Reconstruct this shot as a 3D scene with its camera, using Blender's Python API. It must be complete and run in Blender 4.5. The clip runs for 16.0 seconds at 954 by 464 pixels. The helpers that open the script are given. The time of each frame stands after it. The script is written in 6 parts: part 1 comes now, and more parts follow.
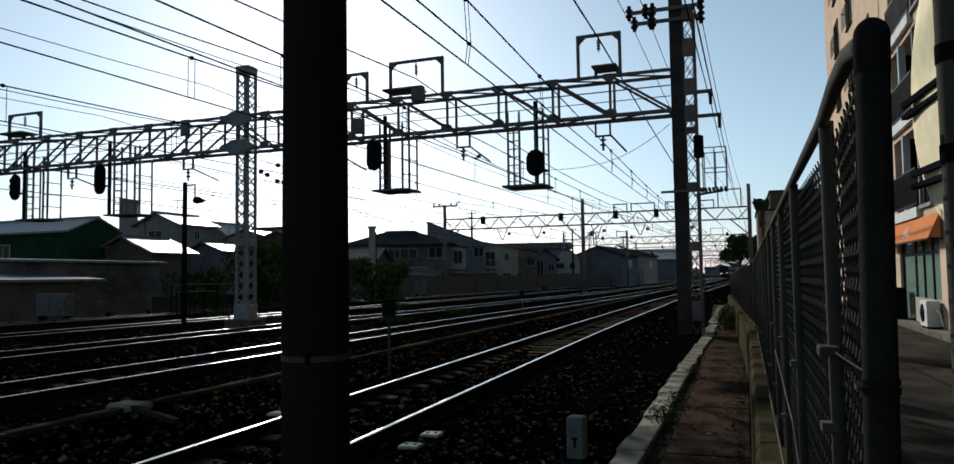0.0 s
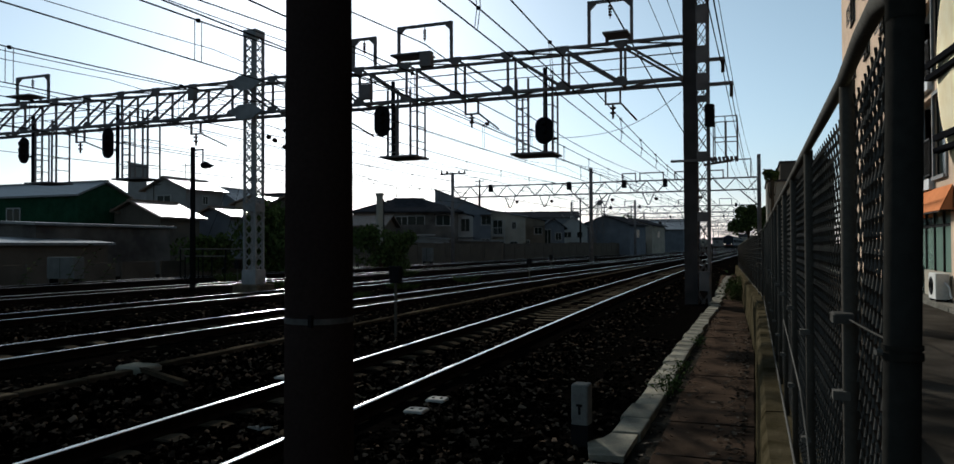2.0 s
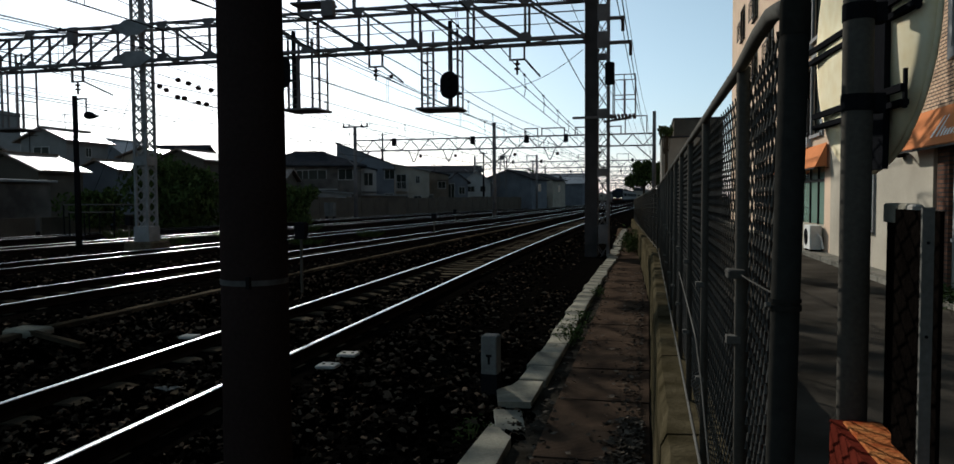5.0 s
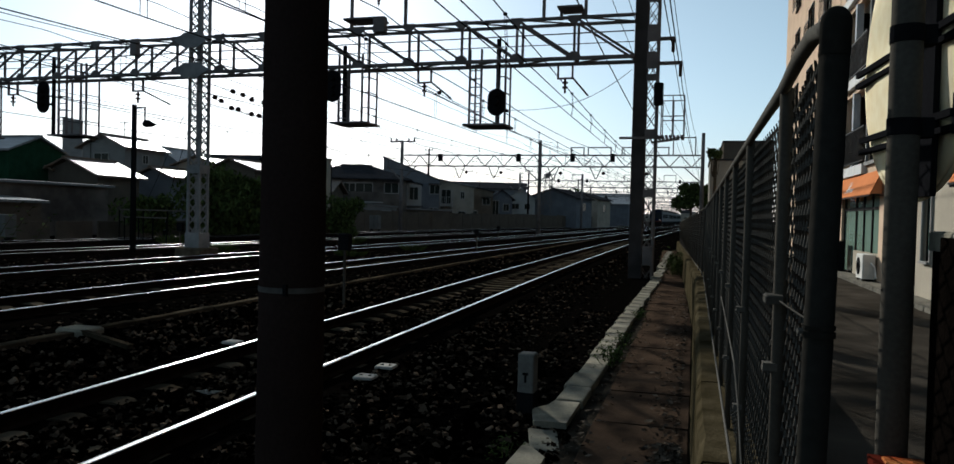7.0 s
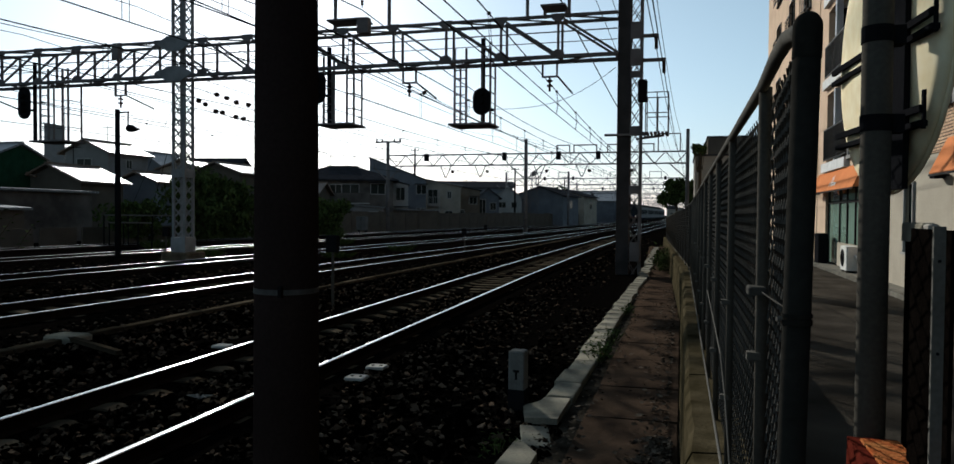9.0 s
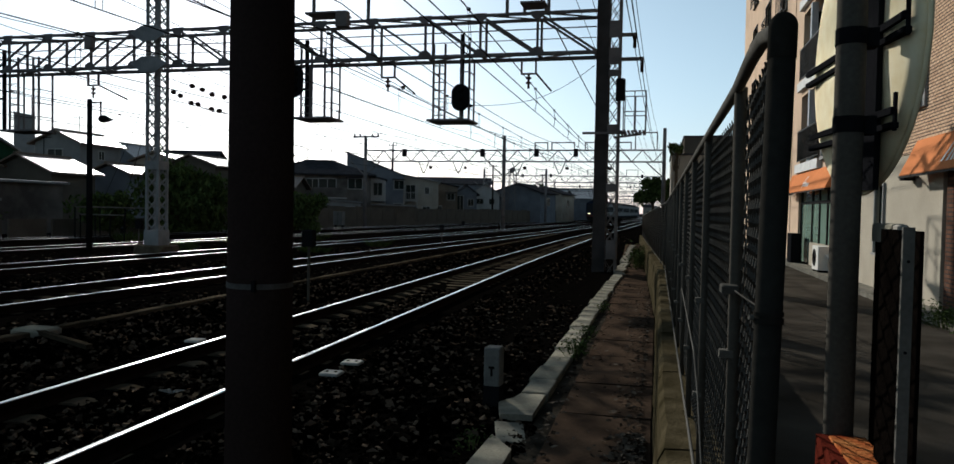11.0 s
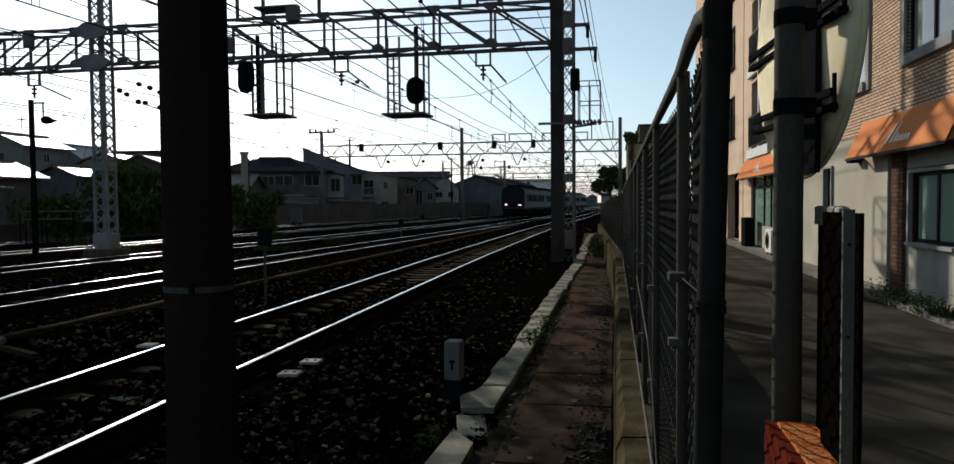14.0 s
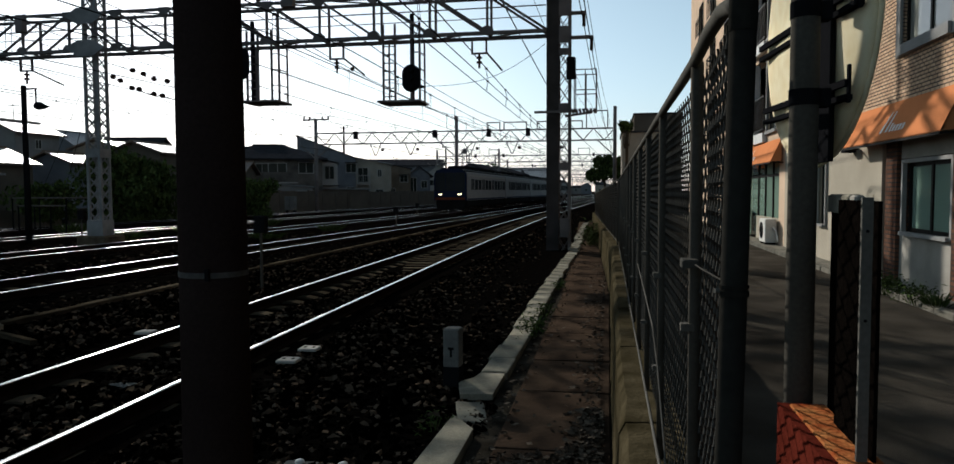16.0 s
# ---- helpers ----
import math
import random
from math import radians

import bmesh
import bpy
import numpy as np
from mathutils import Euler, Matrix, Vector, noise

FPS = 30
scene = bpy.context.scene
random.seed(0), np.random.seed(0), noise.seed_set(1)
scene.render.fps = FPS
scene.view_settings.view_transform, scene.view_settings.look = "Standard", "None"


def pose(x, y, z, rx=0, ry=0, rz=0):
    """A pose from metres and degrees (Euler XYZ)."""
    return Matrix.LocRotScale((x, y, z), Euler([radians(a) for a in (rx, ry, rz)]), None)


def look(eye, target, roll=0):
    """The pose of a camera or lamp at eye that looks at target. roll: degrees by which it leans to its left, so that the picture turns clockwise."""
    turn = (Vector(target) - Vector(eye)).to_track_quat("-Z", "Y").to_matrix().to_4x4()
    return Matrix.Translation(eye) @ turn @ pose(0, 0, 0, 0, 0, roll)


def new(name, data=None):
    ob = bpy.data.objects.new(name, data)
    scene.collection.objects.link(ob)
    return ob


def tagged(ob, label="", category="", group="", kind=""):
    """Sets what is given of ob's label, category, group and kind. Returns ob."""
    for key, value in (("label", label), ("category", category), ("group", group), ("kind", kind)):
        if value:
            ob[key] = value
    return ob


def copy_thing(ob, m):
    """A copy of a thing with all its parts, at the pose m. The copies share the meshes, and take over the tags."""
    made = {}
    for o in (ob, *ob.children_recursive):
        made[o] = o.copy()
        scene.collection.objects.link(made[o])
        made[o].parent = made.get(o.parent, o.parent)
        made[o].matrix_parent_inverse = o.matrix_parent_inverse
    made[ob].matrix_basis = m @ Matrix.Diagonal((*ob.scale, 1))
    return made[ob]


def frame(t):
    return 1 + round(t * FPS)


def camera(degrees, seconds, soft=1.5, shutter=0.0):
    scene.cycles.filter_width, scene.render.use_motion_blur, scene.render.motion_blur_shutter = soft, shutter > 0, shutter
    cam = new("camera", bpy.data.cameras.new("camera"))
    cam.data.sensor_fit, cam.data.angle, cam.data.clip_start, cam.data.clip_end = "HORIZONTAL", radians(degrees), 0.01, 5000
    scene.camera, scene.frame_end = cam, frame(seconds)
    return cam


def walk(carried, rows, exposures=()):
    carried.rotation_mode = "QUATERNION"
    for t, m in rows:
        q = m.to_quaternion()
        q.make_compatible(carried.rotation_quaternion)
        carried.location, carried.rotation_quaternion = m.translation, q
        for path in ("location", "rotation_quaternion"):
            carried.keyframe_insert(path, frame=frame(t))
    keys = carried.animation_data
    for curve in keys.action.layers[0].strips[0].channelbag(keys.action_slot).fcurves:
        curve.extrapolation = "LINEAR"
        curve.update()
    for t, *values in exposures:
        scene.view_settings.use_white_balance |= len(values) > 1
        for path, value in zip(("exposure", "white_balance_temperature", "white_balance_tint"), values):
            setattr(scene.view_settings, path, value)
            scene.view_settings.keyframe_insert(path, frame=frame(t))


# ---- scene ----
cam = camera(66.4, 16.0)
PATH = [
    (0, (0.0541, 0.0949, 1.6660), (-0.6334, 1.9691, 1.7872), -0.85),
    (0.5, (0.0611, 0.1115, 1.6554), (-0.6305, 1.9865, 1.7315), -2.04),
    (1, (0.0559, 0.1241, 1.6595), (-0.6494, 1.9949, 1.7123), -3.08),
    (1.5, (0.0487, 0.1228, 1.6534), (-0.6836, 1.9835, 1.6898), -1.84),
    (2, (0.0446, 0.1314, 1.6540), (-0.6643, 2.0013, 1.6880), -0.23),
    (2.5, (0.0563, 0.1260, 1.6562), (-0.5792, 2.0220, 1.6905), -0.71),
    (3, (0.0671, 0.1084, 1.6629), (-0.3247, 2.0695, 1.6902), -1.17),
    (3.5, (0.0498, 0.0764, 1.6712), (-0.1810, 2.0629, 1.6957), -0.47),
    (4, (0.0510, 0.0524, 1.6757), (-0.1706, 2.0401, 1.6670), -0.66),
    (4.5, (0.0312, 0.0287, 1.6788), (-0.3289, 1.9931, 1.5710), -1.62),
    (5, (0.0139, -0.0095, 1.6804), (-0.4421, 1.9356, 1.5872), -0.35),
    (7.5, (0.0365, -0.0030, 1.6741), (-0.5386, 1.9120, 1.6287), 1.38),
    (8, (0.0359, -0.0208, 1.6722), (-0.5097, 1.9028, 1.6254), 1.17),
    (8.5, (0.0332, -0.0319, 1.6751), (-0.5109, 1.8921, 1.6257), 0.97),
    (9, (0.0375, -0.0480, 1.6771), (-0.5006, 1.8776, 1.6271), 0.42),
    (11.5, (0.0400, -0.0411, 1.6763), (-0.4285, 1.9023, 1.6146), 1.28),
    (12, (0.0432, -0.0394, 1.6784), (-0.4156, 1.9063, 1.6155), 1.07),
    (12.5, (0.0492, -0.0276, 1.6783), (-0.4010, 1.9200, 1.6127), -0.25),
    (13, (0.0534, -0.0138, 1.6741), (-0.3758, 1.9378, 1.5889), -0.68),
    (13.5, (0.0616, 0.0045, 1.6753), (-0.3220, 1.9658, 1.5975), -0.49),
    (14, (0.0645, 0.0106, 1.6768), (-0.3072, 1.9742, 1.5984), -0.49),
    (14.5, (0.0555, 0.0060, 1.6732), (-0.2969, 1.9723, 1.5744), -0.75),
    (15, (0.0435, -0.0140, 1.6783), (-0.3048, 1.9525, 1.5692), -0.85),
    (15.5, (0.0338, -0.0237, 1.6783), (-0.3159, 1.9424, 1.5681), -0.15),
    (16, (0.0213, -0.0256, 1.6749), (-0.3337, 1.9395, 1.5645), -0.26),
]
walk(cam, [(t, look(eye, target, roll)) for t, eye, target, roll in PATH], [(0.0, 0.0, 5700, 7), (2.0, 0.02, 5720, 7), (5.0, 0.1, 5800, 7), (9.0, 0.1, 5800, 7), (12.0, 0.18, 5900, 8), (16.0, 0.18, 5950, 8)])

# ---- world, sun and exposure ----
SUN_AZ, SUN_EL = -33.0, 20.5          # degrees: bearing from +y (left is negative), height
world = bpy.data.worlds.new("sky")
scene.world = world
world.use_nodes = True
wn = world.node_tree.nodes
wl = world.node_tree.links
sky = wn.new("ShaderNodeTexSky")
sky.sky_type = "NISHITA"
sky.sun_disc = False
sky.sun_elevation = radians(SUN_EL)
sky.sun_rotation = radians(SUN_AZ)
sky.air_density, sky.dust_density, sky.ozone_density = 1.0, 0.55, 2.8
haze = wn.new("ShaderNodeHueSaturation")      # thin autumn haze pales the blue
haze.inputs["Hue"].default_value = 0.468
haze.inputs["Saturation"].default_value = 0.6
wl.new(sky.outputs[0], haze.inputs["Color"])
wl.new(haze.outputs["Color"], wn["Background"].inputs[0])
wn["Background"].inputs[1].default_value = 0.094
sun_data = bpy.data.lights.new("sun", "SUN")
sun_data.energy, sun_data.angle, sun_data.color = 5.0, radians(0.6), (1.0, 0.92, 0.8)
sun = new("sun", sun_data)
sx, sy, sz = (math.sin(radians(SUN_AZ)) * math.cos(radians(SUN_EL)), math.cos(radians(SUN_AZ)) * math.cos(radians(SUN_EL)), math.sin(radians(SUN_EL)))
sun.matrix_world = look((sx * 60, sy * 60, sz * 60), (0, 0, 0))


# ---- mesh helpers ----
class Shape:
    """Gathers boxes, bars, tubes and prisms into one mesh."""

    def __init__(self):
        self.v, self.f = [], []

    def raw(self, verts, faces):
        n = len(self.v)
        self.v += [tuple(p) for p in verts]
        self.f += [tuple(i + n for i in f) for f in faces]
        return self

    def box(self, x0, x1, y0, y1, z0, z1, m=None):
        pts = [Vector((x, y, z)) for x in (x0, x1) for y in (y0, y1) for z in (z0, z1)]
        if m is not None:
            pts = [m @ p for p in pts]
        return self.raw(pts, [(0, 1, 3, 2), (4, 6, 7, 5), (0, 4, 5, 1), (2, 3, 7, 6), (0, 2, 6, 4), (1, 5, 7, 3)])

    def bevel(self, x0, x1, y0, y1, z0, z1, b, m=None):
        """A box with chamfered upright and upper edges."""
        pts, faces = [], []
        for z, k in ((z0, 0.0), (z1 - b, 0.0), (z1, b)):
            x, y, X, Y = x0 + k, y0 + k, x1 - k, y1 - k
            pts += [(x + b, y, z), (X - b, y, z), (X, y + b, z), (X, Y - b, z), (X - b, Y, z), (x + b, Y, z), (x, Y - b, z), (x, y + b, z)]
        for r in (0, 8):
            faces += [(r + i, r + (i + 1) % 8, r + 8 + (i + 1) % 8, r + 8 + i) for i in range(8)]
        faces += [tuple(range(16, 24)), tuple(range(7, -1, -1))]
        if m is not None:
            pts = [m @ Vector(p) for p in pts]
        return self.raw(pts, faces)

    def tube(self, pts, r, n=8, cap=True, r1=None):
        pts = [Vector(p) for p in pts]
        base, up = len(self.v), None
        k = len(pts)
        verts, faces = [], []
        for i, p in enumerate(pts):
            d = (pts[min(i + 1, k - 1)] - pts[max(i - 1, 0)]).normalized()
            if up is None:
                up = Vector((0, 0, 1)) if abs(d.z) < 0.9 else Vector((1, 0, 0))
            a = d.cross(up).normalized()
            up = a.cross(d).normalized()
            rr = r if r1 is None else r + (r1 - r) * i / (k - 1)
            verts += [p + a * (rr * math.cos(2 * math.pi * j / n)) + up * (rr * math.sin(2 * math.pi * j / n)) for j in range(n)]
        for i in range(k - 1):
            faces += [(i * n + j, i * n + (j + 1) % n, (i + 1) * n + (j + 1) % n, (i + 1) * n + j) for j in range(n)]
        if cap:
            faces += [tuple(range(n - 1, -1, -1)), tuple(range((k - 1) * n, k * n))]
        return self.raw(verts, faces)

    def bar(self, p, q, w, h=None):
        """A straight bar of rectangular section from p to q."""
        h = h or w
        p, q = Vector(p), Vector(q)
        d = (q - p).normalized()
        up = Vector((0, 0, 1)) if abs(d.z) < 0.95 else Vector((0, 1, 0))
        a = d.cross(up).normalized() * (w / 2)
        b = a.cross(d).normalized() * (h / 2)
        pts = [e + s * a + t * b for e in (p, q) for s, t in ((-1, -1), (1, -1), (1, 1), (-1, 1))]
        return self.raw(pts, [(3, 2, 1, 0), (4, 5, 6, 7), (0, 1, 5, 4), (1, 2, 6, 5), (2, 3, 7, 6), (3, 0, 4, 7)])

    def prism(self, poly, axis, a, b):
        """A polygon of two coordinates, drawn out along an axis from a to b."""
        def put(u, v, w):
            return {"x": (w, u, v), "y": (u, w, v), "z": (u, v, w)}[axis]
        n = len(poly)
        pts = [put(u, v, a) for u, v in poly] + [put(u, v, b) for u, v in poly]
        return self.raw(pts, [tuple(range(n - 1, -1, -1)), tuple(range(n, 2 * n))] + [(i, (i + 1) % n, n + (i + 1) % n, n + i) for i in range(n)])

    def ball(self, c, rx, ry, rz, n=10, k=6):
        c = Vector(c)
        verts = [c + Vector((0, 0, rz))]
        for i in range(1, k):
            a = math.pi * i / k
            verts += [c + Vector((rx * math.sin(a) * math.cos(2 * math.pi * j / n), ry * math.sin(a) * math.sin(2 * math.pi * j / n), rz * math.cos(a))) for j in range(n)]
        verts.append(c - Vector((0, 0, rz)))
        faces = [(0, 1 + j, 1 + (j + 1) % n) for j in range(n)]
        for i in range(k - 2):
            s = 1 + i * n
            faces += [(s + j, s + n + j, s + n + (j + 1) % n, s + (j + 1) % n) for j in range(n)]
        s, e = 1 + (k - 2) * n, 1 + (k - 1) * n
        faces += [(s + j, e, s + (j + 1) % n) for j in range(n)]
        return self.raw(verts, faces)

    def mesh(self, name, mat, smooth=False):
        me = bpy.data.meshes.new(name)
        me.from_pydata(self.v, [], self.f)
        bm = bmesh.new()
        bm.from_mesh(me)
        bmesh.ops.recalc_face_normals(bm, faces=bm.faces)
        bm.to_mesh(me)
        bm.free()
        if smooth:
            for p in me.polygons:
                p.use_smooth = True
        me.materials.append(mat)
        return me


def part(name, shape, mat, parent, label="", smooth=False, m=None):
    """One mesh object under a thing or under a part. m: its pose in the parent."""
    ob = new(name, shape.mesh(name, mat, smooth) if isinstance(shape, Shape) else shape)
    ob.parent = parent
    if m is not None:
        ob.matrix_basis = m
    return tagged(ob, label)


def thing(name, label, category, m=None, group="", kind=""):
    ob = new(name)
    ob.empty_display_size = 0.2
    if m is not None:
        ob.matrix_basis = m
    return tagged(ob, label, category, group, kind)


def solid(name, shape, mat, label, category="", group="", kind="", smooth=False, m=None):
    ob = new(name, shape.mesh(name, mat, smooth))
    if m is not None:
        ob.matrix_basis = m
    return tagged(ob, label, category, group, kind)


# ---- materials ----
def material(name, color, rough=0.7, metal=0.0, vary=0.25, scale=6.0, grain=60.0, bump=0.15, stain=None, random_vary=0.0, spec=0.0):
    """A surface with colour variation at two scales, wear and fine relief."""
    mat = bpy.data.materials.new(name)
    mat.use_nodes = True
    nt = mat.node_tree
    n, l = nt.nodes, nt.links
    b = n["Principled BSDF"]
    b.inputs["Roughness"].default_value, b.inputs["Metallic"].default_value = rough, metal
    b.inputs["Specular IOR Level"].default_value = spec
    co = n.new("ShaderNodeTexCoord")
    big = n.new("ShaderNodeTexNoise")
    big.inputs["Scale"].default_value, big.inputs["Detail"].default_value = scale, 6
    fine = n.new("ShaderNodeTexNoise")
    fine.inputs["Scale"].default_value, fine.inputs["Detail"].default_value = grain, 4
    for t in (big, fine):
        l.new(co.outputs["Object"], t.inputs["Vector"])
    ramp = n.new("ShaderNodeValToRGB")
    ramp.color_ramp.elements[0].position, ramp.color_ramp.elements[1].position = 0.32, 0.7
    low = stain or tuple(c * (1 - vary) for c in color)
    ramp.color_ramp.elements[0].color = (*low, 1)
    ramp.color_ramp.elements[1].color = (*[min(1, c * (1 + vary * 0.5)) for c in color], 1)
    l.new(big.outputs["Fac"], ramp.inputs["Fac"])
    mix = n.new("ShaderNodeMix")
    mix.data_type, mix.blend_type = "RGBA", "OVERLAY"
    mix.inputs["Factor"].default_value = 0.35
    l.new(ramp.outputs["Color"], mix.inputs["A"])
    l.new(fine.outputs["Fac"], mix.inputs["B"])
    out = mix.outputs["Result"]
    if random_vary:
        info = n.new("ShaderNodeObjectInfo")
        mr = n.new("ShaderNodeMapRange")
        mr.inputs["To Min"].default_value, mr.inputs["To Max"].default_value = 1 - random_vary, 1 + random_vary
        l.new(info.outputs["Random"], mr.inputs["Value"])
        hs = n.new("ShaderNodeHueSaturation")
        l.new(mr.outputs["Result"], hs.inputs["Value"])
        l.new(out, hs.inputs["Color"])
        out = hs.outputs["Color"]
    l.new(out, b.inputs["Base Color"])
    rr = n.new("ShaderNodeMapRange")
    rr.inputs["To Min"].default_value, rr.inputs["To Max"].default_value = max(0.03, rough - 0.12), min(1, rough + 0.12)
    l.new(big.outputs["Fac"], rr.inputs["Value"])
    l.new(rr.outputs["Result"], b.inputs["Roughness"])
    if bump:
        bp = n.new("ShaderNodeBump")
        bp.inputs["Strength"].default_value, bp.inputs["Distance"].default_value = bump, 0.01
        l.new(fine.outputs["Fac"], bp.inputs["Height"])
        l.new(bp.outputs["Normal"], b.inputs["Normal"])
    return mat


def island_vary(mat, low, high, power=1.0):
    """Lets joined pieces differ in tone, island by island."""
    nt = mat.node_tree
    b = nt.nodes["Principled BSDF"]
    src = b.inputs["Base Color"].links[0].from_socket
    geo = nt.nodes.new("ShaderNodeNewGeometry")
    mr = nt.nodes.new("ShaderNodeMapRange")
    mr.inputs["To Min"].default_value, mr.inputs["To Max"].default_value = low, high
    hs = nt.nodes.new("ShaderNodeHueSaturation")
    pw = nt.nodes.new("ShaderNodeMath")
    pw.operation = "POWER"
    pw.inputs[1].default_value = power
    nt.links.new(geo.outputs["Random Per Island"], pw.inputs[0])
    nt.links.new(pw.outputs[0], mr.inputs["Value"])
    nt.links.new(mr.outputs["Result"], hs.inputs["Value"])
    nt.links.new(src, hs.inputs["Color"])
    nt.links.new(hs.outputs["Color"], b.inputs["Base Color"])
    return mat


def brick_material(name, c1, c2, mortar, w, h, joint, rough=0.75):
    """Small facing bricks on walls whose face looks along x: courses run along y."""
    mat = material(name, c1, rough, 0, 0.2, 3.0, 80.0, 0.1)
    nt = mat.node_tree
    n, l = nt.nodes, nt.links
    b = n["Principled BSDF"]
    co = n["Texture Coordinate"]
    sep = n.new("ShaderNodeSeparateXYZ")
    com = n.new("ShaderNodeCombineXYZ")
    add = n.new("ShaderNodeMath")
    l.new(co.outputs["Object"], sep.inputs[0])
    l.new(sep.outputs["X"], add.inputs[0])
    l.new(sep.outputs["Y"], add.inputs[1])
    l.new(add.outputs[0], com.inputs["X"])
    l.new(sep.outputs["Z"], com.inputs["Y"])
    br = n.new("ShaderNodeTexBrick")
    br.inputs["Color1"].default_value, br.inputs["Color2"].default_value, br.inputs["Mortar"].default_value = (*c1, 1), (*c2, 1), (*mortar, 1)
    br.inputs["Scale"].default_value = 1.0
    br.inputs["Brick Width"].default_value, br.inputs["Row Height"].default_value, br.inputs["Mortar Size"].default_value = w, h, joint
    br.inputs["Mortar Smooth"].default_value = 0.116
    l.new(com.outputs[0], br.inputs["Vector"])
    mix = n.new("ShaderNodeMix")
    mix.data_type, mix.blend_type = "RGBA", "MULTIPLY"
    mix.inputs["Factor"].default_value = 0.45
    big = n["Noise Texture"]
    l.new(br.outputs["Color"], mix.inputs["A"])
    l.new(big.outputs["Color"], mix.inputs["B"])
    l.new(br.outputs["Color"], b.inputs["Base Color"])
    bp = n.new("ShaderNodeBump")
    bp.inputs["Strength"].default_value, bp.inputs["Distance"].default_value = 0.9, 0.012
    bp.invert = True
    l.new(br.outputs["Fac"], bp.inputs["Height"])
    l.new(bp.outputs["Normal"], b.inputs["Normal"])
    return mat


def ribbed_material(name, color, step, axis, rough=0.6, depth=0.02, spec=0.0, stain=None):
    """Corrugated sheet or roof courses: relief in waves along one axis."""
    mat = material(name, color, rough, 0, 0.3, 2.0, 40.0, 0, spec=spec, stain=stain)
    n, l = mat.node_tree.nodes, mat.node_tree.links
    wv = n.new("ShaderNodeTexWave")
    wv.bands_direction = axis
    wv.inputs["Scale"].default_value = 0.314 / step
    l.new(n["Texture Coordinate"].outputs["Object"], wv.inputs["Vector"])
    bp = n.new("ShaderNodeBump")
    bp.inputs["Strength"].default_value, bp.inputs["Distance"].default_value = 0.8, depth
    l.new(wv.outputs["Fac"], bp.inputs["Height"])
    l.new(bp.outputs["Normal"], n["Principled BSDF"].inputs["Normal"])
    return mat


def glass_material(name, color, rough=0.06, gloss=1.0):
    """Dark window glass: a room behind it is too dim to show."""
    mat = bpy.data.materials.new(name)
    mat.use_nodes = True
    b = mat.node_tree.nodes["Principled BSDF"]
    b.inputs["Base Color"].default_value = (*color, 1)
    b.inputs["Roughness"].default_value = rough
    b.inputs["IOR"].default_value = 1.5 if gloss > 0.5 else 1.2
    b.inputs["Coat Weight"].default_value = 0.6 * gloss if gloss > 0.5 else 0.0
    b.inputs["Specular IOR Level"].default_value = 0.5 * gloss if gloss > 0.5 else 0.5
    return mat


def glow_material(name, color, strength):
    mat = bpy.data.materials.new(name)
    mat.use_nodes = True
    b = mat.node_tree.nodes["Principled BSDF"]
    b.inputs["Base Color"].default_value = (*color, 1)
    b.inputs["Emission Color"].default_value = (*color, 1)
    b.inputs["Emission Strength"].default_value = strength
    return mat


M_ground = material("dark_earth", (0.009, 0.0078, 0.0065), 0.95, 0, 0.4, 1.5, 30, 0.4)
# black gaps and sun glints are put into the bed's and stones' colours
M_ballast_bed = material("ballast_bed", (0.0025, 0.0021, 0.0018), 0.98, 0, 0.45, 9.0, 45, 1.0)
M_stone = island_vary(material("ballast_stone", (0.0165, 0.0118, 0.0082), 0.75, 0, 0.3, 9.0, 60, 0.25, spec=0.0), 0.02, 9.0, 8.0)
M_rail_top = material("worn_rail_steel", (0.62, 0.6, 0.58), 0.19, 1.0, 0.06, 3.0, 200, 0.03)
M_rail_dull = material("dull_rail_steel", (0.22, 0.21, 0.2), 0.34, 1.0, 0.1, 3.0, 200, 0.03)
M_rail_side = material("rusty_rail_steel", (0.012, 0.008, 0.006), 0.85, 0.0, 0.4, 8, 90, 0.3)
M_sleeper = material("sleeper_concrete", (0.06, 0.048, 0.033), 0.9, 0, 0.35, 5, 70, 0.3, random_vary=0.5)
M_clip = material("pale_clip_plate", (0.38, 0.36, 0.32), 0.7, 0, 0.2, 20, 90, 0.2)
M_concrete = material("weathered_concrete", (0.25, 0.225, 0.168), 0.88, 0, 0.35, 3, 60, 0.35, stain=(0.1, 0.095, 0.08), random_vary=0.18)
M_wall_conc = material("mossy_concrete", (0.065, 0.052, 0.03), 0.95, 0, 0.4, 4, 50, 0.6, stain=(0.025, 0.02, 0.01))
M_walk = ribbed_material("rust_brown_walkway_plate", (0.075, 0.049, 0.032), 0.03, "Y", 0.75, 0.004, stain=(0.022, 0.016, 0.012))
M_leaf_litter = island_vary(material("dry_leaf", (0.07, 0.056, 0.042), 0.9, 0, 0.3, 20, 90, 0.1), 0.1, 2.0)
M_dirt = material("trodden_dirt", (0.034, 0.029, 0.022), 0.95, 0, 0.5, 5, 60, 0.6, stain=(0.014, 0.012, 0.009))
M_pole = material("dark_brown_pole_paint", (0.024, 0.0165, 0.0145), 0.75, 0, 0.3, 2.5, 90, 0.12)
M_tape = material("pale_grey_band", (0.09, 0.085, 0.08), 0.6, 0, 0.3, 20, 90, 0.1)
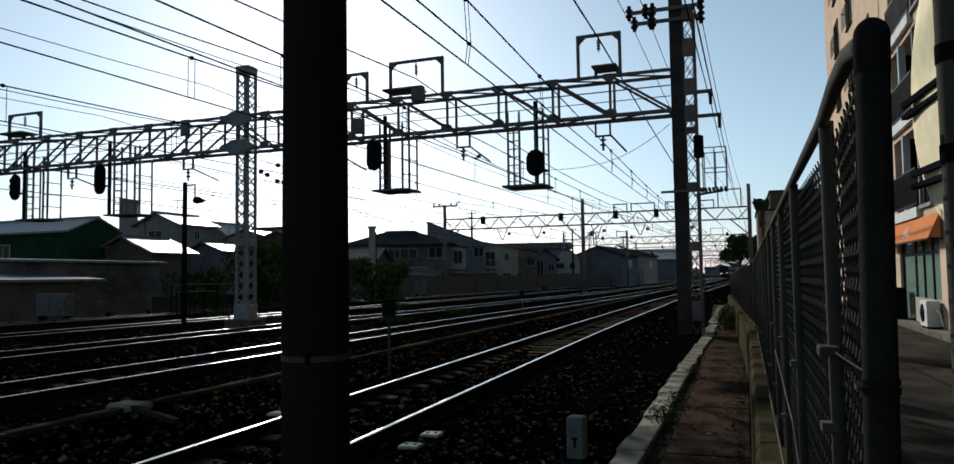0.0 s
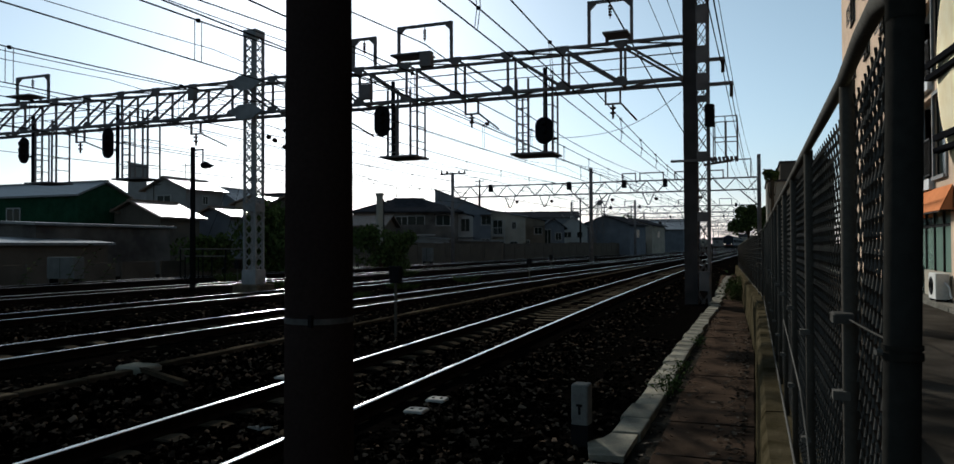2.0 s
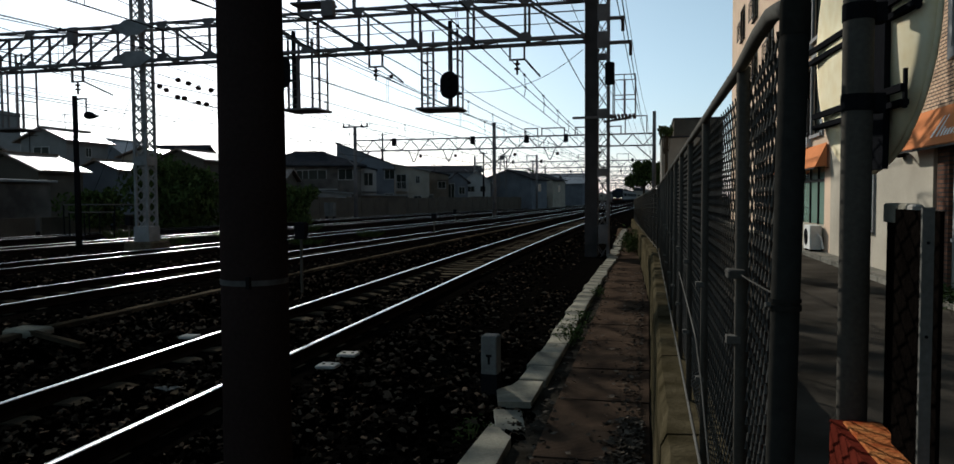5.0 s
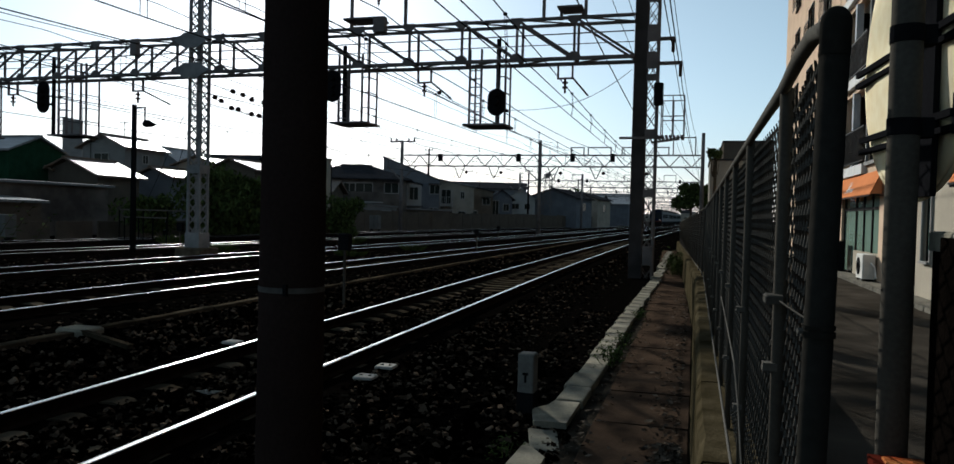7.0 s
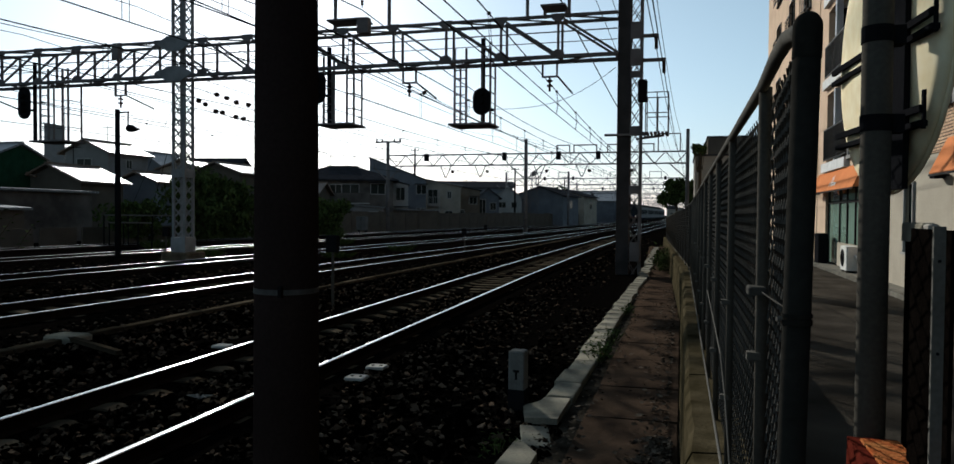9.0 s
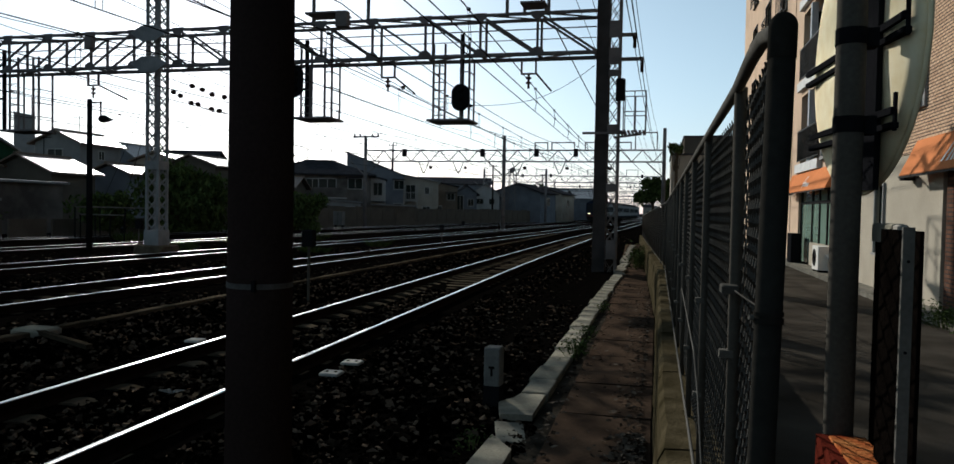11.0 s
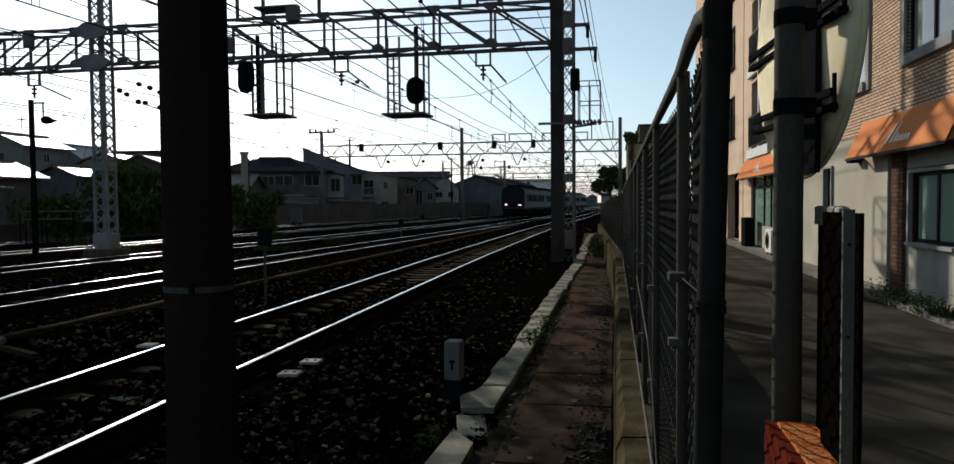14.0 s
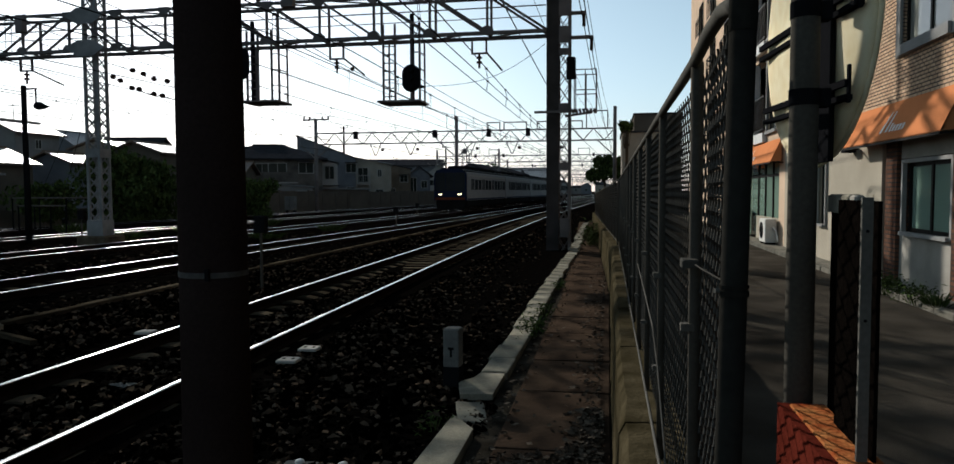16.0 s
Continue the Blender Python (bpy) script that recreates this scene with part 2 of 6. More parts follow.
M_galv = material("galvanised_steel", (0.105, 0.098, 0.085), 0.6, 0.0, 0.2, 5, 120, 0.02)
M_post_grey = material("dull_grey_post", (0.064, 0.057, 0.047), 0.65, 0.0, 0.2, 5, 120, 0.02)
M_wire_mesh = material("galvanised_wire", (0.06, 0.056, 0.049), 0.5, 0.0, 0.3, 5, 120, 0.0)
M_post_dark = material("dark_green_post_paint", (0.021, 0.0195, 0.0165), 0.8, 0, 0.3, 5, 90, 0.1)
M_gantry = material("gantry_grey_paint", (0.13, 0.118, 0.115), 0.6, 0, 0.3, 2, 60, 0.15)
M_column = material("dark_grey_column_paint", (0.045, 0.041, 0.04), 0.6, 0, 0.3, 2, 60, 0.15)
M_mast = material("silver_mast_paint", (0.2, 0.2, 0.2), 0.55, 0.1, 0.3, 2, 60, 0.15)
M_black = material("matt_black_paint", (0.01, 0.01, 0.011), 0.85, 0, 0.2, 4, 80, 0.05)
M_cable = material("black_cable", (0.015, 0.015, 0.015), 0.55, 0, 0.2, 4, 80, 0)
M_insul = material("brown_insulator_glaze", (0.03, 0.02, 0.015), 0.25, 0, 0.2, 4, 80, 0)
M_asphalt = material("street_asphalt", (0.064, 0.054, 0.042), 0.95, 0, 0.5, 0.9, 90, 0.8)
M_kerb = material("street_kerb_concrete", (0.17, 0.155, 0.125), 0.88, 0, 0.3, 3, 60, 0.3, random_vary=0.12)
M_white = material("off_white_paint", (0.6, 0.59, 0.56), 0.6, 0, 0.15, 4, 80, 0.08)
M_box_white = material("weathered_white_marker", (0.15, 0.146, 0.135), 0.75, 0, 0.25, 9, 80, 0.2)
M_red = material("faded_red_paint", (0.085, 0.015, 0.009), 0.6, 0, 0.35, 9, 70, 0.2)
M_peel = material("peeling_orange_paint", (0.36, 0.15, 0.05), 0.7, 0, 0.4, 26, 120, 0.4, stain=(0.25, 0.05, 0.015))
M_sign_back = material("cream_sign_shell", (0.78, 0.67, 0.44), 0.6, 0, 0.12, 3, 30, 0.0)
M_brick = brick_material("tan_facing_brick", (0.6, 0.41, 0.265), (0.47, 0.3, 0.19), (0.08, 0.066, 0.056), 0.16, 0.062, 0.01)
M_brick_red = brick_material("red_brown_brick", (0.14, 0.07, 0.045), (0.09, 0.045, 0.03), (0.05, 0.045, 0.04), 0.21, 0.075, 0.012)
M_beige = material("peach_render", (0.56, 0.41, 0.29), 0.85, 0, 0.12, 0.8, 60, 0.15)
M_cream = material("cream_render", (0.36, 0.315, 0.245), 0.85, 0, 0.15, 0.9, 60, 0.15)
M_greywall = material("pale_grey_panel", (0.42, 0.44, 0.46), 0.7, 0, 0.15, 1.5, 60, 0.1)
M_trim = material("grey_window_trim", (0.26, 0.25, 0.235), 0.6, 0, 0.15, 3, 60, 0.1)
M_frame = material("dark_bronze_frame", (0.02, 0.018, 0.016), 0.4, 0.2, 0.2, 5, 80, 0)
M_glass = glass_material("window_glass", (0.014, 0.018, 0.016), 0.1, 0.35)
M_glass_green = glass_material("green_tinted_glass", (0.19, 0.27, 0.21), 0.08, 0.6)
# pale base colour paints in reflected sky along with the curtains
M_glass_pale = glass_material("window_glass_painted_sky_and_curtain", (0.24, 0.24, 0.2), 0.08, 0.6)
M_curtain = material("pale_curtain", (0.5, 0.47, 0.38), 0.9, 0, 0.15, 3, 60, 0.1)
M_awning = material("orange_awning_cloth", (0.55, 0.2, 0.08), 0.8, 0, 0.12, 1.5, 120, 0.1)
M_sign_white = material("white_lettering", (0.75, 0.72, 0.66), 0.7, 0, 0.1, 5, 80, 0)
# near-black wall colour that holds the shade of set-back fronts and recesses
M_shade_wall = material("wall_with_painted_shade", (0.005, 0.0048, 0.0045), 0.95, 0, 0.3, 2, 60, 0.1)
M_ac = material("ivory_appliance_shell", (0.55, 0.53, 0.48), 0.5, 0, 0.1, 5, 80, 0)
M_leaf = island_vary(material("leaf_green", (0.045, 0.062, 0.02), 0.7, 0, 0.35, 3, 40, 0.1), 0.45, 1.7)
M_bark = material("bark", (0.06, 0.045, 0.03), 0.9, 0, 0.35, 9, 60, 0.6)
M_train_body = material("train_stainless", (0.2, 0.195, 0.19), 0.6, 0.0, 0.1, 2, 60, 0.02)
M_train_blue = material("train_dark_blue", (0.013, 0.018, 0.04), 0.45, 0, 0.1, 2, 60, 0)
M_train_red = material("train_orange_stripe", (0.1, 0.03, 0.015), 0.5, 0, 0.15, 2, 60, 0)
M_train_under = material("underframe_black", (0.012, 0.012, 0.012), 0.8, 0, 0.2, 2, 60, 0.1)
M_train_glass = material("train_tinted_glass", (0.022, 0.024, 0.026), 0.5, 0, 0.2, 1, 20, 0)
# brown timber taken to near black: the shade on its face is in the colour
M_timber = material("weathered_timber_painted_shade", (0.0035, 0.0027, 0.0022), 0.9, 0, 0.4, 8, 90, 0.4)
M_apron = material("warm_grey_panel", (0.3, 0.275, 0.235), 0.8, 0, 0.2, 2, 60, 0.1)
M_wall_box = material("dull_grey_cabinet_paint", (0.11, 0.11, 0.105), 0.8, 0, 0.2, 2, 60, 0.1)
M_headlight = glow_material("headlight", (1.0, 0.8, 0.5), 4.0)


# ---- lines of the tracks: x of each centre line by y ----
LINE_Y = [-40, 0, 12, 24, 48, 61, 81, 108, 124, 168, 197, 250, 420]
LINES = {
    "one": [-3.9, -4.4, -4.62, -4.78, -4.72, -4.4, -3.9, -3.2, -2.8, -2.0, -1.6, -0.8, 1.5],
    "two": [-12.6, -11.3, -10.85, -10.35, -9.1, -8.6, -8.0, -7.2, -6.8, -5.6, -4.9, -4.0, -1.5],
    "three": [-18.9, -17.1, -16.45, -15.7, -14.0, -13.2, -12.45, -11.5, -11.0, -8.9, -7.8, -6.5, -4.0],
    "four": [-25.0, -23.4, -22.7, -21.9, -20.2, -19.3, -18.0, -16.2, -15.1, -12.2, -10.6, -8.8, -6.0],
    "five": [-31.0, -29.6, -29.0, -28.2, -26.2, -25.0, -23.2, -20.4, -18.8, -15.0, -13.0, -11.0, -8.0],
}


def line_x(name, y):
    """A smooth centre line through the listed places."""
    xs, ys = LINES[name], LINE_Y
    if y <= ys[0]:
        return xs[0]
    for i in range(len(ys) - 1):
        if y <= ys[i + 1]:
            break
    def slope(j):
        a, b = max(j - 1, 0), min(j + 1, len(ys) - 1)
        return (xs[b] - xs[a]) / (ys[b] - ys[a])
    h = ys[i + 1] - ys[i]
    t = (y - ys[i]) / h
    return ((2 * t**3 - 3 * t**2 + 1) * xs[i] + (t**3 - 2 * t**2 + t) * h * slope(i)
            + (-2 * t**3 + 3 * t**2) * xs[i + 1] + (t**3 - t**2) * h * slope(i + 1))


# ---- ground ----
def ground_sheet():
    s = Shape()
    xs = [-3000, -400, -80, -34, -30, -1.2, -0.9, 0.05, 0.3, 5, 12, 60, 400, 3000]
    def z(x):
        return -0.42 if x < -29 else -0.3
    ys = [-400, -30, 0, 30, 60, 120, 300, 900, 4500]
    n = len(ys)
    s.raw([(x, y, z(x)) for x in xs for y in ys], [(i * n + j, (i + 1) * n + j, (i + 1) * n + j + 1, i * n + j + 1) for i in range(len(xs) - 1) for j in range(n - 1)])
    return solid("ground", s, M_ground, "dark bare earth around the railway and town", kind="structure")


ground_sheet()


def ballast_bed():
    s = Shape()
    ys = list(range(-36, 60, 3)) + list(range(60, 300, 10)) + [330, 380, 420]
    prof = []
    for y in ys:
        row = [(-1.16, -0.1), (line_x("one", y) + 1.9, -0.16)]
        for nm in ("one", "two", "three", "four", "five"):
            c = line_x(nm, y)
            row += [(c + 1.3, -0.15), (c + 0.72, -0.16), (c, -0.18), (c - 0.72, -0.16), (c - 1.3, -0.15)]
            row += [(c - 1.9, -0.2)]
        row += [(line_x("five", y) - 3.2, -0.36), (line_x("five", y) - 3.6, -0.5)]
        row[0] = (max(row[1][0] + 0.3, -1.16), -0.1)
        prof.append(row)
    k = len(prof[0])
    verts = [(x, y, z + 0.02 * noise.noise(Vector((x * 1.7, y * 1.7, 0)))) for y, row in zip(ys, prof) for x, z in row]
    faces = [(i * k + j, i * k + j + 1, (i + 1) * k + j + 1, (i + 1) * k + j) for i in range(len(ys) - 1) for j in range(k - 1)]
    s.raw(verts, faces)
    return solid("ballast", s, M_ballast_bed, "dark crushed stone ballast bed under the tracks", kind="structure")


ballast_bed()


def ballast_stones():
    """Loose stones where the bed lies nearest."""
    rng = np.random.default_rng(4)
    base = np.array([[-1, -1, -1], [1, -1, -1], [1, 1, -1], [-1, 1, -1], [-1, -1, 1], [1, -1, 1], [1, 1, 1], [-1, 1, 1]], float)
    quads = np.array([[3, 2, 1, 0], [4, 5, 6, 7], [0, 1, 5, 4], [1, 2, 6, 5], [2, 3, 7, 6], [3, 0, 4, 7]])
    spots = []
    def strew(n, x0, x1, y0, y1, z, size):
        u = rng.random((n, 2))
        y = y0 + (y1 - y0) * u[:, 0] ** 1.5
        x = x0 + (x1 - x0) * u[:, 1]
        spots.append(np.column_stack([x, y, np.full(n, z), size * (0.6 + 0.8 * rng.random(n))]))
    strew(9000, -3.4, -1.2, 3.2, 14, -0.158, 0.026)
    strew(1600, -1.9, -1.22, 3.2, 14, -0.122, 0.026)
    strew(160, -1.3, -0.9, 5.2, 6.1, -0.128, 0.022)
    strew(1700, -3.5, -1.3, 14, 28, -0.162, 0.032)
    strew(900, -3.4, -1.4, 28, 62, -0.168, 0.045)
    strew(3500, -5.0, -3.95, 3.6, 16, -0.165, 0.024)
    strew(9000, -9.6, -5.6, 3.5, 20, -0.18, 0.03)
    strew(3500, -10.2, -5.7, 20, 40, -0.184, 0.036)
    strew(4500, -15.4, -11.7, 8, 34, -0.184, 0.036)
    strew(2500, -21.5, -16.8, 14, 40, -0.188, 0.042)
    p = np.concatenate(spots)
    n = len(p)
    shape = base[None] * (0.55 + 0.5 * rng.random((n, 8, 3))) * np.array([1.2, 1.0, 0.75]) * (0.75 + 0.5 * rng.random((n, 1, 3)))
    ang = rng.random((n, 3)) * 6.283
    def turn(a, i, j):
        m = np.zeros((n, 3, 3))
        m[:] = np.eye(3)
        m[:, i, i] = np.cos(a)
        m[:, j, j] = np.cos(a)
        m[:, i, j] = -np.sin(a)
        m[:, j, i] = np.sin(a)
        return m
    rot = turn(ang[:, 0], 0, 1) @ turn(ang[:, 1] * 0.12, 1, 2) @ turn(ang[:, 2] * 0.12, 0, 2)
    v = np.einsum("nij,nkj->nki", rot, shape) * p[:, None, 3:4] + p[:, None, :3]
    me = bpy.data.meshes.new("ballast_stones")
    me.from_pydata(v.reshape(-1, 3).tolist(), [], (quads[None] + 8 * np.arange(n)[:, None, None]).reshape(-1, 4).tolist())
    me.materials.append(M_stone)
    return tagged(new("ballast_stones", me), "loose angular brown-black ballast stones beside the rails", "ballast", kind="stuff")


ballast_stones()


# ---- tracks ----
def rail(track, nm, side, y0, y1):
    """A rail with foot, web, head and a bright worn running band."""
    ys = [y0 + i * 2.5 for i in range(int((min(y1, 80) - y0) / 2.5) + 1)] + ([y for y in range(85, int(y1) + 1, 8)] if y1 > 85 else [])
    prof = [(-0.064, -0.15), (0.064, -0.15), (0.064, -0.138), (0.012, -0.12), (0.012, -0.045), (0.034, -0.035), (0.034, -0.008), (-0.034, -0.008), (-0.034, -0.035), (-0.012, -0.045), (-0.012, -0.12), (-0.064, -0.138)]
    band = [(-0.033, -0.008), (0.033, -0.008), (0.027, -0.001), (0.012, 0.001), (-0.012, 0.001), (-0.027, -0.001)]
    for label, pr, mat, name in (("rusty brown rail side", prof, M_rail_side, "rail"), ("worn running surface", band, M_rail_dull if nm in ("four", "five") else M_rail_top, "running_surface")):
        s = Shape()
        k = len(pr)
        v = [(line_x(nm, y) + side * 0.7515 + dx, y, dz) for y in ys for dx, dz in pr]
        f = [(i * k + j, i * k + (j + 1) % k, (i + 1) * k + (j + 1) % k, (i + 1) * k + j) for i in range(len(ys) - 1) for j in range(k)]
        s.raw(v, f)
        if name == "rail":
            body = part(name, s, mat, track, label)
        else:
            part(name, s, mat, body, label, smooth=True)


sleeper_shape = Shape()
sleeper_shape.prism([(-1.2, -0.32), (1.2, -0.32), (1.2, -0.2), (0.97, -0.168), (0.62, -0.135), (0.55, -0.13), (0.35, -0.165), (-0.35, -0.165), (-0.55, -0.13), (-0.62, -0.135), (-0.97, -0.168), (-1.2, -0.2)], "y", -0.11, 0.11)
sleeper_mesh = sleeper_shape.mesh("sleeper", M_sleeper)
clip_shape = Shape().bevel(-0.11, 0.11, -0.1, 0.1, -0.135, -0.105, 0.012)
clip_mesh = clip_shape.mesh("clip_plate", M_clip)
bolt_shape = Shape().tube([(0, 0, -0.106), (0, 0, -0.099)], 0.02, 6)
bolt_mesh = bolt_shape.mesh("bolt", M_rail_side)


def track(nm, y0, y1, label):
    t = thing("railway_track", label, "railway track", group="railway tracks")
    for side in (-1, 1):
        rail(t, nm, side, y0, y1)
    return t


T1 = track("one", -30, 400, "straight railway track with shining rails and concrete sleepers beside the walkway")
T2 = track("two", -30, 400, "railway track with shining rails in dark ballast")
T3 = track("three", -30, 400, "railway track with shining rails that carries the approaching train")
T4 = track("four", -30, 400, "far railway track in dark ballast with sunlit rails")
T5 = track("five", -30, 400, "siding track at the yard's edge with sunlit rails")
for t, nm, y0, y1, step in ((T1, "one", 2.0, 70, 0.58), (T2, "two", 2.5, 60, 0.6), (T3, "three", 5, 60, 0.62)):
    y = y0 + 0.07
    while y < y1:
        a = math.atan2(line_x(nm, y - 0.5) - line_x(nm, y + 0.5), 1.0)
        sl = part("sleeper", sleeper_mesh, None, t, m=pose(line_x(nm, y), y, -0.012 + 0.012 * random.random(), 0, 0, math.degrees(a)))
        y += step
# pale plates on two sleeper ends
for y in (7.17, 7.75):
    pl = part("clip_plate", clip_mesh, None, T1, "pale plate with two bolts on a sleeper end", m=pose(line_x("one", y) + 1.2, y + 0.02, 0.01, 0, 0, 2))
    for dx in (-0.05, 0.05):
        part("bolt", bolt_mesh, None, pl, m=pose(dx, 0, 0))


part("clip_plate", clip_mesh, None, T1, "pale plate with two bolts on a sleeper end", m=pose(-5.83, 8.37, 0.01, 0, 0, 2))


def torn_leaf():
    """A pale curled scrap caught between the sleepers."""
    s = Shape()
    for a, ln in ((10, 0.13), (75, 0.07), (150, 0.09), (200, 0.12), (285, 0.06), (335, 0.1)):
        m = pose(0, 0, 0, 0, -14, a)
        s.raw([m @ Vector(q) for q in ((0, -0.02, 0), (ln, -0.012, 0.012), (ln * 1.1, 0.01, 0.004), (0, 0.02, 0.004), (0.5 * ln, 0, 0.03))], [(0, 1, 4), (1, 2, 4), (2, 3, 4), (3, 0, 4)])
    return solid("torn_leaf", s, M_box_white, "pale dry torn leaf lying between the sleepers", "leaf", m=pose(-4.36, 5.91, -0.11))


torn_leaf()


def bond_box():
    t = thing("bond_box", "low grey trackside box with two round white knobs on its lid", "track box", m=pose(-1.83, 4.36, -0.16))
    part("case", Shape().bevel(-0.27, 0.27, -0.12, 0.12, -0.1, 0.045, 0.015), M_wall_box, t)
    for x in (-0.15, 0.15):
        part("knob", Shape().tube([(x, 0.06, 0.045), (x, 0.06, 0.06)], 0.032, 14).ball((x, 0.06, 0.06), 0.032, 0.032, 0.016, 14, 6), M_white, t, "round white knob", smooth=True)


def cable_trough():
    """A line of low concrete trough covers between the first two tracks, with a junction cover."""
    t = thing("cable_trough", "low concrete cable trough with lids running between two tracks", "cable trough")
    lid = Shape().bevel(-0.085, 0.085, -0.47, 0.47, -0.2, -0.11, 0.012).mesh("lid", M_sleeper)
    y = 4.0
    while y < 60:
        x = -8.3 + 0.013 * max(0, y - 18)
        part("lid", lid, None, t, m=pose(x + 0.02 * random.random(), y, 0.01 * random.random(), 0, 0, -1 + 2 * random.random()))
        y += 0.96
    s = Shape().bevel(-0.26, 0.26, -0.2, 0.2, -0.2, -0.07, 0.03)
    part("junction_cover", s, M_concrete, t, "wider junction cover plate", m=pose(-8.3, 8.3, 0))
    s = Shape().bar((-8.2, 8.2, -0.1), (-6.8, 7.6, -0.12), 0.08, 0.06)
    part("branch", s, M_sleeper, t)


bond_box()
cable_trough()


# ---- walkway, kerb and fence wall ----
def fence_x(y):
    """The fence runs straight, then bears towards the tracks."""
    return 0.2 if y < 12.5 else 0.2 - 0.0305 * (y - 12.5)


def walkway_bed():
    """Trodden dirt under and beside the walkway plates."""
    s = Shape()
    ys = [1.0 + 0.25 * i for i in range(60)] + [16.0 + 1.5 * i for i in range(20)]
    cols = (0.0, 0.12, 0.3, 0.5, 0.7, 0.85, 1.0)
    v = []
    for y in ys:
        xl = -0.94 - 0.022 * max(0, y - 15)
        xr = fence_x(y) - 0.14
        for k in cols:
            x = xl + (xr - xl) * k
            v.append((x, y, -0.128 + 0.02 * noise.noise(Vector((x * 6, y * 3, 2))) + 0.012 * noise.noise(Vector((x * 19, y * 17, 5)))))
    n = len(cols)
    s.raw(v, [(i * n + j, i * n + j + 1, (i + 1) * n + j + 1, (i + 1) * n + j) for i in range(len(ys) - 1) for j in range(n - 1)])
    return solid("walkway_bed", s, M_dirt, "dark trodden dirt beside the walkway plates", kind="structure")


def walkway():
    w = thing("walkway", "rust-brown walkway of ribbed plates along the tracks, strewn with leaves", kind="structure", category="walkway")
    y = 1.0
    plate = [Shape().bevel(-0.4, 0.4, -ln / 2 + 0.008, ln / 2 - 0.008, -0.14, -0.1, 0.006).mesh("plate", M_walk) for ln in (1.2, 1.5)]
    i = 0
    while y < 42:
        ln = (1.2, 1.5)[i % 2]
        x = -0.36 if y < 12 else -0.36 - 0.03 * (y - 12)
        part("plate", plate[i % 2], None, w, m=pose(x, y + ln / 2, -0.006 * random.random(), 0.5 * (random.random() - 0.5), 0.8 * (random.random() - 0.5), 0.6 * (random.random() - 0.5)))
        y += ln
        i += 1
    return w


walkway_bed()
walkway()


def kerb():
    k = thing("kerb", "pale concrete kerb slabs of uneven lie beside the walkway", kind="structure", category="kerb")
    y, i = 6.82, 0
    slab = [Shape().bevel(-w, w, -ln / 2 + 0.006, ln / 2 - 0.006, -0.32, -0.055, 0.01).mesh("slab", M_concrete) for ln, w in ((0.6, 0.13), (0.62, 0.14), (0.58, 0.125))]
    while y < 21:
        ln = (0.6, 0.62, 0.58)[i % 3]
        x = -1.05 if y < 15 else -1.05 + 0.012 * (y - 15)
        part("slab", slab[i % 3], None, k, m=pose(x + 0.035 * (random.random() - 0.5), y + ln / 2, 0.018 * (random.random() - 0.5), 1.5 * (random.random() - 0.5), 2 * (random.random() - 0.5), 4 * (random.random() - 0.5)))
        y += ln
        i += 1
    big = Shape().prism([(-1.225, 6.03), (-0.95, 6.07), (-0.945, 6.79), (-1.18, 6.78), (-1.21, 6.6), (-1.32, 6.42)], "z", -0.115, -0.06)
    part("slab", big, M_concrete, k, "wider loose slab with a broken corner")
    part("slab", Shape().bevel(-0.12, 0.12, -0.25, 0.25, -0.2, -0.1, 0.008), M_concrete, k, "sunken tilted slab", m=pose(-1.06, 5.7, -0.004, 1.5, 4, 14))
    near = Shape().prism([(-1.2, 3.2), (-0.946, 3.2), (-0.95, 5.15), (-1.165, 5.46), (-1.2, 4.42)], "z", -0.3, -0.062)
    part("slab", near, M_concrete, k, "long pale slab with a slanting end")
    y = 21.6
    while y < 40:
        part("slab", slab[i % 3], None, k, m=pose(-0.96 - 0.012 * (y - 20) + 0.08 * (random.random() - 0.5), y, 0.04 * (random.random() - 0.3), 3 * (random.random() - 0.5), 3 * (random.random() - 0.5), 14 * (random.random() - 0.5)))
        y += 0.68
        i += 1


kerb()


def fence_top(y):
    return 1.948 - 0.0065 * max(0, y - 1.5) if y < 13 else 1.875 - 0.011 * (y - 13)


def fence_wall():
    w = thing("fence_wall", "stained mossy concrete wall with chipped edges under the wire fence", kind="structure", category="wall")
    y, i = 0.0, 0
    while y < 46:
        ln = 1.5 if y < 12 else 3.0
        s = Shape()
        nseg = 8
        rows = []
        for j in range(nseg + 1):
            yy = y + 0.012 + (ln - 0.024) * j / nseg
            chip = 0.018 * noise.noise(Vector((0, yy * 3.1, 3))) + 0.01 * noise.noise(Vector((1, yy * 11, 3)))
            x = fence_x(yy)
            top = 0.72 + 0.014 * noise.noise(Vector((5, yy * 2, 1))) - (0.0 if y < 12 else 0.012 * (yy - 12))
            low = -0.3
            rows.append([(x - 0.15 + chip, yy, low), (x - 0.125 + chip, yy, top - 0.05), (x - 0.1 + chip, yy, top), (x + 0.11, yy, top + 0.01), (x + 0.12, yy, low)])
        v = [p for r in rows for p in r]
        f = [(a * 5 + b, a * 5 + b + 1, a * 5 + b + 6, a * 5 + b + 5) for a in range(nseg) for b in range(4)]
        f += [(0, 1, 2, 3, 4), tuple(nseg * 5 + c for c in (4, 3, 2, 1, 0))]
        s.raw(v, f)
        part("wall_block", s, M_wall_conc, w)
        y += ln
        i += 1


fence_wall()


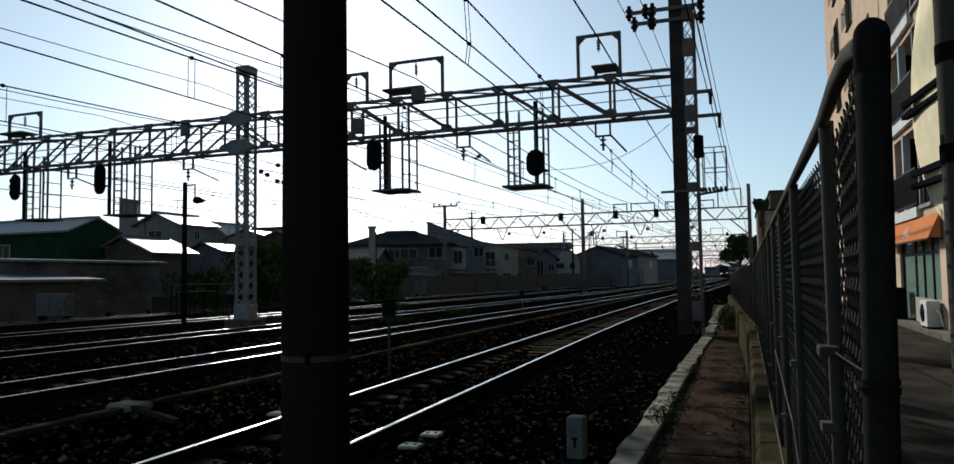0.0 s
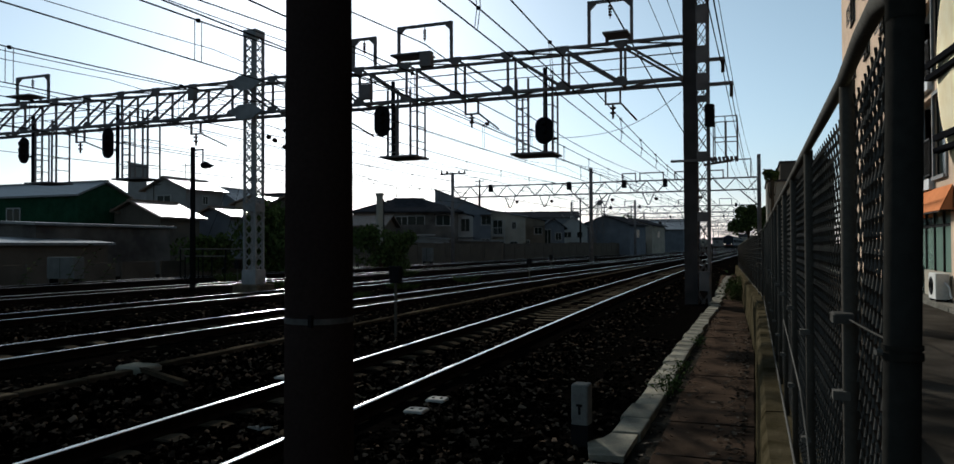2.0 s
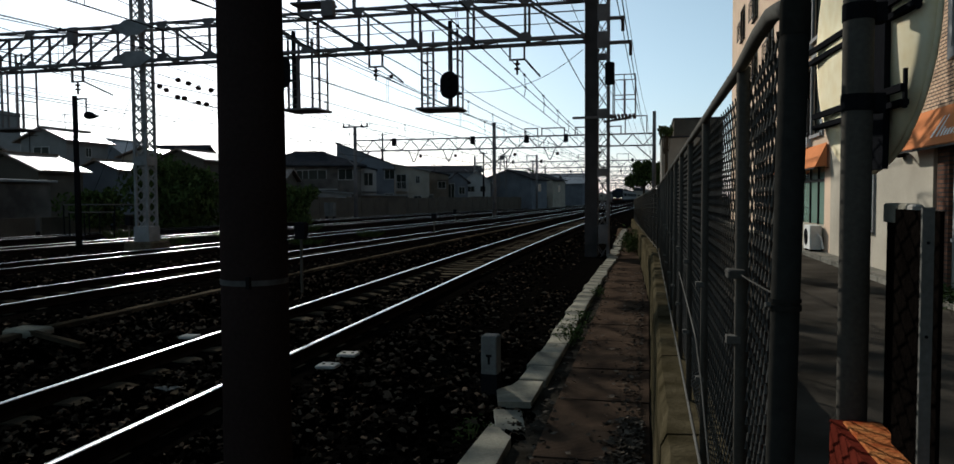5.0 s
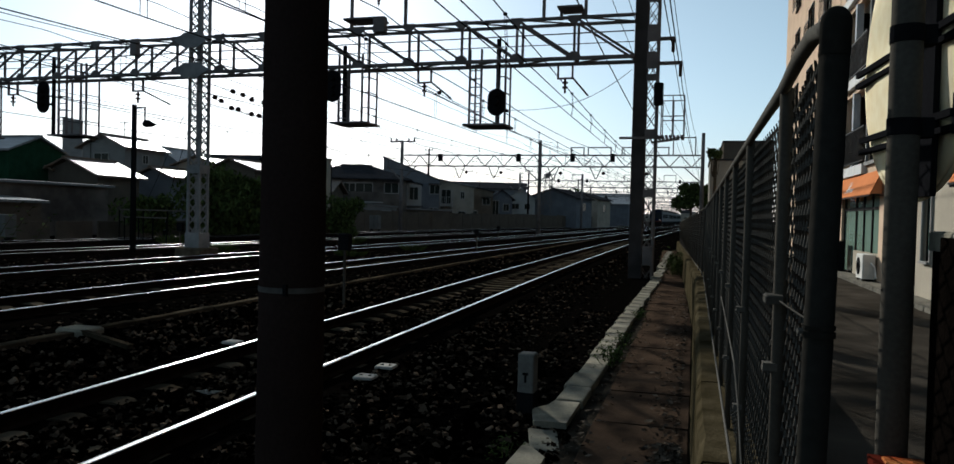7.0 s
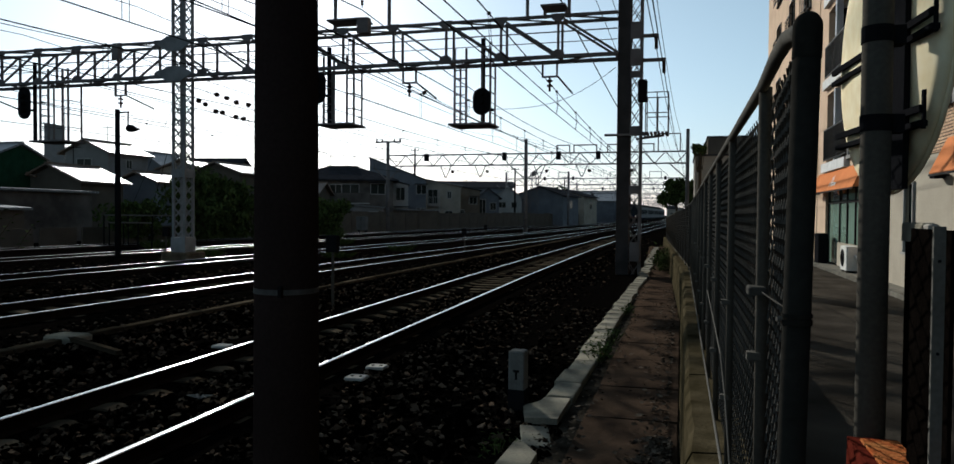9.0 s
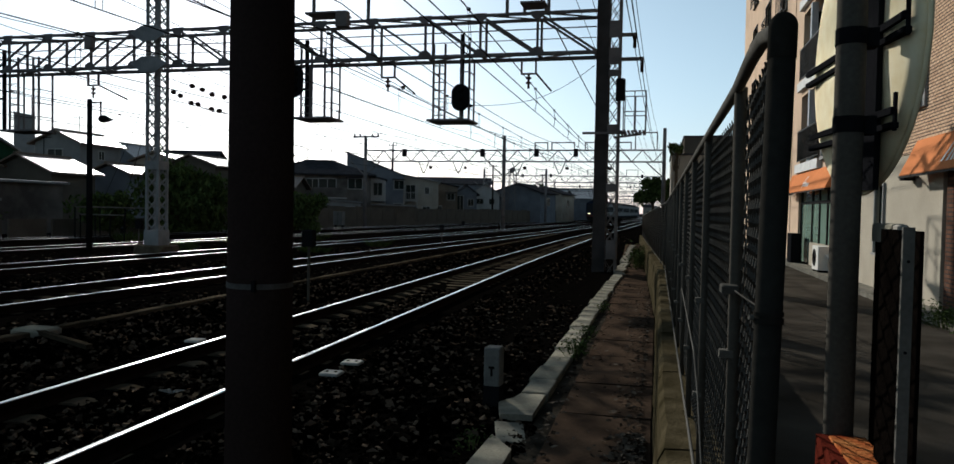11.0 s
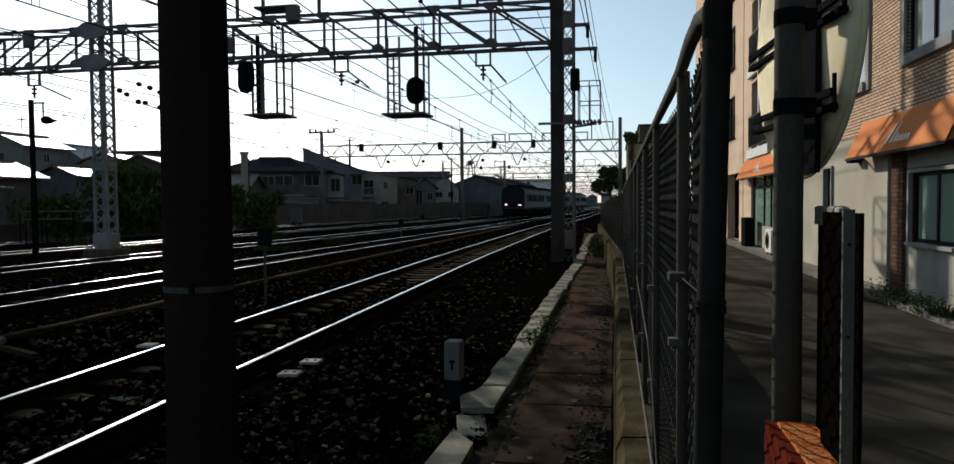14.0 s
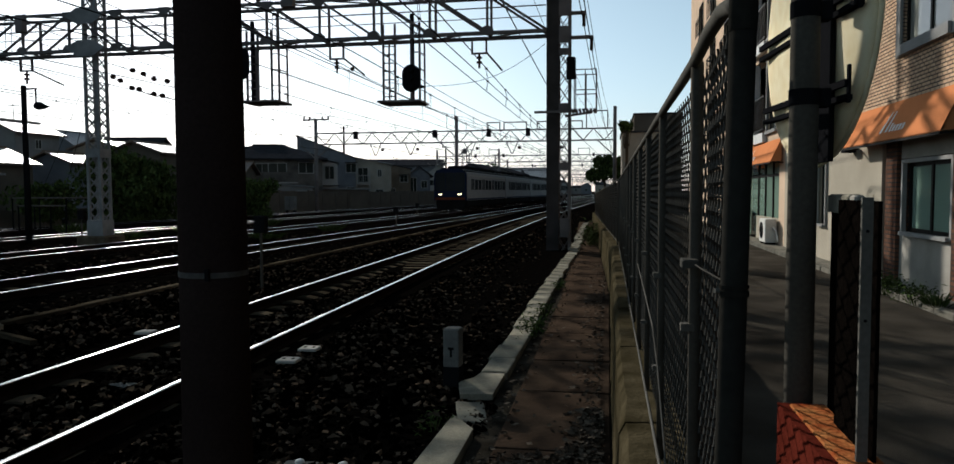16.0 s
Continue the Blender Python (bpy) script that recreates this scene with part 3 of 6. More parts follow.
def chain_link(y0, y1, z0, z1, pitch, r, sides=4, tall=0.0):
    """Woven wires: each zigzags upwards and hooks round its neighbours."""
    s = Shape()
    n = max(1, int(round((y1 - y0) / pitch)))
    rows = max(2, int((z1 - z0) / (tall / 2 if tall else pitch / 2 * 1.25)))
    dz = (z1 - z0) / rows
    for i in range(n):
        c = y0 + (i + 0.5) * (y1 - y0) / n
        h = (y1 - y0) / n / 2 * 1.06
        k = i % 2
        pts = [(fence_x(c) + 0.018 * min(1, max(-0.4, (c - 1.15) / 0.35)) + (0.004 if (j + k) % 2 else -0.004), c + (h if (j + k) % 2 else -h), z0 + j * dz) for j in range(rows + 1)]
        s.tube(pts, r, sides, cap=False)
    return s


def chain_fence():
    f = thing("chain_link_fence", "grey galvanised chain-link fence on a concrete wall beside the tracks", "fence")
    posts = [1.6] + [2.6 + 0.92 * i for i in range(11)]
    y = posts[-1]
    while y < 45:
        y += 1.5
        posts.append(y)
    for y in posts:
        x, top = fence_x(y), fence_top(y)
        r = 0.0135
        p = part("post", Shape().tube([(x + 0.006, y, 0.7), (x + 0.006, y, top)], r, 12), M_post_grey, f, smooth=True)
        if y < 9:
            for z in (1.05, 1.38):
                part("clamp", Shape().box(x - 0.024, x + 0.008, y - 0.013, y + 0.013, z - 0.008, z + 0.008), M_galv, p)
    ys = [1.02 + 0.6 * i for i in range(20)] + [13 + 2 * i for i in range(17)]
    pts = [(0.19, 0.985, 1.915), (0.19, 1.05, 1.932), (0.191, 1.15, 1.948), (0.192, 1.3, 1.95)] + [(fence_x(y), y, fence_top(y)) for y in ys[1:]]
    part("top_rail", Shape().tube(pts, 0.0125, 10), M_galv, f, smooth=True)
    part("bottom_rail", Shape().tube([(fence_x(y) - 0.012, y, (0.79 if y < 13 else 0.79 - 0.015 * (y - 13))) for y in ys], 0.006, 8), M_galv, f, "thin pale bottom rail", smooth=True)
    part("latch", Shape().bevel(0.174, 0.21, 1.55, 1.61, 1.513, 1.53, 0.003).tube([(0.2, 1.56, 1.52), (0.197, 1.4, 1.526), (0.193, 1.2, 1.535), (0.191, 0.99, 1.545)], 0.0016, 6), M_wire_mesh, f, "small steel latch with a bent wire")
    cuts = [1.02] + posts
    for a, b in zip(cuts, cuts[1:]):
        near = b < 8
        pitch = 0.028 if near else 0.032 if b < 14 else 0.06
        part("wire_mesh", chain_link(a, b, 0.8 if b < 13 else 0.8 - 0.015 * (b - 13), fence_top(b) - 0.03, pitch, 0.0023 if b < 2 else 0.0019 if near else 0.0018 if b < 14 else 0.0032, 5 if b < 4 else 4 if near else 3, tall=0.05 if b < 14 else 0.09), M_wire_mesh, f)
    # slack wire hanging along the mesh
    part("slack_wire", Shape().tube([(0.17, 1.7, 0.8), (0.172, 1.95, 0.98), (0.175, 2.3, 1.12), (0.175, 2.58, 1.2), (0.176, 3.2, 1.24), (0.178, 4.0, 1.28)], 0.003, 5), M_galv, f)


chain_fence()


def end_post():
    p = thing("fence_end_post", "thick dark-painted steel end post with a rounded cap", "post", m=pose(0.1915, 0.975, 0))
    def foot(z):      # it leans a little from its foot
        return 0.019 * (z - 1.92)
    part("shaft", Shape().tube([(foot(-0.1), 0, -0.1), (foot(0.9), 0, 0.9), (foot(1.885), 0, 1.885)], 0.0174, 24), M_post_dark, p, smooth=True)
    cap = Shape()
    cap.tube([(foot(1.88), 0, 1.88), (0, 0, 1.9205)], 0.0182, 24, cap=False)
    cap.ball((0, 0, 1.92), 0.0182, 0.0182, 0.0205, 24, 14)
    part("cap", cap, M_post_dark, p, smooth=True)
    part("collar", Shape().tube([(foot(1.536), 0, 1.536), (foot(1.536), 0, 1.543)], 0.0195, 24).tube([(foot(1.546), 0, 1.546), (foot(1.546), 0, 1.551)], 0.0192, 24), M_post_dark, p, "painted clamp collar")
    part("collar_bolt", Shape().tube([(foot(1.543) - 0.019, -0.004, 1.543), (foot(1.543) - 0.025, -0.006, 1.543)], 0.0035, 8), M_galv, p, "small galvanised clamp bolt")


end_post()


def line_pole():
    p = thing("trackside_pole", "dark brown painted steel pole with a pale band", "pole", m=pose(-1.057, 1.829, 0))
    part("shaft", Shape().tube([(0, 0, -0.4), (0, 0, 1.4), (0, 0, 3.4)], 0.1, 32, r1=0.083), M_pole, p, smooth=True)
    part("band", Shape().tube([(0, 0, 1.447), (0, 0, 1.462)], 0.0925, 32), M_tape, p, "thin pale grey strap", smooth=False)
    part("buckle", Shape().box(0.03, 0.04, -0.1, -0.088, 1.442, 1.473), M_black, p)


line_pole()


def marker_post():
    p = thing("marker_post", "short white square marker post in the ballast", "marker", m=pose(-1.38, 6.47, 0, 0, 0, -4))
    part("post", Shape().bevel(-0.075, 0.075, -0.075, 0.075, 0.08, 0.43, 0.012), M_box_white, p)
    part("base", Shape().bevel(-0.078, 0.078, -0.078, 0.078, -0.3, 0.08, 0.004), M_black, p, "blackened buried base")
    part("plate", Shape().box(-0.028, 0.028, -0.078, -0.074, 0.238, 0.26).box(-0.011, 0.011, -0.078, -0.074, 0.17, 0.238), M_black, p, "black painted letter mark")


marker_post()


def leaf_litter():
    rng = random.Random(8)
    s = Shape()
    # a drift of leaves over the mat's near end
    for _ in range(1500):
        y = 3.9 + 1.1 * rng.random()
        x = -0.02 - 0.85 * rng.random() ** 1.3
        if y > 4.78 + 0.35 * noise.noise(Vector((x * 5, 0, 7))) - 0.5 * max(0, -0.35 - x):
            continue
        r = 0.014 + 0.024 * rng.random()
        m = pose(x, y, -0.088 + 0.025 * rng.random(), 60 * (rng.random() - 0.5), 60 * (rng.random() - 0.5), 360 * rng.random())
        s.raw([m @ Vector(q) for q in ((-r, 0, 0.004), (0, -0.55 * r, 0), (r, 0, 0.008), (0, 0.55 * r, 0.012), (0, 0, 0.003))], [(0, 1, 4), (1, 2, 4), (2, 3, 4), (3, 0, 4)])
    for _ in range(1500):
        y = 2.6 + 16 * rng.random() ** 1.6
        side = rng.random()
        x = (-0.05 - 0.28 * rng.random() ** 2.2) if side < 0.6 else (-0.85 + 0.2 * rng.random() ** 2 if side < 0.85 else -0.8 + 0.75 * rng.random())
        r = 0.012 + 0.03 * rng.random()
        a, t = 6.28 * rng.random(), 0.5 * (rng.random() - 0.5)
        m = pose(x, y, -0.09, 40 * t, 60 * t, math.degrees(a))
        s.raw([m @ Vector(q) for q in ((-r, 0, 0.004), (0, -0.55 * r, 0), (r, 0, 0.008), (0, 0.55 * r, 0.012), (0, 0, 0.003))], [(0, 1, 4), (1, 2, 4), (2, 3, 4), (3, 0, 4)])
    for _ in range(900):
        y = 3.6 + 2.2 * rng.random()
        x = -0.02 - (0.42 - 0.12 * (y - 3.6)) * rng.random() ** 1.4
        r = 0.016 + 0.03 * rng.random()
        m = pose(x, y, -0.085 + 0.02 * rng.random(), 50 * (rng.random() - 0.5), 50 * (rng.random() - 0.5), 360 * rng.random())
        s.raw([m @ Vector(q) for q in ((-r, 0, 0.004), (0, -0.55 * r, 0), (r, 0, 0.008), (0, 0.55 * r, 0.012), (0, 0, 0.003))], [(0, 1, 4), (1, 2, 4), (2, 3, 4), (3, 0, 4)])
    return solid("leaf_litter", s, M_leaf_litter, "dry brown fallen leaves on the walkway", "leaves", kind="stuff")


leaf_litter()


def weed(name, x, y, z, n, h, spread, seed, label):
    rng = random.Random(seed)
    s = Shape()
    for _ in range(n):
        a = 6.283 * rng.random()
        d = spread * rng.random() ** 0.7
        hh = h * (0.4 + 0.6 * rng.random())
        bx, by = x + 0.4 * d * math.cos(a), y + 0.4 * d * math.sin(a)
        tx, ty = x + d * math.cos(a), y + d * math.sin(a)
        w = 0.006 + 0.012 * rng.random() * (h / 0.25)
        px, py = -math.sin(a) * w, math.cos(a) * w
        mz = z + hh * 0.6
        mx, my = (bx * 0.5 + tx * 0.5), (by * 0.5 + ty * 0.5)
        s.raw([(bx, by, z), (mx + px, my + py, mz), (tx, ty, z + hh), (mx - px, my - py, mz + 0.004)], [(0, 1, 2), (0, 2, 3)])
    return solid(name, s, M_leaf, label, "weed", kind="stuff")


def leafy_weed(x, y, z, rx, ry, rz, n, k0, seed, label):
    """A loose low clump of small leaves on thin stems."""
    rng = random.Random(seed)
    s = Shape()
    for i in range(n):
        v = Vector((rng.gauss(0, 0.45), rng.gauss(0, 0.45), rng.gauss(0, 0.42)))
        p = Vector((x + rx * v.x, y + ry * v.y, max(z - rz * 0.8, z + rz * v.z)))
        e = Euler((1.2 * (rng.random() - 0.5), 1.2 * (rng.random() - 0.5), 6.28 * rng.random())).to_matrix()
        k = k0 * (0.5 + 0.8 * rng.random())
        s.raw([p + e @ Vector(q) for q in ((-k, 0, 0), (-0.1 * k, -0.4 * k, 0.12 * k), (k, 0, -0.1 * k), (-0.1 * k, 0.4 * k, 0.12 * k))], [(0, 1, 2), (0, 2, 3)])
        if i % 9 == 0:
            s.bar((x + 0.5 * rx * v.x, y + 0.7 * ry * v.y, z - rz), p, 0.006)
    return solid("weed", s, M_leaf, label, "weed", kind="stuff")


leafy_weed(-0.9, 9.0, 0.02, 0.2, 0.55, 0.13, 260, 0.032, 1, "small leafy green weed between kerb and walkway")
leafy_weed(-0.88, 10.4, 0.0, 0.16, 0.4, 0.1, 150, 0.028, 2, "small leafy green weed between kerb and walkway")
leafy_weed(-0.86, 13.2, 0.0, 0.14, 0.5, 0.1, 140, 0.03, 3, "small leafy green weed between kerb and walkway")
leafy_weed(-0.5, 24.5, 0.25, 0.38, 1.6, 0.42, 700, 0.07, 4, "ragged dim green bush hanging over the walkway by the fence wall")
for i, (x, y, h) in enumerate(((-12.9, 22.0, 0.3), (-13.4, 27.0, 0.35), (-13.0, 33.0, 0.4), (-18.9, 26.0, 0.4), (-19.2, 31.0, 0.5), (-18.6, 38.0, 0.5), (-24.6, 30.0, 0.6), (-24.2, 39.0, 0.7), (-23.5, 47.0, 0.7))):
    weed("weed", x, y, -0.2, 160, h, 0.9, 40 + i, "dim green weeds growing between the tracks")
leafy_weed(-1.27, 5.25, -0.06, 0.14, 0.25, 0.07, 110, 0.022, 5, "small leafy green weed beside a kerb slab")


# ---- convex mirror on its pole, red guard and channel post at the street's edge ----
def traffic_mirror():
    t = thing("traffic_mirror", "round convex traffic mirror with cream back on a steel pole", "traffic mirror")
    px, py = 0.36, 1.355
    part("pole", Shape().tube([(px, py, 0), (px, py, 2.9)], 0.0243, 24), M_post_grey, t, smooth=True)
    m = pose(0.433, 1.57, 2.012, 0, 0, 5)
    R, n = 0.288, 48
    rings = [(R, 0.0), (R - 0.002, -0.01), (R - 0.03, -0.017), (R * 0.55, -0.026)]
    shell = Shape()
    v = [(dx, r * math.cos(2 * math.pi * j / n), r * math.sin(2 * math.pi * j / n)) for r, dx in rings for j in range(n)] + [(-0.03, 0, 0)]
    f = [(i * n + j, i * n + (j + 1) % n, (i + 1) * n + (j + 1) % n, (i + 1) * n + j) for i in range(3) for j in range(n)]
    f += [(3 * n + j, 3 * n + (j + 1) % n, 4 * n) for j in range(n)] + [tuple(range(n - 1, -1, -1))]
    shell.raw(v, f)
    back = part("shell", shell, M_sign_back, t, smooth=True, m=m)
    part("rim", Shape().tube([(0.002, R * math.cos(2 * math.pi * j / n), R * math.sin(2 * math.pi * j / n)) for j in range(n + 1)], 0.005, 6), M_sign_back, back, smooth=True)
    part("mounting_bar", Shape().bevel(-0.034, -0.024, -0.17, -0.05, -0.285, 0.28, 0.003), M_black, back, "black upright mounting bar behind the mirror shell")
    for z in (1.99, 1.838):
        zl = z - 2.0
        k = 0.275 if z > 1.9 else 0.235
        b = part("bracket", Shape().box(-0.034, -0.026, -k, k, zl + 0.004, zl + 0.016), M_black, t, "dark steel bracket rail", m=m)
        part("bracket_flange", Shape().box(-0.034, -0.02, -k, k, zl - 0.02, zl - 0.01), M_black, b)
        part("bracket_end", Shape().box(-0.03, -0.025, -k - 0.006, -k + 0.002, zl - 0.025, zl + 0.04), M_black, b)
        part("clamp", Shape().tube([(px, py, z - 0.014), (px, py, z + 0.014)], 0.0258, 24).box(px, 0.405, py + 0.0, py + 0.03, z - 0.016, z + 0.016), M_black, t)


traffic_mirror()


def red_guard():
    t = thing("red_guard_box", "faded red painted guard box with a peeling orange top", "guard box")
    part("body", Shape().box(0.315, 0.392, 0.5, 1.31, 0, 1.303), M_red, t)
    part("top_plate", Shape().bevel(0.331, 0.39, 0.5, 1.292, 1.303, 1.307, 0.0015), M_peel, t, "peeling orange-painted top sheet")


red_guard()


def channel_post():
    t = thing("channel_post", "upright steel channel post with a weathered timber insert", "post")
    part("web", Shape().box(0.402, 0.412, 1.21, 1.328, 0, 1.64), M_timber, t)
    part("head_block", Shape().bevel(0.396, 0.416, 1.215, 1.33, 1.637, 1.668, 0.003), M_concrete, t, "grey weathered end block")
    part("batten", Shape().bevel(0.394, 0.41, 1.182, 1.21, 0, 1.667, 0.003), M_apron, t, "thin pale batten")
    part("flange", Shape().box(0.353, 0.367, 1.018, 1.024, 0, 1.665), M_galv, t, "grey steel flange")
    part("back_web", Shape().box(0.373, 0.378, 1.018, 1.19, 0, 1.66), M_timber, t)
    for z in (1.3, 1.5, 1.62):
        part("bolt", Shape().tube([(0.36, 1.018, z), (0.36, 1.0165, z)], 0.0022, 8), M_black, t)


channel_post()


# ---- street ----
solid("street", Shape().box(0.32, 4.36, -60, 140, -0.32, 0.0), M_asphalt, "worn grey asphalt street beside the railway fence", kind="structure")
solid("pavement", Shape().box(4.5, 5.0, 10.9, 60, -0.3, 0.1), M_kerb, "narrow concrete strip at the foot of the building", kind="structure")
solid("forecourt", Shape().box(4.5, 12.0, -60, 10.9, -0.3, 0.06), M_asphalt, "dark paved recess beside the building", kind="structure")


def street_kerb():
    k = thing("street_kerb", "pale concrete street kerb stones in a row", kind="structure", category="kerb")
    stone = Shape().bevel(-0.07, 0.07, -0.295, 0.295, -0.2, 0.1, 0.015).mesh("kerb_stone", M_kerb)
    y = 2.0
    while y < 48:
        part("kerb_stone", stone, None, k, m=pose(4.43 + 0.015 * (random.random() - 0.5), y, 0.012 * (random.random() - 0.5), 0, 0, 1.2 * (random.random() - 0.5)))
        y += 0.6


street_kerb()
leafy_weed(4.36, 12.5, 0.2, 0.3, 0.75, 0.2, 420, 0.045, 11, "green weeds growing along the street kerb")
leafy_weed(4.38, 11.3, 0.2, 0.28, 0.6, 0.17, 300, 0.04, 12, "green weeds growing along the street kerb")
weed("weed", 4.4, 10.7, 0.08, 80, 0.22, 0.3, 13, "low green weeds growing along the street kerb")


# ---- apartment building with shops ----
FX = 4.85      # its street face


def wall_with_holes(s, x0, x1, y0, y1, z0, z1, holes):
    """A wall slab along y with rectangular openings (ya, yb, za, zb) through it."""
    ys = sorted({y0, y1, *[h[0] for h in holes], *[h[1] for h in holes]})
    zs = sorted({z0, z1, *[h[2] for h in holes], *[h[3] for h in holes]})
    for a, b in zip(ys, ys[1:]):
        run = None
        for c, d in zip(zs, zs[1:]):
            if any(h[0] <= (a + b) / 2 <= h[1] and h[2] <= (c + d) / 2 <= h[3] for h in holes):
                if run:
                    s.box(x0, x1, a, b, *run)
                run = None
            else:
                run = (run[0], d) if run else (c, d)
        if run:
            s.box(x0, x1, a, b, *run)
    return s


def window(parent, ya, yb, za, zb, x, glass=None, trim=0.16, split=2, trim_mat=None):
    """A window in an opening: surround, frame and panes."""
    fr = Shape()
    fr.box(x - 0.05, x + 0.02, ya - trim, ya, za - trim, zb + trim).box(x - 0.05, x + 0.02, yb, yb + trim, za - trim, zb + trim)
    fr.box(x - 0.05, x + 0.02, ya, yb, zb, zb + trim).box(x - 0.1, x + 0.02, ya, yb, za - trim, za)
    w = part("window", fr, trim_mat or M_trim, parent, "window with a pale surround")
    sash = Shape()
    sash.box(x + 0.06, x + 0.11, ya, ya + 0.06, za, zb).box(x + 0.06, x + 0.11, yb - 0.06, yb, za, zb).box(x + 0.06, x + 0.11, ya, yb, za, za + 0.06).box(x + 0.06, x + 0.11, ya, yb, zb - 0.06, zb)
    for i in range(1, split):
        c = ya + (yb - ya) * i / split
        sash.box(x + 0.055, x + 0.115, c - 0.035, c + 0.035, za, zb)
    part("frame", sash, M_frame, w)
    for i in range(split):
        a, b = ya + (yb - ya) * i / split, ya + (yb - ya) * (i + 1) / split
        part("pane", Shape().box(x + 0.08 + 0.012 * i, x + 0.086 + 0.012 * i, a + 0.03, b - 0.03, za + 0.05, zb - 0.05), glass or M_glass, w)
    return w


def railing(parent, ya, yb, z0, z1, x):
    s = Shape().box(x - 0.02, x + 0.02, ya, yb, z1 - 0.05, z1).box(x - 0.015, x + 0.015, ya, yb, z0 + 0.08, z0 + 0.12)
    r = part("railing", s, M_frame, parent, "dark metal balcony railing")
    n = int((yb - ya) / 0.13)
    bal = Shape().box(-0.01, 0.01, -0.01, 0.01, z0 + 0.1, z1 - 0.03).mesh("baluster", M_frame)
    for i in range(n + 1):
        part("baluster", bal, None, r, m=pose(x, ya + (yb - ya) * i / n, 0))


def apartment_building():
    b = thing("apartment_building", "tall peach and tan brick apartment building with shops at street level", "building")
    up = [3.95 + 2.75 * i for i in range(5)]
    holes = []
    for z in up:
        holes += [(11.5, 13.4, z + 0.12, z + 1.95), (15.3, 17.3, z, z + 1.85), (19.0, 20.4, z, z + 1.85)]
    s = wall_with_holes(Shape(), FX, FX + 0.3, 10.9, 21.6, 2.95, 19, holes)
    part("brick_wall", s, M_brick, b, "tan facing brick upper wall")
    for h in holes:
        window(b, *h, FX, M_glass_pale, trim=0.17, trim_mat=M_trim)
    # shop floor of the brick part
    s = wall_with_holes(Shape(), FX + 0.02, FX + 0.3, 14.25, 21.6, 0.06, 2.95, [(17.6, 18.2, 0.9, 2.4)])
    part("shop_wall", s, M_cream, b, "cream rendered shop wall")
    window(b, 17.6, 18.2, 0.9, 2.4, FX + 0.02, M_glass_green, trim=0.05, split=1)
    for ya, yb in ((10.9, 11.38), (13.45, 13.95)):
        part("brick_pillar", Shape().box(FX - 0.02, FX + 0.3, ya, yb, 0.06, 2.95), M_brick_red, b, "red-brown brick pillar")
    part("shop_recess", Shape().box(FX + 0.14, FX + 0.3, 13.95, 14.25, 0.06, 2.95), M_frame, b)
    part("apron_panel", Shape().box(FX + 0.05, FX + 0.3, 11.38, 13.45, 0.06, 0.92), M_apron, b, "warm grey panel under the shop window")
    part("lintel", Shape().box(FX + 0.05, FX + 0.3, 11.38, 13.45, 2.2, 2.95), M_apron, b)
    window(b, 11.5, 13.25, 0.98, 2.12, FX + 0.05, M_glass_green, trim=0.06)
    # part with balconies
    s = wall_with_holes(Shape(), FX + 0.02, FX + 0.3, 21.6, 29.2, 0.06, 19, [(22.3, 27.6, 0.1, 2.75)] + [(22.6, 24.0, z, z + 2.3) for z in (3.5, 6.35, 9.2, 12.05, 14.9)] + [(24.3, 27.6, z, z + 2.35) for z in (3.5, 6.35, 9.2, 12.05, 14.9)])
    part("render_wall", s, M_beige, b, "peach rendered wall")
    for z in (3.5, 6.35, 9.2, 12.05, 14.9):
        window(b, 22.6, 24.0, z, z + 2.3, FX + 0.02, trim=0.1, split=1)
        # near-black back: the recess's shade is painted on
        part("balcony_back", Shape().box(FX + 1.2, FX + 1.3, 24.3, 27.6, z, z + 2.35), M_shade_wall, b)
        bal = part("balcony", Shape().box(FX - 0.12, FX + 1.2, 24.1, 27.8, z - 0.32, z - 0.02), M_white, b, "white-edged balcony slab")
        railing(bal, 24.2, 27.7, z, z + 1.15, FX - 0.06)
        part("balcony_door", Shape().box(FX + 1.16, FX + 1.2, 24.8, 27.0, z, z + 2.0), M_glass, bal)
        part("pillar", Shape().box(FX - 0.05, FX + 0.15, 25.9, 26.1, z, z + 2.35), M_greywall, bal)
    # glazed shop front
    shop = part("shop_front", Shape().box(FX + 0.1, FX + 0.2, 22.3, 27.6, 2.1, 2.18), M_frame, b, "dark framed glass shop front")
    for y in (22.3, 23.5, 24.6, 25.7, 27.52):
        part("mullion", Shape().box(FX + 0.1, FX + 0.2, y, y + 0.08, 0.1, 2.75), M_frame, shop)
    for ya, yb in ((22.38, 23.5), (23.58, 24.6), (24.68, 25.7), (25.78, 27.52)):
        part("pane", Shape().box(FX + 0.14, FX + 0.15, ya, yb, 0.85 if yb < 26 else 0.12, 2.75), M_glass_green, shop)
    part("stall_riser", Shape().box(FX + 0.05, FX + 0.2, 21.62, 25.7, 0.1, 0.84), M_cream, b, "cream panel under the glass")
    # far wing
    holes = [(y, y + 1.5, z, z + 1.6) for y in (31.2, 35.6, 40.2) for z in (4.3, 7.1, 9.9, 12.7, 15.5)]
    s = wall_with_holes(Shape(), FX, FX + 0.3, 29.2, 46, 0.06, 19, holes + [(30.0, 33.0, 0.1, 2.8)])
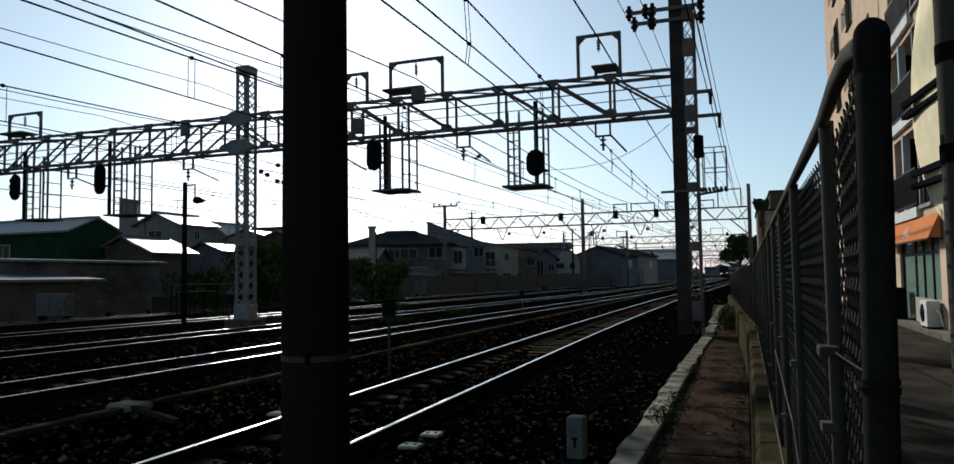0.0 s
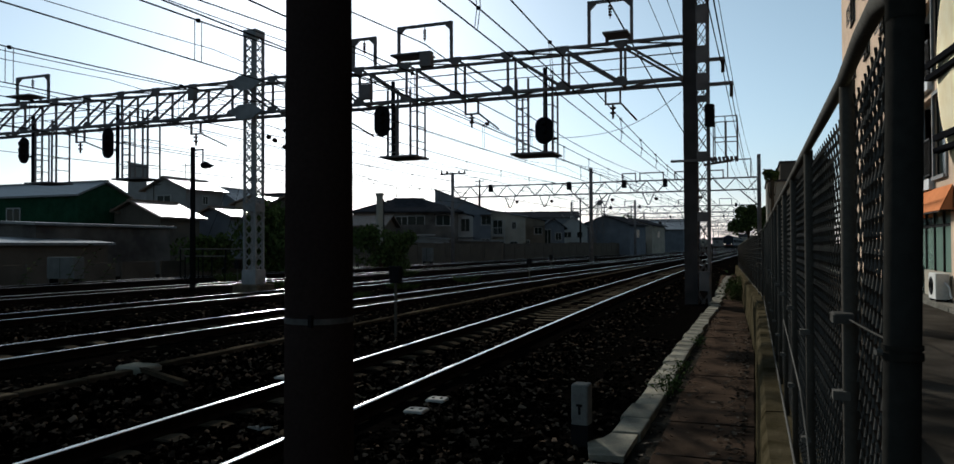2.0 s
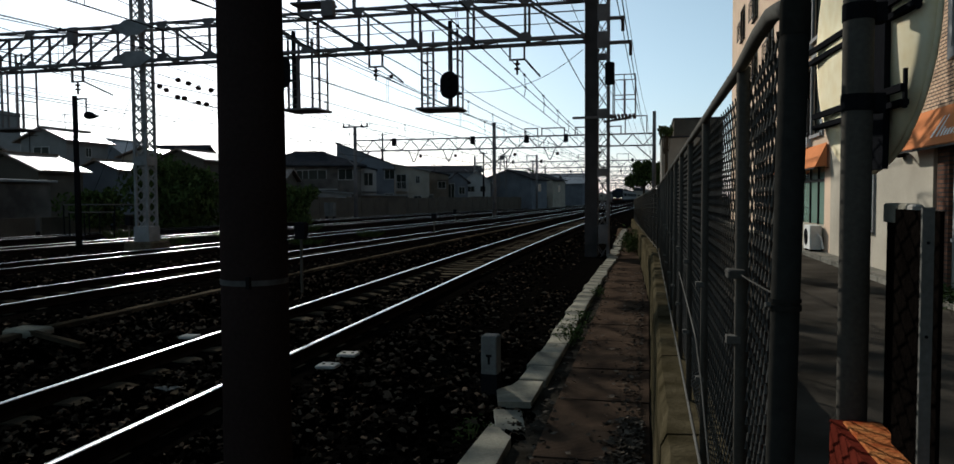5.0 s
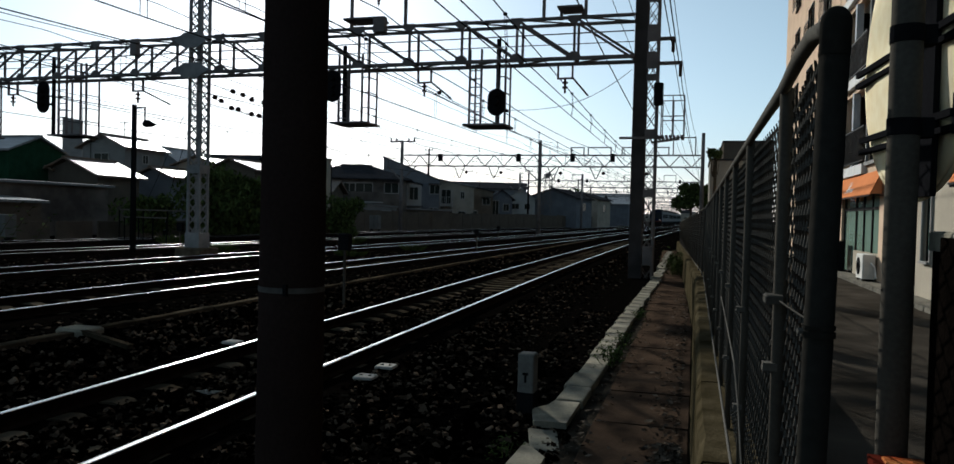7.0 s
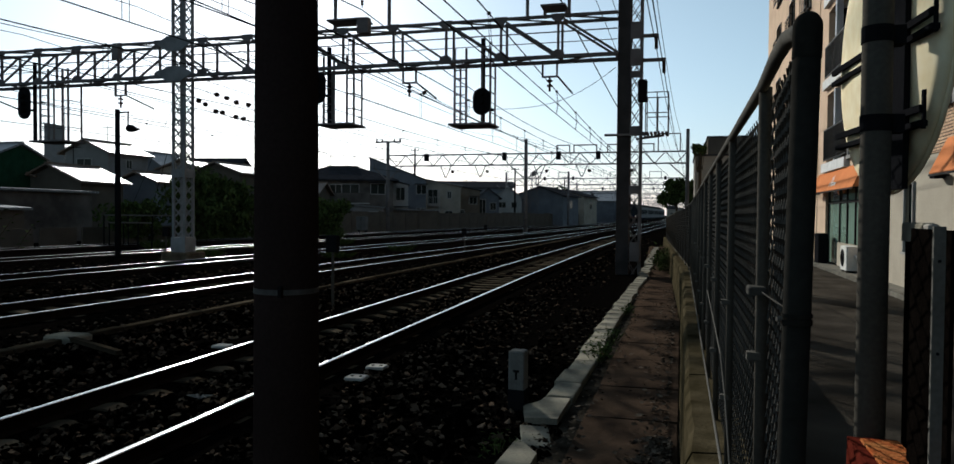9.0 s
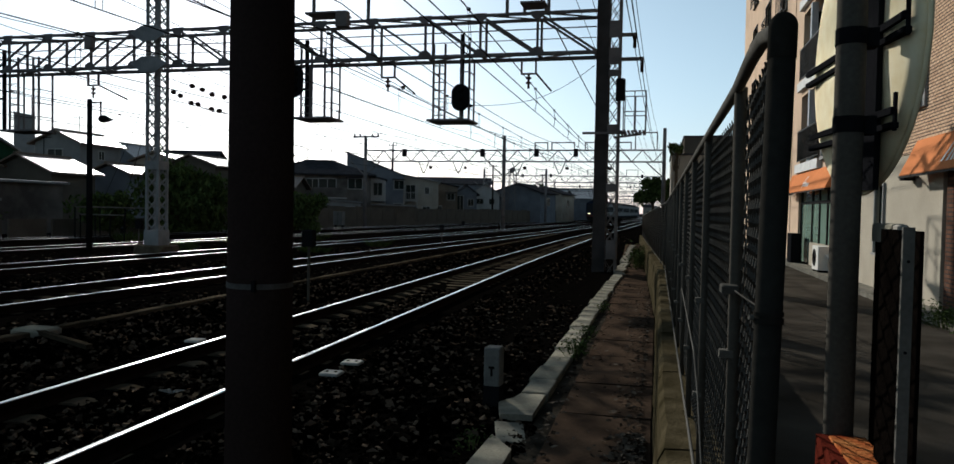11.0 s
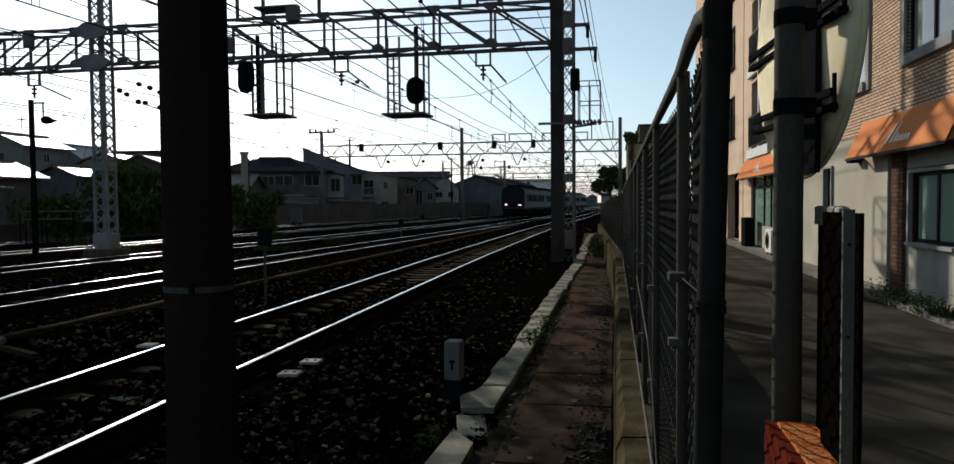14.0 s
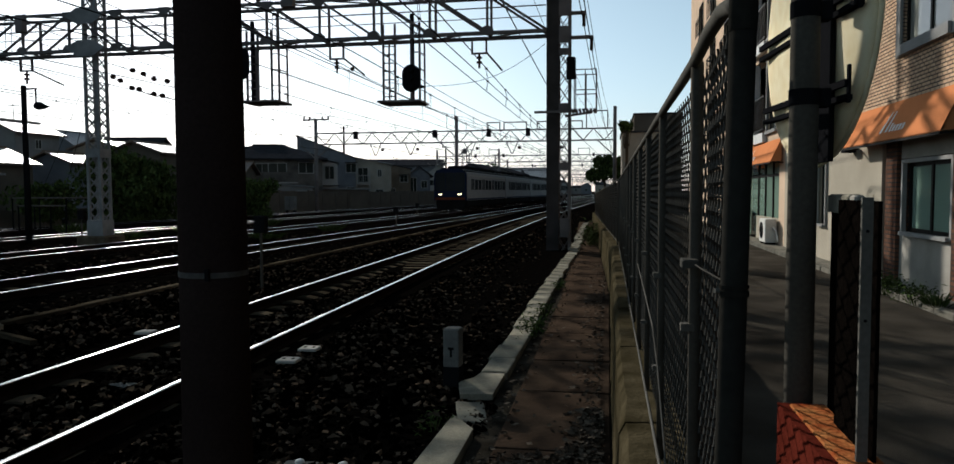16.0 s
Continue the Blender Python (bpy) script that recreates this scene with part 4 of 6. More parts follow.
    part("wing_wall", s, M_beige, b, "peach rendered wall of the far wing")
    for h in holes:
        w = window(b, *h, FX, trim=0.05, trim_mat=M_frame)
        s2 = Shape().box(FX - 0.22, FX - 0.2, h[0] - 0.1, h[1] + 0.1, h[2] + 0.85, h[2] + 0.9).box(FX - 0.22, FX - 0.2, h[0] - 0.1, h[1] + 0.1, h[2], h[2] + 0.05)
        for i in range(9):
            yy = h[0] - 0.1 + 1.7 * i / 8
            s2.box(FX - 0.22, FX - 0.205, yy - 0.01, yy + 0.01, h[2], h[2] + 0.88)
        s2.box(FX - 0.21, FX, h[0] - 0.1, h[0] - 0.08, h[2] + 0.84, h[2] + 0.88).box(FX - 0.21, FX, h[1] + 0.08, h[1] + 0.1, h[2] + 0.84, h[2] + 0.88)
        part("window_guard", s2, M_frame, w, "dark metal window guard")
    # the entrance's depth of shade is painted on its back wall
    part("entrance_back", Shape().box(FX + 1.4, FX + 1.5, 29.6, 33.4, 0, 3), M_shade_wall, b)
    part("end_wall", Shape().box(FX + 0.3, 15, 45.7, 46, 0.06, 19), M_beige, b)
    # the near end wall's shade is put into its near-black colour
    part("end_wall", Shape().box(FX + 0.3, 15, 10.9, 11.2, 0.06, 19), M_shade_wall, b)
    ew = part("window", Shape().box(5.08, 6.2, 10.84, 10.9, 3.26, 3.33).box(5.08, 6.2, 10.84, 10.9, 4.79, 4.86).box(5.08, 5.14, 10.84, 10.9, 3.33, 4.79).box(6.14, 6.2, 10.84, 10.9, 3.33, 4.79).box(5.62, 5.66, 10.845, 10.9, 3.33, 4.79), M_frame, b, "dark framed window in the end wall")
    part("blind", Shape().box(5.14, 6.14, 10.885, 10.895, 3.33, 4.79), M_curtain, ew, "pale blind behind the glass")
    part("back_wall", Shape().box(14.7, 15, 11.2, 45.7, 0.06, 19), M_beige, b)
    part("floor_slab", Shape().box(FX + 0.3, 14.7, 11.2, 45.7, 2.8, 2.95), M_shade_wall, b)
    part("floor_slab", Shape().box(FX + 0.5, 14.7, 11.2, 45.7, 8.9, 9.0), M_shade_wall, b)
    part("partition", Shape().box(FX + 1.35, 1.5 + FX, 21.7, 29.1, 3, 19), M_shade_wall, b)
    part("partition", Shape().box(FX + 0.6, FX + 0.7, 11.2, 21.5, 0.06, 19), M_shade_wall, b)
    part("roof", Shape().box(FX - 0.1, 15.1, 10.8, 46.1, 19, 19.4), M_greywall, b)
    return b


apartment_building()


def awning(y0, y1, label):
    a = thing("awning", label, "awning", group="shop awnings")
    s = Shape()
    s.raw([(FX - 0.04, y0, 3.16), (FX - 0.04, y1, 3.16), (FX - 0.34, y1, 2.5), (FX - 0.34, y0, 2.5), (FX - 0.04, y0, 3.12), (FX - 0.04, y1, 3.12), (FX - 0.32, y1, 2.47), (FX - 0.32, y0, 2.47)],
          [(0, 1, 2, 3), (7, 6, 5, 4), (0, 3, 7, 4), (1, 5, 6, 2), (0, 4, 5, 1), (3, 2, 6, 7)])
    s.raw([(FX - 0.04, y0, 3.14), (FX - 0.33, y0, 2.5), (FX - 0.04, y0, 2.5), (FX - 0.04, y0 + 0.01, 3.14), (FX - 0.33, y0 + 0.01, 2.5), (FX - 0.04, y0 + 0.01, 2.5)], [(0, 1, 2), (5, 4, 3), (0, 3, 4, 1), (1, 4, 5, 2)])
    part("cover", s, M_awning, a)
    part("bar", Shape().box(FX - 0.35, FX - 0.32, y0, y1, 2.44, 2.48).box(FX - 0.32, FX, y0, y0 + 0.03, 2.45, 2.48).box(FX - 0.32, FX, y1 - 0.03, y1, 2.45, 2.48), M_frame, a)
    c = y0 + (y1 - y0) * 0.5
    def on(y, u):     # a place on the sloping cloth, u from its lower edge
        return Vector((FX - 0.345 + 0.3 * u, y, 2.5 + 0.66 * u))
    mark = Shape()
    for ya, yb, ua, ub in ((c + 0.3, c + 0.12, 0.2, 0.72), (c + 0.06, c - 0.04, 0.2, 0.72)):
        mark.raw([on(ya, ua), on(ya - 0.1, ua), on(yb - 0.04, ub), on(yb, ub)], [(0, 1, 2, 3)])
    for i in range(5):
        y = c - 0.12 - 0.13 * i
        mark.raw([on(y, 0.2), on(y - 0.08, 0.2), on(y - 0.08, 0.36 if i else 0.42), on(y, 0.36 if i else 0.42)], [(0, 1, 2, 3)])
    part("emblem", mark, M_sign_white, a, "white emblem shapes on the cloth")


awning(11.05, 15.45, "orange cloth shop awning with a white emblem over the shop window")
awning(21.8, 28.6, "orange cloth shop awning with white emblem over glass shop front")
solid("soffit_lamp", Shape().bevel(FX - 0.2, FX, 15.6, 15.9, 2.42, 2.55, 0.02), M_black, "small dark lamp box at the awning's end", "lamp")


def ac_unit():
    a = thing("air_conditioner", "ivory outdoor air-conditioner unit standing on the pavement", "air conditioner", m=pose(4.66, 22.7, 0.1))
    part("case", Shape().bevel(-0.16, 0.16, -0.42, 0.42, 0.06, 0.74, 0.02), M_ac, a)
    g = Shape()
    for i in range(5):
        g.tube([(-0.166, 0.1 + (0.06 + 0.045 * i) * math.cos(2 * math.pi * j / 20), 0.4 + (0.06 + 0.045 * i) * math.sin(2 * math.pi * j / 20)) for j in range(21)], 0.006, 4)
    part("fan_grille", g, M_frame, a)
    part("fan_opening", Shape().tube([(-0.163, 0.1, 0.4), (-0.158, 0.1, 0.4)], 0.25, 24), M_black, a)
    for y in (-0.3, 0.3):
        part("foot", Shape().box(-0.14, 0.14, y - 0.04, y + 0.04, 0, 0.06), M_black, a)
    part("hose", Shape().tube([(0.05, -0.44, 0.5), (0.1, -0.62, 0.4), (0.12, -0.75, 0.1)], 0.025, 8), M_white, a)


ac_unit()
solid("planter_box", Shape().bevel(4.5, 4.8, 26.6, 27.4, 0.1, 1.1, 0.03), M_black, "dark upright box beside the shop door", "box")


def neighbour_building():
    """The next building, set back in shade beside the brick one."""
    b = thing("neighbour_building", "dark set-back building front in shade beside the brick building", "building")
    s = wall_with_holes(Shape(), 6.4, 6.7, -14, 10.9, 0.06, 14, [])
    # shade on this front comes from the near-black wall colour
    part("wall", s, M_shade_wall, b)
    part("side", Shape().box(6.7, 15, -14, -13.7, 0.06, 14), M_shade_wall, b)
    part("roof", Shape().box(6.3, 15, -14, 10.9, 14, 14.3), M_shade_wall, b)


neighbour_building()


# ---- lattice helpers ----
def lattice_column(parent, x, y, w, d, z0, z1, step, mat, leg=0.08, brace=0.04):
    legs = [(x + sx_ * w / 2, y + sy_ * d / 2) for sx_ in (-1, 1) for sy_ in (-1, 1)]
    for lx, ly in legs:
        part("leg", Shape().box(lx - leg / 2, lx + leg / 2, ly - leg / 2, ly + leg / 2, z0, z1), mat, parent)
    n = max(1, int((z1 - z0) / step))
    h = (z1 - z0) / n
    made = {}
    def brace_mesh(p, q):
        key = tuple(p) + tuple(q)
        if key not in made:
            made[key] = Shape().bar(p, q, brace, 0.02).mesh("brace", mat)
        return made[key]
    for i in range(n):
        z = z0 + h * i
        for k in (-1, 1):
            for g, o in ((1, 0.0), (-1, 0.012)):
                part("brace", brace_mesh((-w / 2 * g, 0, 0), (w / 2 * g, 0, h)), None, parent, m=pose(x, y + k * d / 2 + o, z))
                part("brace", brace_mesh((0, -d / 2 * g, 0), (0, d / 2 * g, h)), None, parent, m=pose(x + k * w / 2 + o, y, z))


def portal_frame(x0, x1, y, z0, z1, mat=None, t=0.09, group="portal frames"):
    f = thing("wire_support_frame", "dark steel portal frame holding feeder wire on the gantry beam", "frame", group=group)
    part("upright", Shape().box(x0, x0 + t, y - t / 2, y + t / 2, z0, z1), mat or M_gantry, f)
    part("upright", Shape().box(x1 - t, x1, y - t / 2, y + t / 2, z0, z1), mat or M_gantry, f)
    part("cross_bar", Shape().box(x0 + t, x1 - t, y - t / 2, y + t / 2, z1 - t, z1).prism([(x0 + t, z1 - t), (x0 + t + 0.2, z1 - t), (x0 + t, z1 - t - 0.2)], "y", y - 0.03, y + 0.03).prism([(x1 - t, z1 - t), (x1 - t - 0.2, z1 - t), (x1 - t, z1 - t - 0.2)], "y", y - 0.03, y + 0.03), mat or M_gantry, f)
    for x in (x0 + (x1 - x0) * 0.5,):
        s = Shape()
        for i in range(4):
            s.tube([(x, y, z1 - t - 0.1 - 0.09 * i), (x, y, z1 - t - 0.15 - 0.09 * i)], 0.055, 8)
        s.tube([(x, y, z1 - t), (x, y, z1 - 0.6)], 0.015, 6)
        part("insulator", s, M_insul, f)
    return f


def gantry_one():
    """The near signal gantry with its trussed beam."""
    Y = 22.5
    g = thing("signal_gantry", "grey steel truss gantry over the tracks with lattice columns", "gantry")
    # beam: four chords, posts and diagonals
    zt, zb, x0, x1 = 7.72, 6.52, -33.0, -1.84
    for yy in (Y - 0.4, Y + 0.4):
        part("top_chord", Shape().box(x0, x1, yy - 0.06, yy + 0.06, zt - 0.05, zt + 0.03), M_gantry, g)
        part("bottom_chord", Shape().box(x0, x1, yy - 0.07, yy + 0.07, zb - 0.09, zb + 0.01), M_gantry, g)
    nodes = [-1.84 - 1.79 * i for i in range(18)]
    for i, x in enumerate(nodes[:-1]):
        xn = nodes[i + 1]
        for yy in (Y - 0.4, Y + 0.4):
            lo, hi = ((x, zb), (xn, zt)) if i < 9 else ((xn, zb), (x, zt))
            part("diagonal", Shape().bar((lo[0], yy, lo[1]), (hi[0], yy, hi[1]), 0.05, 0.07), M_gantry, g)
            part("strut", Shape().bar((xn, yy, zb), (xn, yy, zt), 0.07, 0.07), M_gantry, g)
        part("gusset", Shape().prism([(xn - 0.2, zt + 0.05), (xn + 0.2, zt + 0.05), (xn + 0.2, zt - 0.1), (xn + 0.08, zt - 0.19), (xn - 0.08, zt - 0.19), (xn - 0.2, zt - 0.1)], "y", Y - 0.47, Y - 0.455), M_gantry, g)
        part("gusset", Shape().prism([(xn - 0.2, zb - 0.11), (xn + 0.2, zb - 0.11), (xn + 0.2, zb + 0.06), (xn + 0.08, zb + 0.16), (xn - 0.08, zb + 0.16), (xn - 0.2, zb + 0.06)], "y", Y - 0.48, Y - 0.465), M_gantry, g)
        part("cross_brace", Shape().bar((x, Y - 0.4, zb), (xn, Y + 0.4, zb), 0.05, 0.04), M_gantry, g)
        part("cross_brace", Shape().bar((x, Y + 0.4, zt), (xn, Y - 0.4, zt), 0.05, 0.04), M_gantry, g)
        part("cross_brace", Shape().bar((xn, Y - 0.4, zb), (xn, Y + 0.4, zb), 0.06, 0.05), M_gantry, g)
    part("walk_rail", Shape().tube([(x0, Y - 0.55, 7.1), (x1, Y - 0.55, 7.2)], 0.02, 6), M_gantry, g)
    part("walk_rail", Shape().tube([(x0, Y - 0.55, 6.85), (x1, Y - 0.55, 6.88)], 0.014, 6), M_gantry, g)
    # near column: a plated leg and a lattice leg
    part("plated_leg", Shape().box(-1.84, -1.47, Y - 0.35, Y + 0.35, -0.4, 9.9), M_column, g, "dark plated column leg")
    lattice_column(g, -1.33, Y, 0.34, 0.6, -0.3, 9.55, 0.5, M_gantry, 0.07, 0.035)
    for z, h in ((8.05, 0.55), (6.9, 0.5), (6.1, 0.5), (9.1, 0.4), (4.1, 0.22), (5.75, 0.2), (2.3, 0.25)):
        part("gusset", Shape().box(-1.47, -1.13, Y - 0.37, Y - 0.34, z, z + h), M_gantry, g)
    part("junction_box", Shape().bevel(-1.42, -1.12, Y - 0.55, Y - 0.36, 0.3, 0.86, 0.02), M_gantry, g, "grey junction box")
    # middle and far masts
    lattice_column(g, -17.3, Y, 0.46, 0.46, 0.2, 9.6, 0.4, M_mast, 0.085, 0.04)
    for z in (6.55, 7.62):
        part("mast_gusset", Shape().prism([(-18.05, z + 0.02), (-17.58, z + 0.27), (-17.02, z + 0.27), (-16.55, z + 0.02), (-17.02, z - 0.27), (-17.58, z - 0.27)], "y", Y - 0.5, Y - 0.47), M_mast, g, "pale hexagonal gusset plate")
    part("mast_cap", Shape().box(-17.58, -17.02, Y - 0.28, Y + 0.28, 9.4, 9.64), M_mast, g)
    part("mast_shroud", Shape().box(-17.58, -17.02, Y - 0.285, Y + 0.285, 2.9, 3.2), M_mast, g)
    part("mast_shroud", Shape().box(-17.6, -17.0, Y - 0.3, Y + 0.3, 0.2, 0.75), M_mast, g)
    part("foundation", Shape().bevel(-17.85, -16.75, Y - 0.55, Y + 0.55, -0.3, 0.22, 0.05), M_sleeper, g)
    lattice_column(g, -31.8, Y, 0.46, 0.46, -0.2, 9.6, 0.4, M_mast, 0.085, 0.04)
    # column arms with insulators
    for z, xe in ((7.05, -0.69), (6.32, -0.46)):
        a = part("side_arm", Shape().box(-1.3, xe, Y - 0.04, Y + 0.04, z - 0.05, z + 0.05), M_gantry, g)
        part("insulator", Shape().tube([(xe - 0.05, Y, z - 0.05), (xe - 0.05, Y, z - 0.4)], 0.05, 8), M_insul, a)
    for z, xa, xb in ((9.55, -3.05, -0.85), (9.2, -2.9, -0.85)):
        a = part("cross_arm", Shape().box(xa, xb, Y - 0.45, Y - 0.37, z - 0.05, z + 0.05), M_gantry, g)
        for x in (xa + 0.06, xa + 0.55, xb - 0.06, -2.3):
            part("insulator", Shape().tube([(x, Y - 0.42, z - 0.22), (x, Y - 0.42, z + 0.22)], 0.06, 8).tube([(x, Y - 0.42, z + 0.05), (x, Y - 0.42, z + 0.1)], 0.11, 8).tube([(x, Y - 0.42, z - 0.12), (x, Y - 0.42, z - 0.07)], 0.11, 8), M_insul, a)
    # service cage
    cz = 4.08
    s = Shape()
    for i in range(7):
        s.box(-1.1 + 0.11 * i, -1.03 + 0.11 * i, Y - 0.5, Y + 0.5, cz, cz + 0.05)
    c = part("service_cage", s, M_gantry, g, "small railed service platform")
    for x in (-1.0, -0.68, -0.36):
        for yy in (Y - 0.5, Y + 0.5):
            part("cage_post", Shape().box(x - 0.015, x + 0.015, yy - 0.015, yy + 0.015, cz, cz + 1.2), M_gantry, c)
    for z in (cz + 0.6, cz + 1.2):
        for yy in (Y - 0.5, Y + 0.5):
            part("cage_rail", Shape().box(-1.0, -0.36, yy - 0.013, yy + 0.013, z - 0.015, z + 0.012), M_gantry, c)
        part("cage_rail", Shape().box(-0.373, -0.347, Y - 0.5, Y + 0.5, z - 0.013, z + 0.014), M_gantry, c)
    part("cage_bracket", Shape().bar((-1.3, Y, cz - 0.12), (-0.5, Y, cz - 0.02), 0.06).bar((-2.2, Y - 0.4, cz - 0.02), (-0.9, Y - 0.4, cz - 0.02), 0.07), M_gantry, c)
    part("cabinet", Shape().bevel(-1.23, -0.96, Y - 0.6, Y - 0.35, 5.01, 5.65, 0.03), M_black, g, "dark equipment cabinet")
    # hanging insulator brackets and boxes under the beam
    for x in (-3.95, -8.6, -20.0, -26.0, -13.4):
        h = part("hanger", Shape().box(x - 0.25, x - 0.2, Y - 0.04, Y + 0.04, 5.95, 6.4).box(x + 0.2, x + 0.25, Y - 0.04, Y + 0.04, 5.95, 6.4).box(x - 0.25, x + 0.25, Y - 0.04, Y + 0.04, 5.93, 5.98), M_gantry, g)
        part("insulator", Shape().tube([(x, Y, 5.95), (x, Y, 5.5)], 0.035, 8).tube([(x, Y, 5.85), (x, Y, 5.8)], 0.09, 8).tube([(x, Y, 5.7), (x, Y, 5.65)], 0.09, 8), M_insul, h)
        part("strain_insulator", Shape().tube([(x + 0.25, Y, 5.95), (x + 0.55, Y + 1.1, 5.6)], 0.03, 8), M_insul, h)
    for x, z, w, hh in ((-9.95, 7.75, 0.42, 0.5), (-19.6, 7.38, 0.3, 0.5), (-12.2, 6.85, 0.4, 0.5)):
        part("equipment_box", Shape().bevel(x - w / 2, x + w / 2, Y - 0.75, Y - 0.5, z - hh / 2, z + hh / 2, 0.03), M_gantry, g)
    for xa, xb in ((-4.15, -3.4), (-11.3, -10.0), (-29.6, -28.2)):
        part("drip_tray", Shape().box(xa, xb, Y - 0.6, Y + 0.2, 7.98, 8.04).box(xa, xa + 0.08, Y - 0.1, Y, 7.75, 8.0).box(xb - 0.08, xb, Y - 0.1, Y, 7.75, 8.0), M_gantry, g)
    return g


gantry_one()
for x0, x1, z1 in ((-4.72, -3.32, 9.2), (-11.32, -9.28, 9.12), (-13.1, -12.15, 8.9), (-29.74, -27.8, 8.95)):
    portal_frame(x0, x1, 22.5, 7.75, z1)


def signal(x0, x1, head_x, head_z, zb, zt, tall=1.05):
    """A hanging signal with ladder cage, platform and an oval back plate."""
    Y = 22.2
    g = thing("railway_signal", "hanging railway signal with oval black back plate and ladder cage", "railway signal", group="hanging signals")
    for x in (x0, x0 + 0.38, x1 - 0.25, x1):
        part("upright", Shape().box(x - 0.03, x + 0.03, Y - 0.03, Y + 0.03, zb, zt + 0.5), M_gantry, g)
    for x in (x0, x1):
        part("upright", Shape().box(x - 0.025, x + 0.025, Y + 0.6, Y + 0.65, zb, zt), M_gantry, g)
    n = int((zt - zb) / 0.26)
    for i in range(n + 1):
        z = zb + 0.15 + i * 0.26
        part("ladder_rung", Shape().box(x0, x0 + 0.38, Y - 0.015, Y + 0.015, z, z + 0.03), M_gantry, g)
    for z in (zb + 0.5, zb + 1.0, zb + 1.5):
        part("cage_rail", Shape().box(x1 - 0.25, x1, Y - 0.015, Y + 0.015, z, z + 0.03).box(x1 - 0.015, x1 + 0.015, Y, Y + 0.62, z, z + 0.03), M_gantry, g)
        part("cage_rail", Shape().box(x0 - 0.015, x0 + 0.015, Y, Y + 0.62, z, z + 0.03), M_gantry, g)
    part("platform", Shape().box(x0 - 0.08, x1 + 0.12, Y - 0.45, Y + 0.7, zb - 0.06, zb), M_gantry, g)
    m = pose(head_x, Y - 0.1, head_z)
    disc = Shape()
    poly = [(0.29 * math.cos(a), 0.29 * math.sin(a) + (tall / 2 - 0.29) * (1 if math.sin(a) >= 0 else -1)) for a in [2 * math.pi * (i + 0.5) / 24 for i in range(24)]]
    disc.prism(poly, "y", -0.02, 0.02)
    h = part("back_plate", disc, M_black, g, "oval black back plate", m=m)
    for i in range(3):
        part("lamp_housing", Shape().tube([(0, -0.02, (i - 1) * 0.26), (0, -0.2, (i - 1) * 0.26)], 0.1, 12), M_black, h)
    part("signal_pole", Shape().tube([(min(max(head_x, x0 + 0.45), x1 - 0.1) if x0 < head_x < x1 else head_x + 0.35, Y + 0.05, zb), (min(max(head_x, x0 + 0.45), x1 - 0.1) if x0 < head_x < x1 else head_x + 0.35, Y + 0.05, zt + 0.8)], 0.07, 10).box(min(head_x, head_x + 0.35) if not x0 < head_x < x1 else head_x, head_x + 0.36, Y - 0.02, Y + 0.04, head_z - 0.3, head_z - 0.22), M_black, g)


signal(-6.95, -5.78, -6.03, 5.2, 4.5, 6.4, 0.85)
signal(-11.55, -10.45, -11.72, 5.85, 4.62, 6.4)
signal(-23.4, -22.1, -24.05, 5.75, 4.3, 6.5, 1.2)
signal(-28.2, -27.0, -28.75, 5.7, 4.3, 6.4, 1.1)


def gantry_far(y, x0, x1, posts, top=9.0, zt=7.3, zb=6.3, plain=True, label="slim steel truss gantry spanning the tracks further along"):
    g = thing("catenary_gantry", label, "gantry", group="catenary gantries")
    for x in posts:
        part("post", Shape().tube([(x, y, -0.4), (x, y, top if x > -5 else top - 0.6)], 0.2, 10, r1=0.16), M_gantry, g, smooth=True)
    t = 0.13
    part("top_chord", Shape().box(x0, x1, y - t / 2, y + t / 2, zt - t / 2, zt + t / 2), M_gantry, g)
    part("bottom_chord", Shape().box(x0, x1, y - t / 2, y + t / 2, zb - t / 2, zb + t / 2), M_gantry, g)
    n = int((x1 - x0) / 1.9)
    for i in range(n):
        a, b = x0 + (x1 - x0) * i / n, x0 + (x1 - x0) * (i + 1) / n
        m_ = (a + b) / 2
        part("diagonal", Shape().bar((a, y, zt), (m_, y, zb), 0.08), M_gantry, g)
        part("diagonal", Shape().bar((m_, y, zb), (b, y, zt), 0.08), M_gantry, g)
    for x in posts:
        part("knee_brace", Shape().bar((x, y, 4.9), (x - 1.6, y, zb), 0.1).bar((x, y, 4.9), (x + (1.6 if x < x1 - 1 else -1.6), y, zb), 0.1), M_gantry, g)
    for x in [x0 + (x1 - x0) * k for k in (0.17, 0.33, 0.62, 0.83)] if plain else []:
        part("top_frame", Shape().box(x - 0.9, x - 0.82, y - 0.04, y + 0.04, zt, zt + 1.0).box(x + 0.82, x + 0.9, y - 0.04, y + 0.04, zt, zt + 1.0).box(x - 0.9, x + 0.9, y - 0.04, y + 0.04, zt + 0.95, zt + 1.03), M_gantry, g)
        part("drop_bracket", Shape().bar((x - 0.5, y, zb), (x - 0.1, y, zb - 1.2), 0.07).bar((x + 0.5, y, zb), (x + 0.1, y, zb - 1.2), 0.07), M_gantry, g)
        part("weight", Shape().box(x + 1.3, x + 1.65, y - 0.15, y + 0.15, zt - 0.25, zt + 0.3), M_black, g)




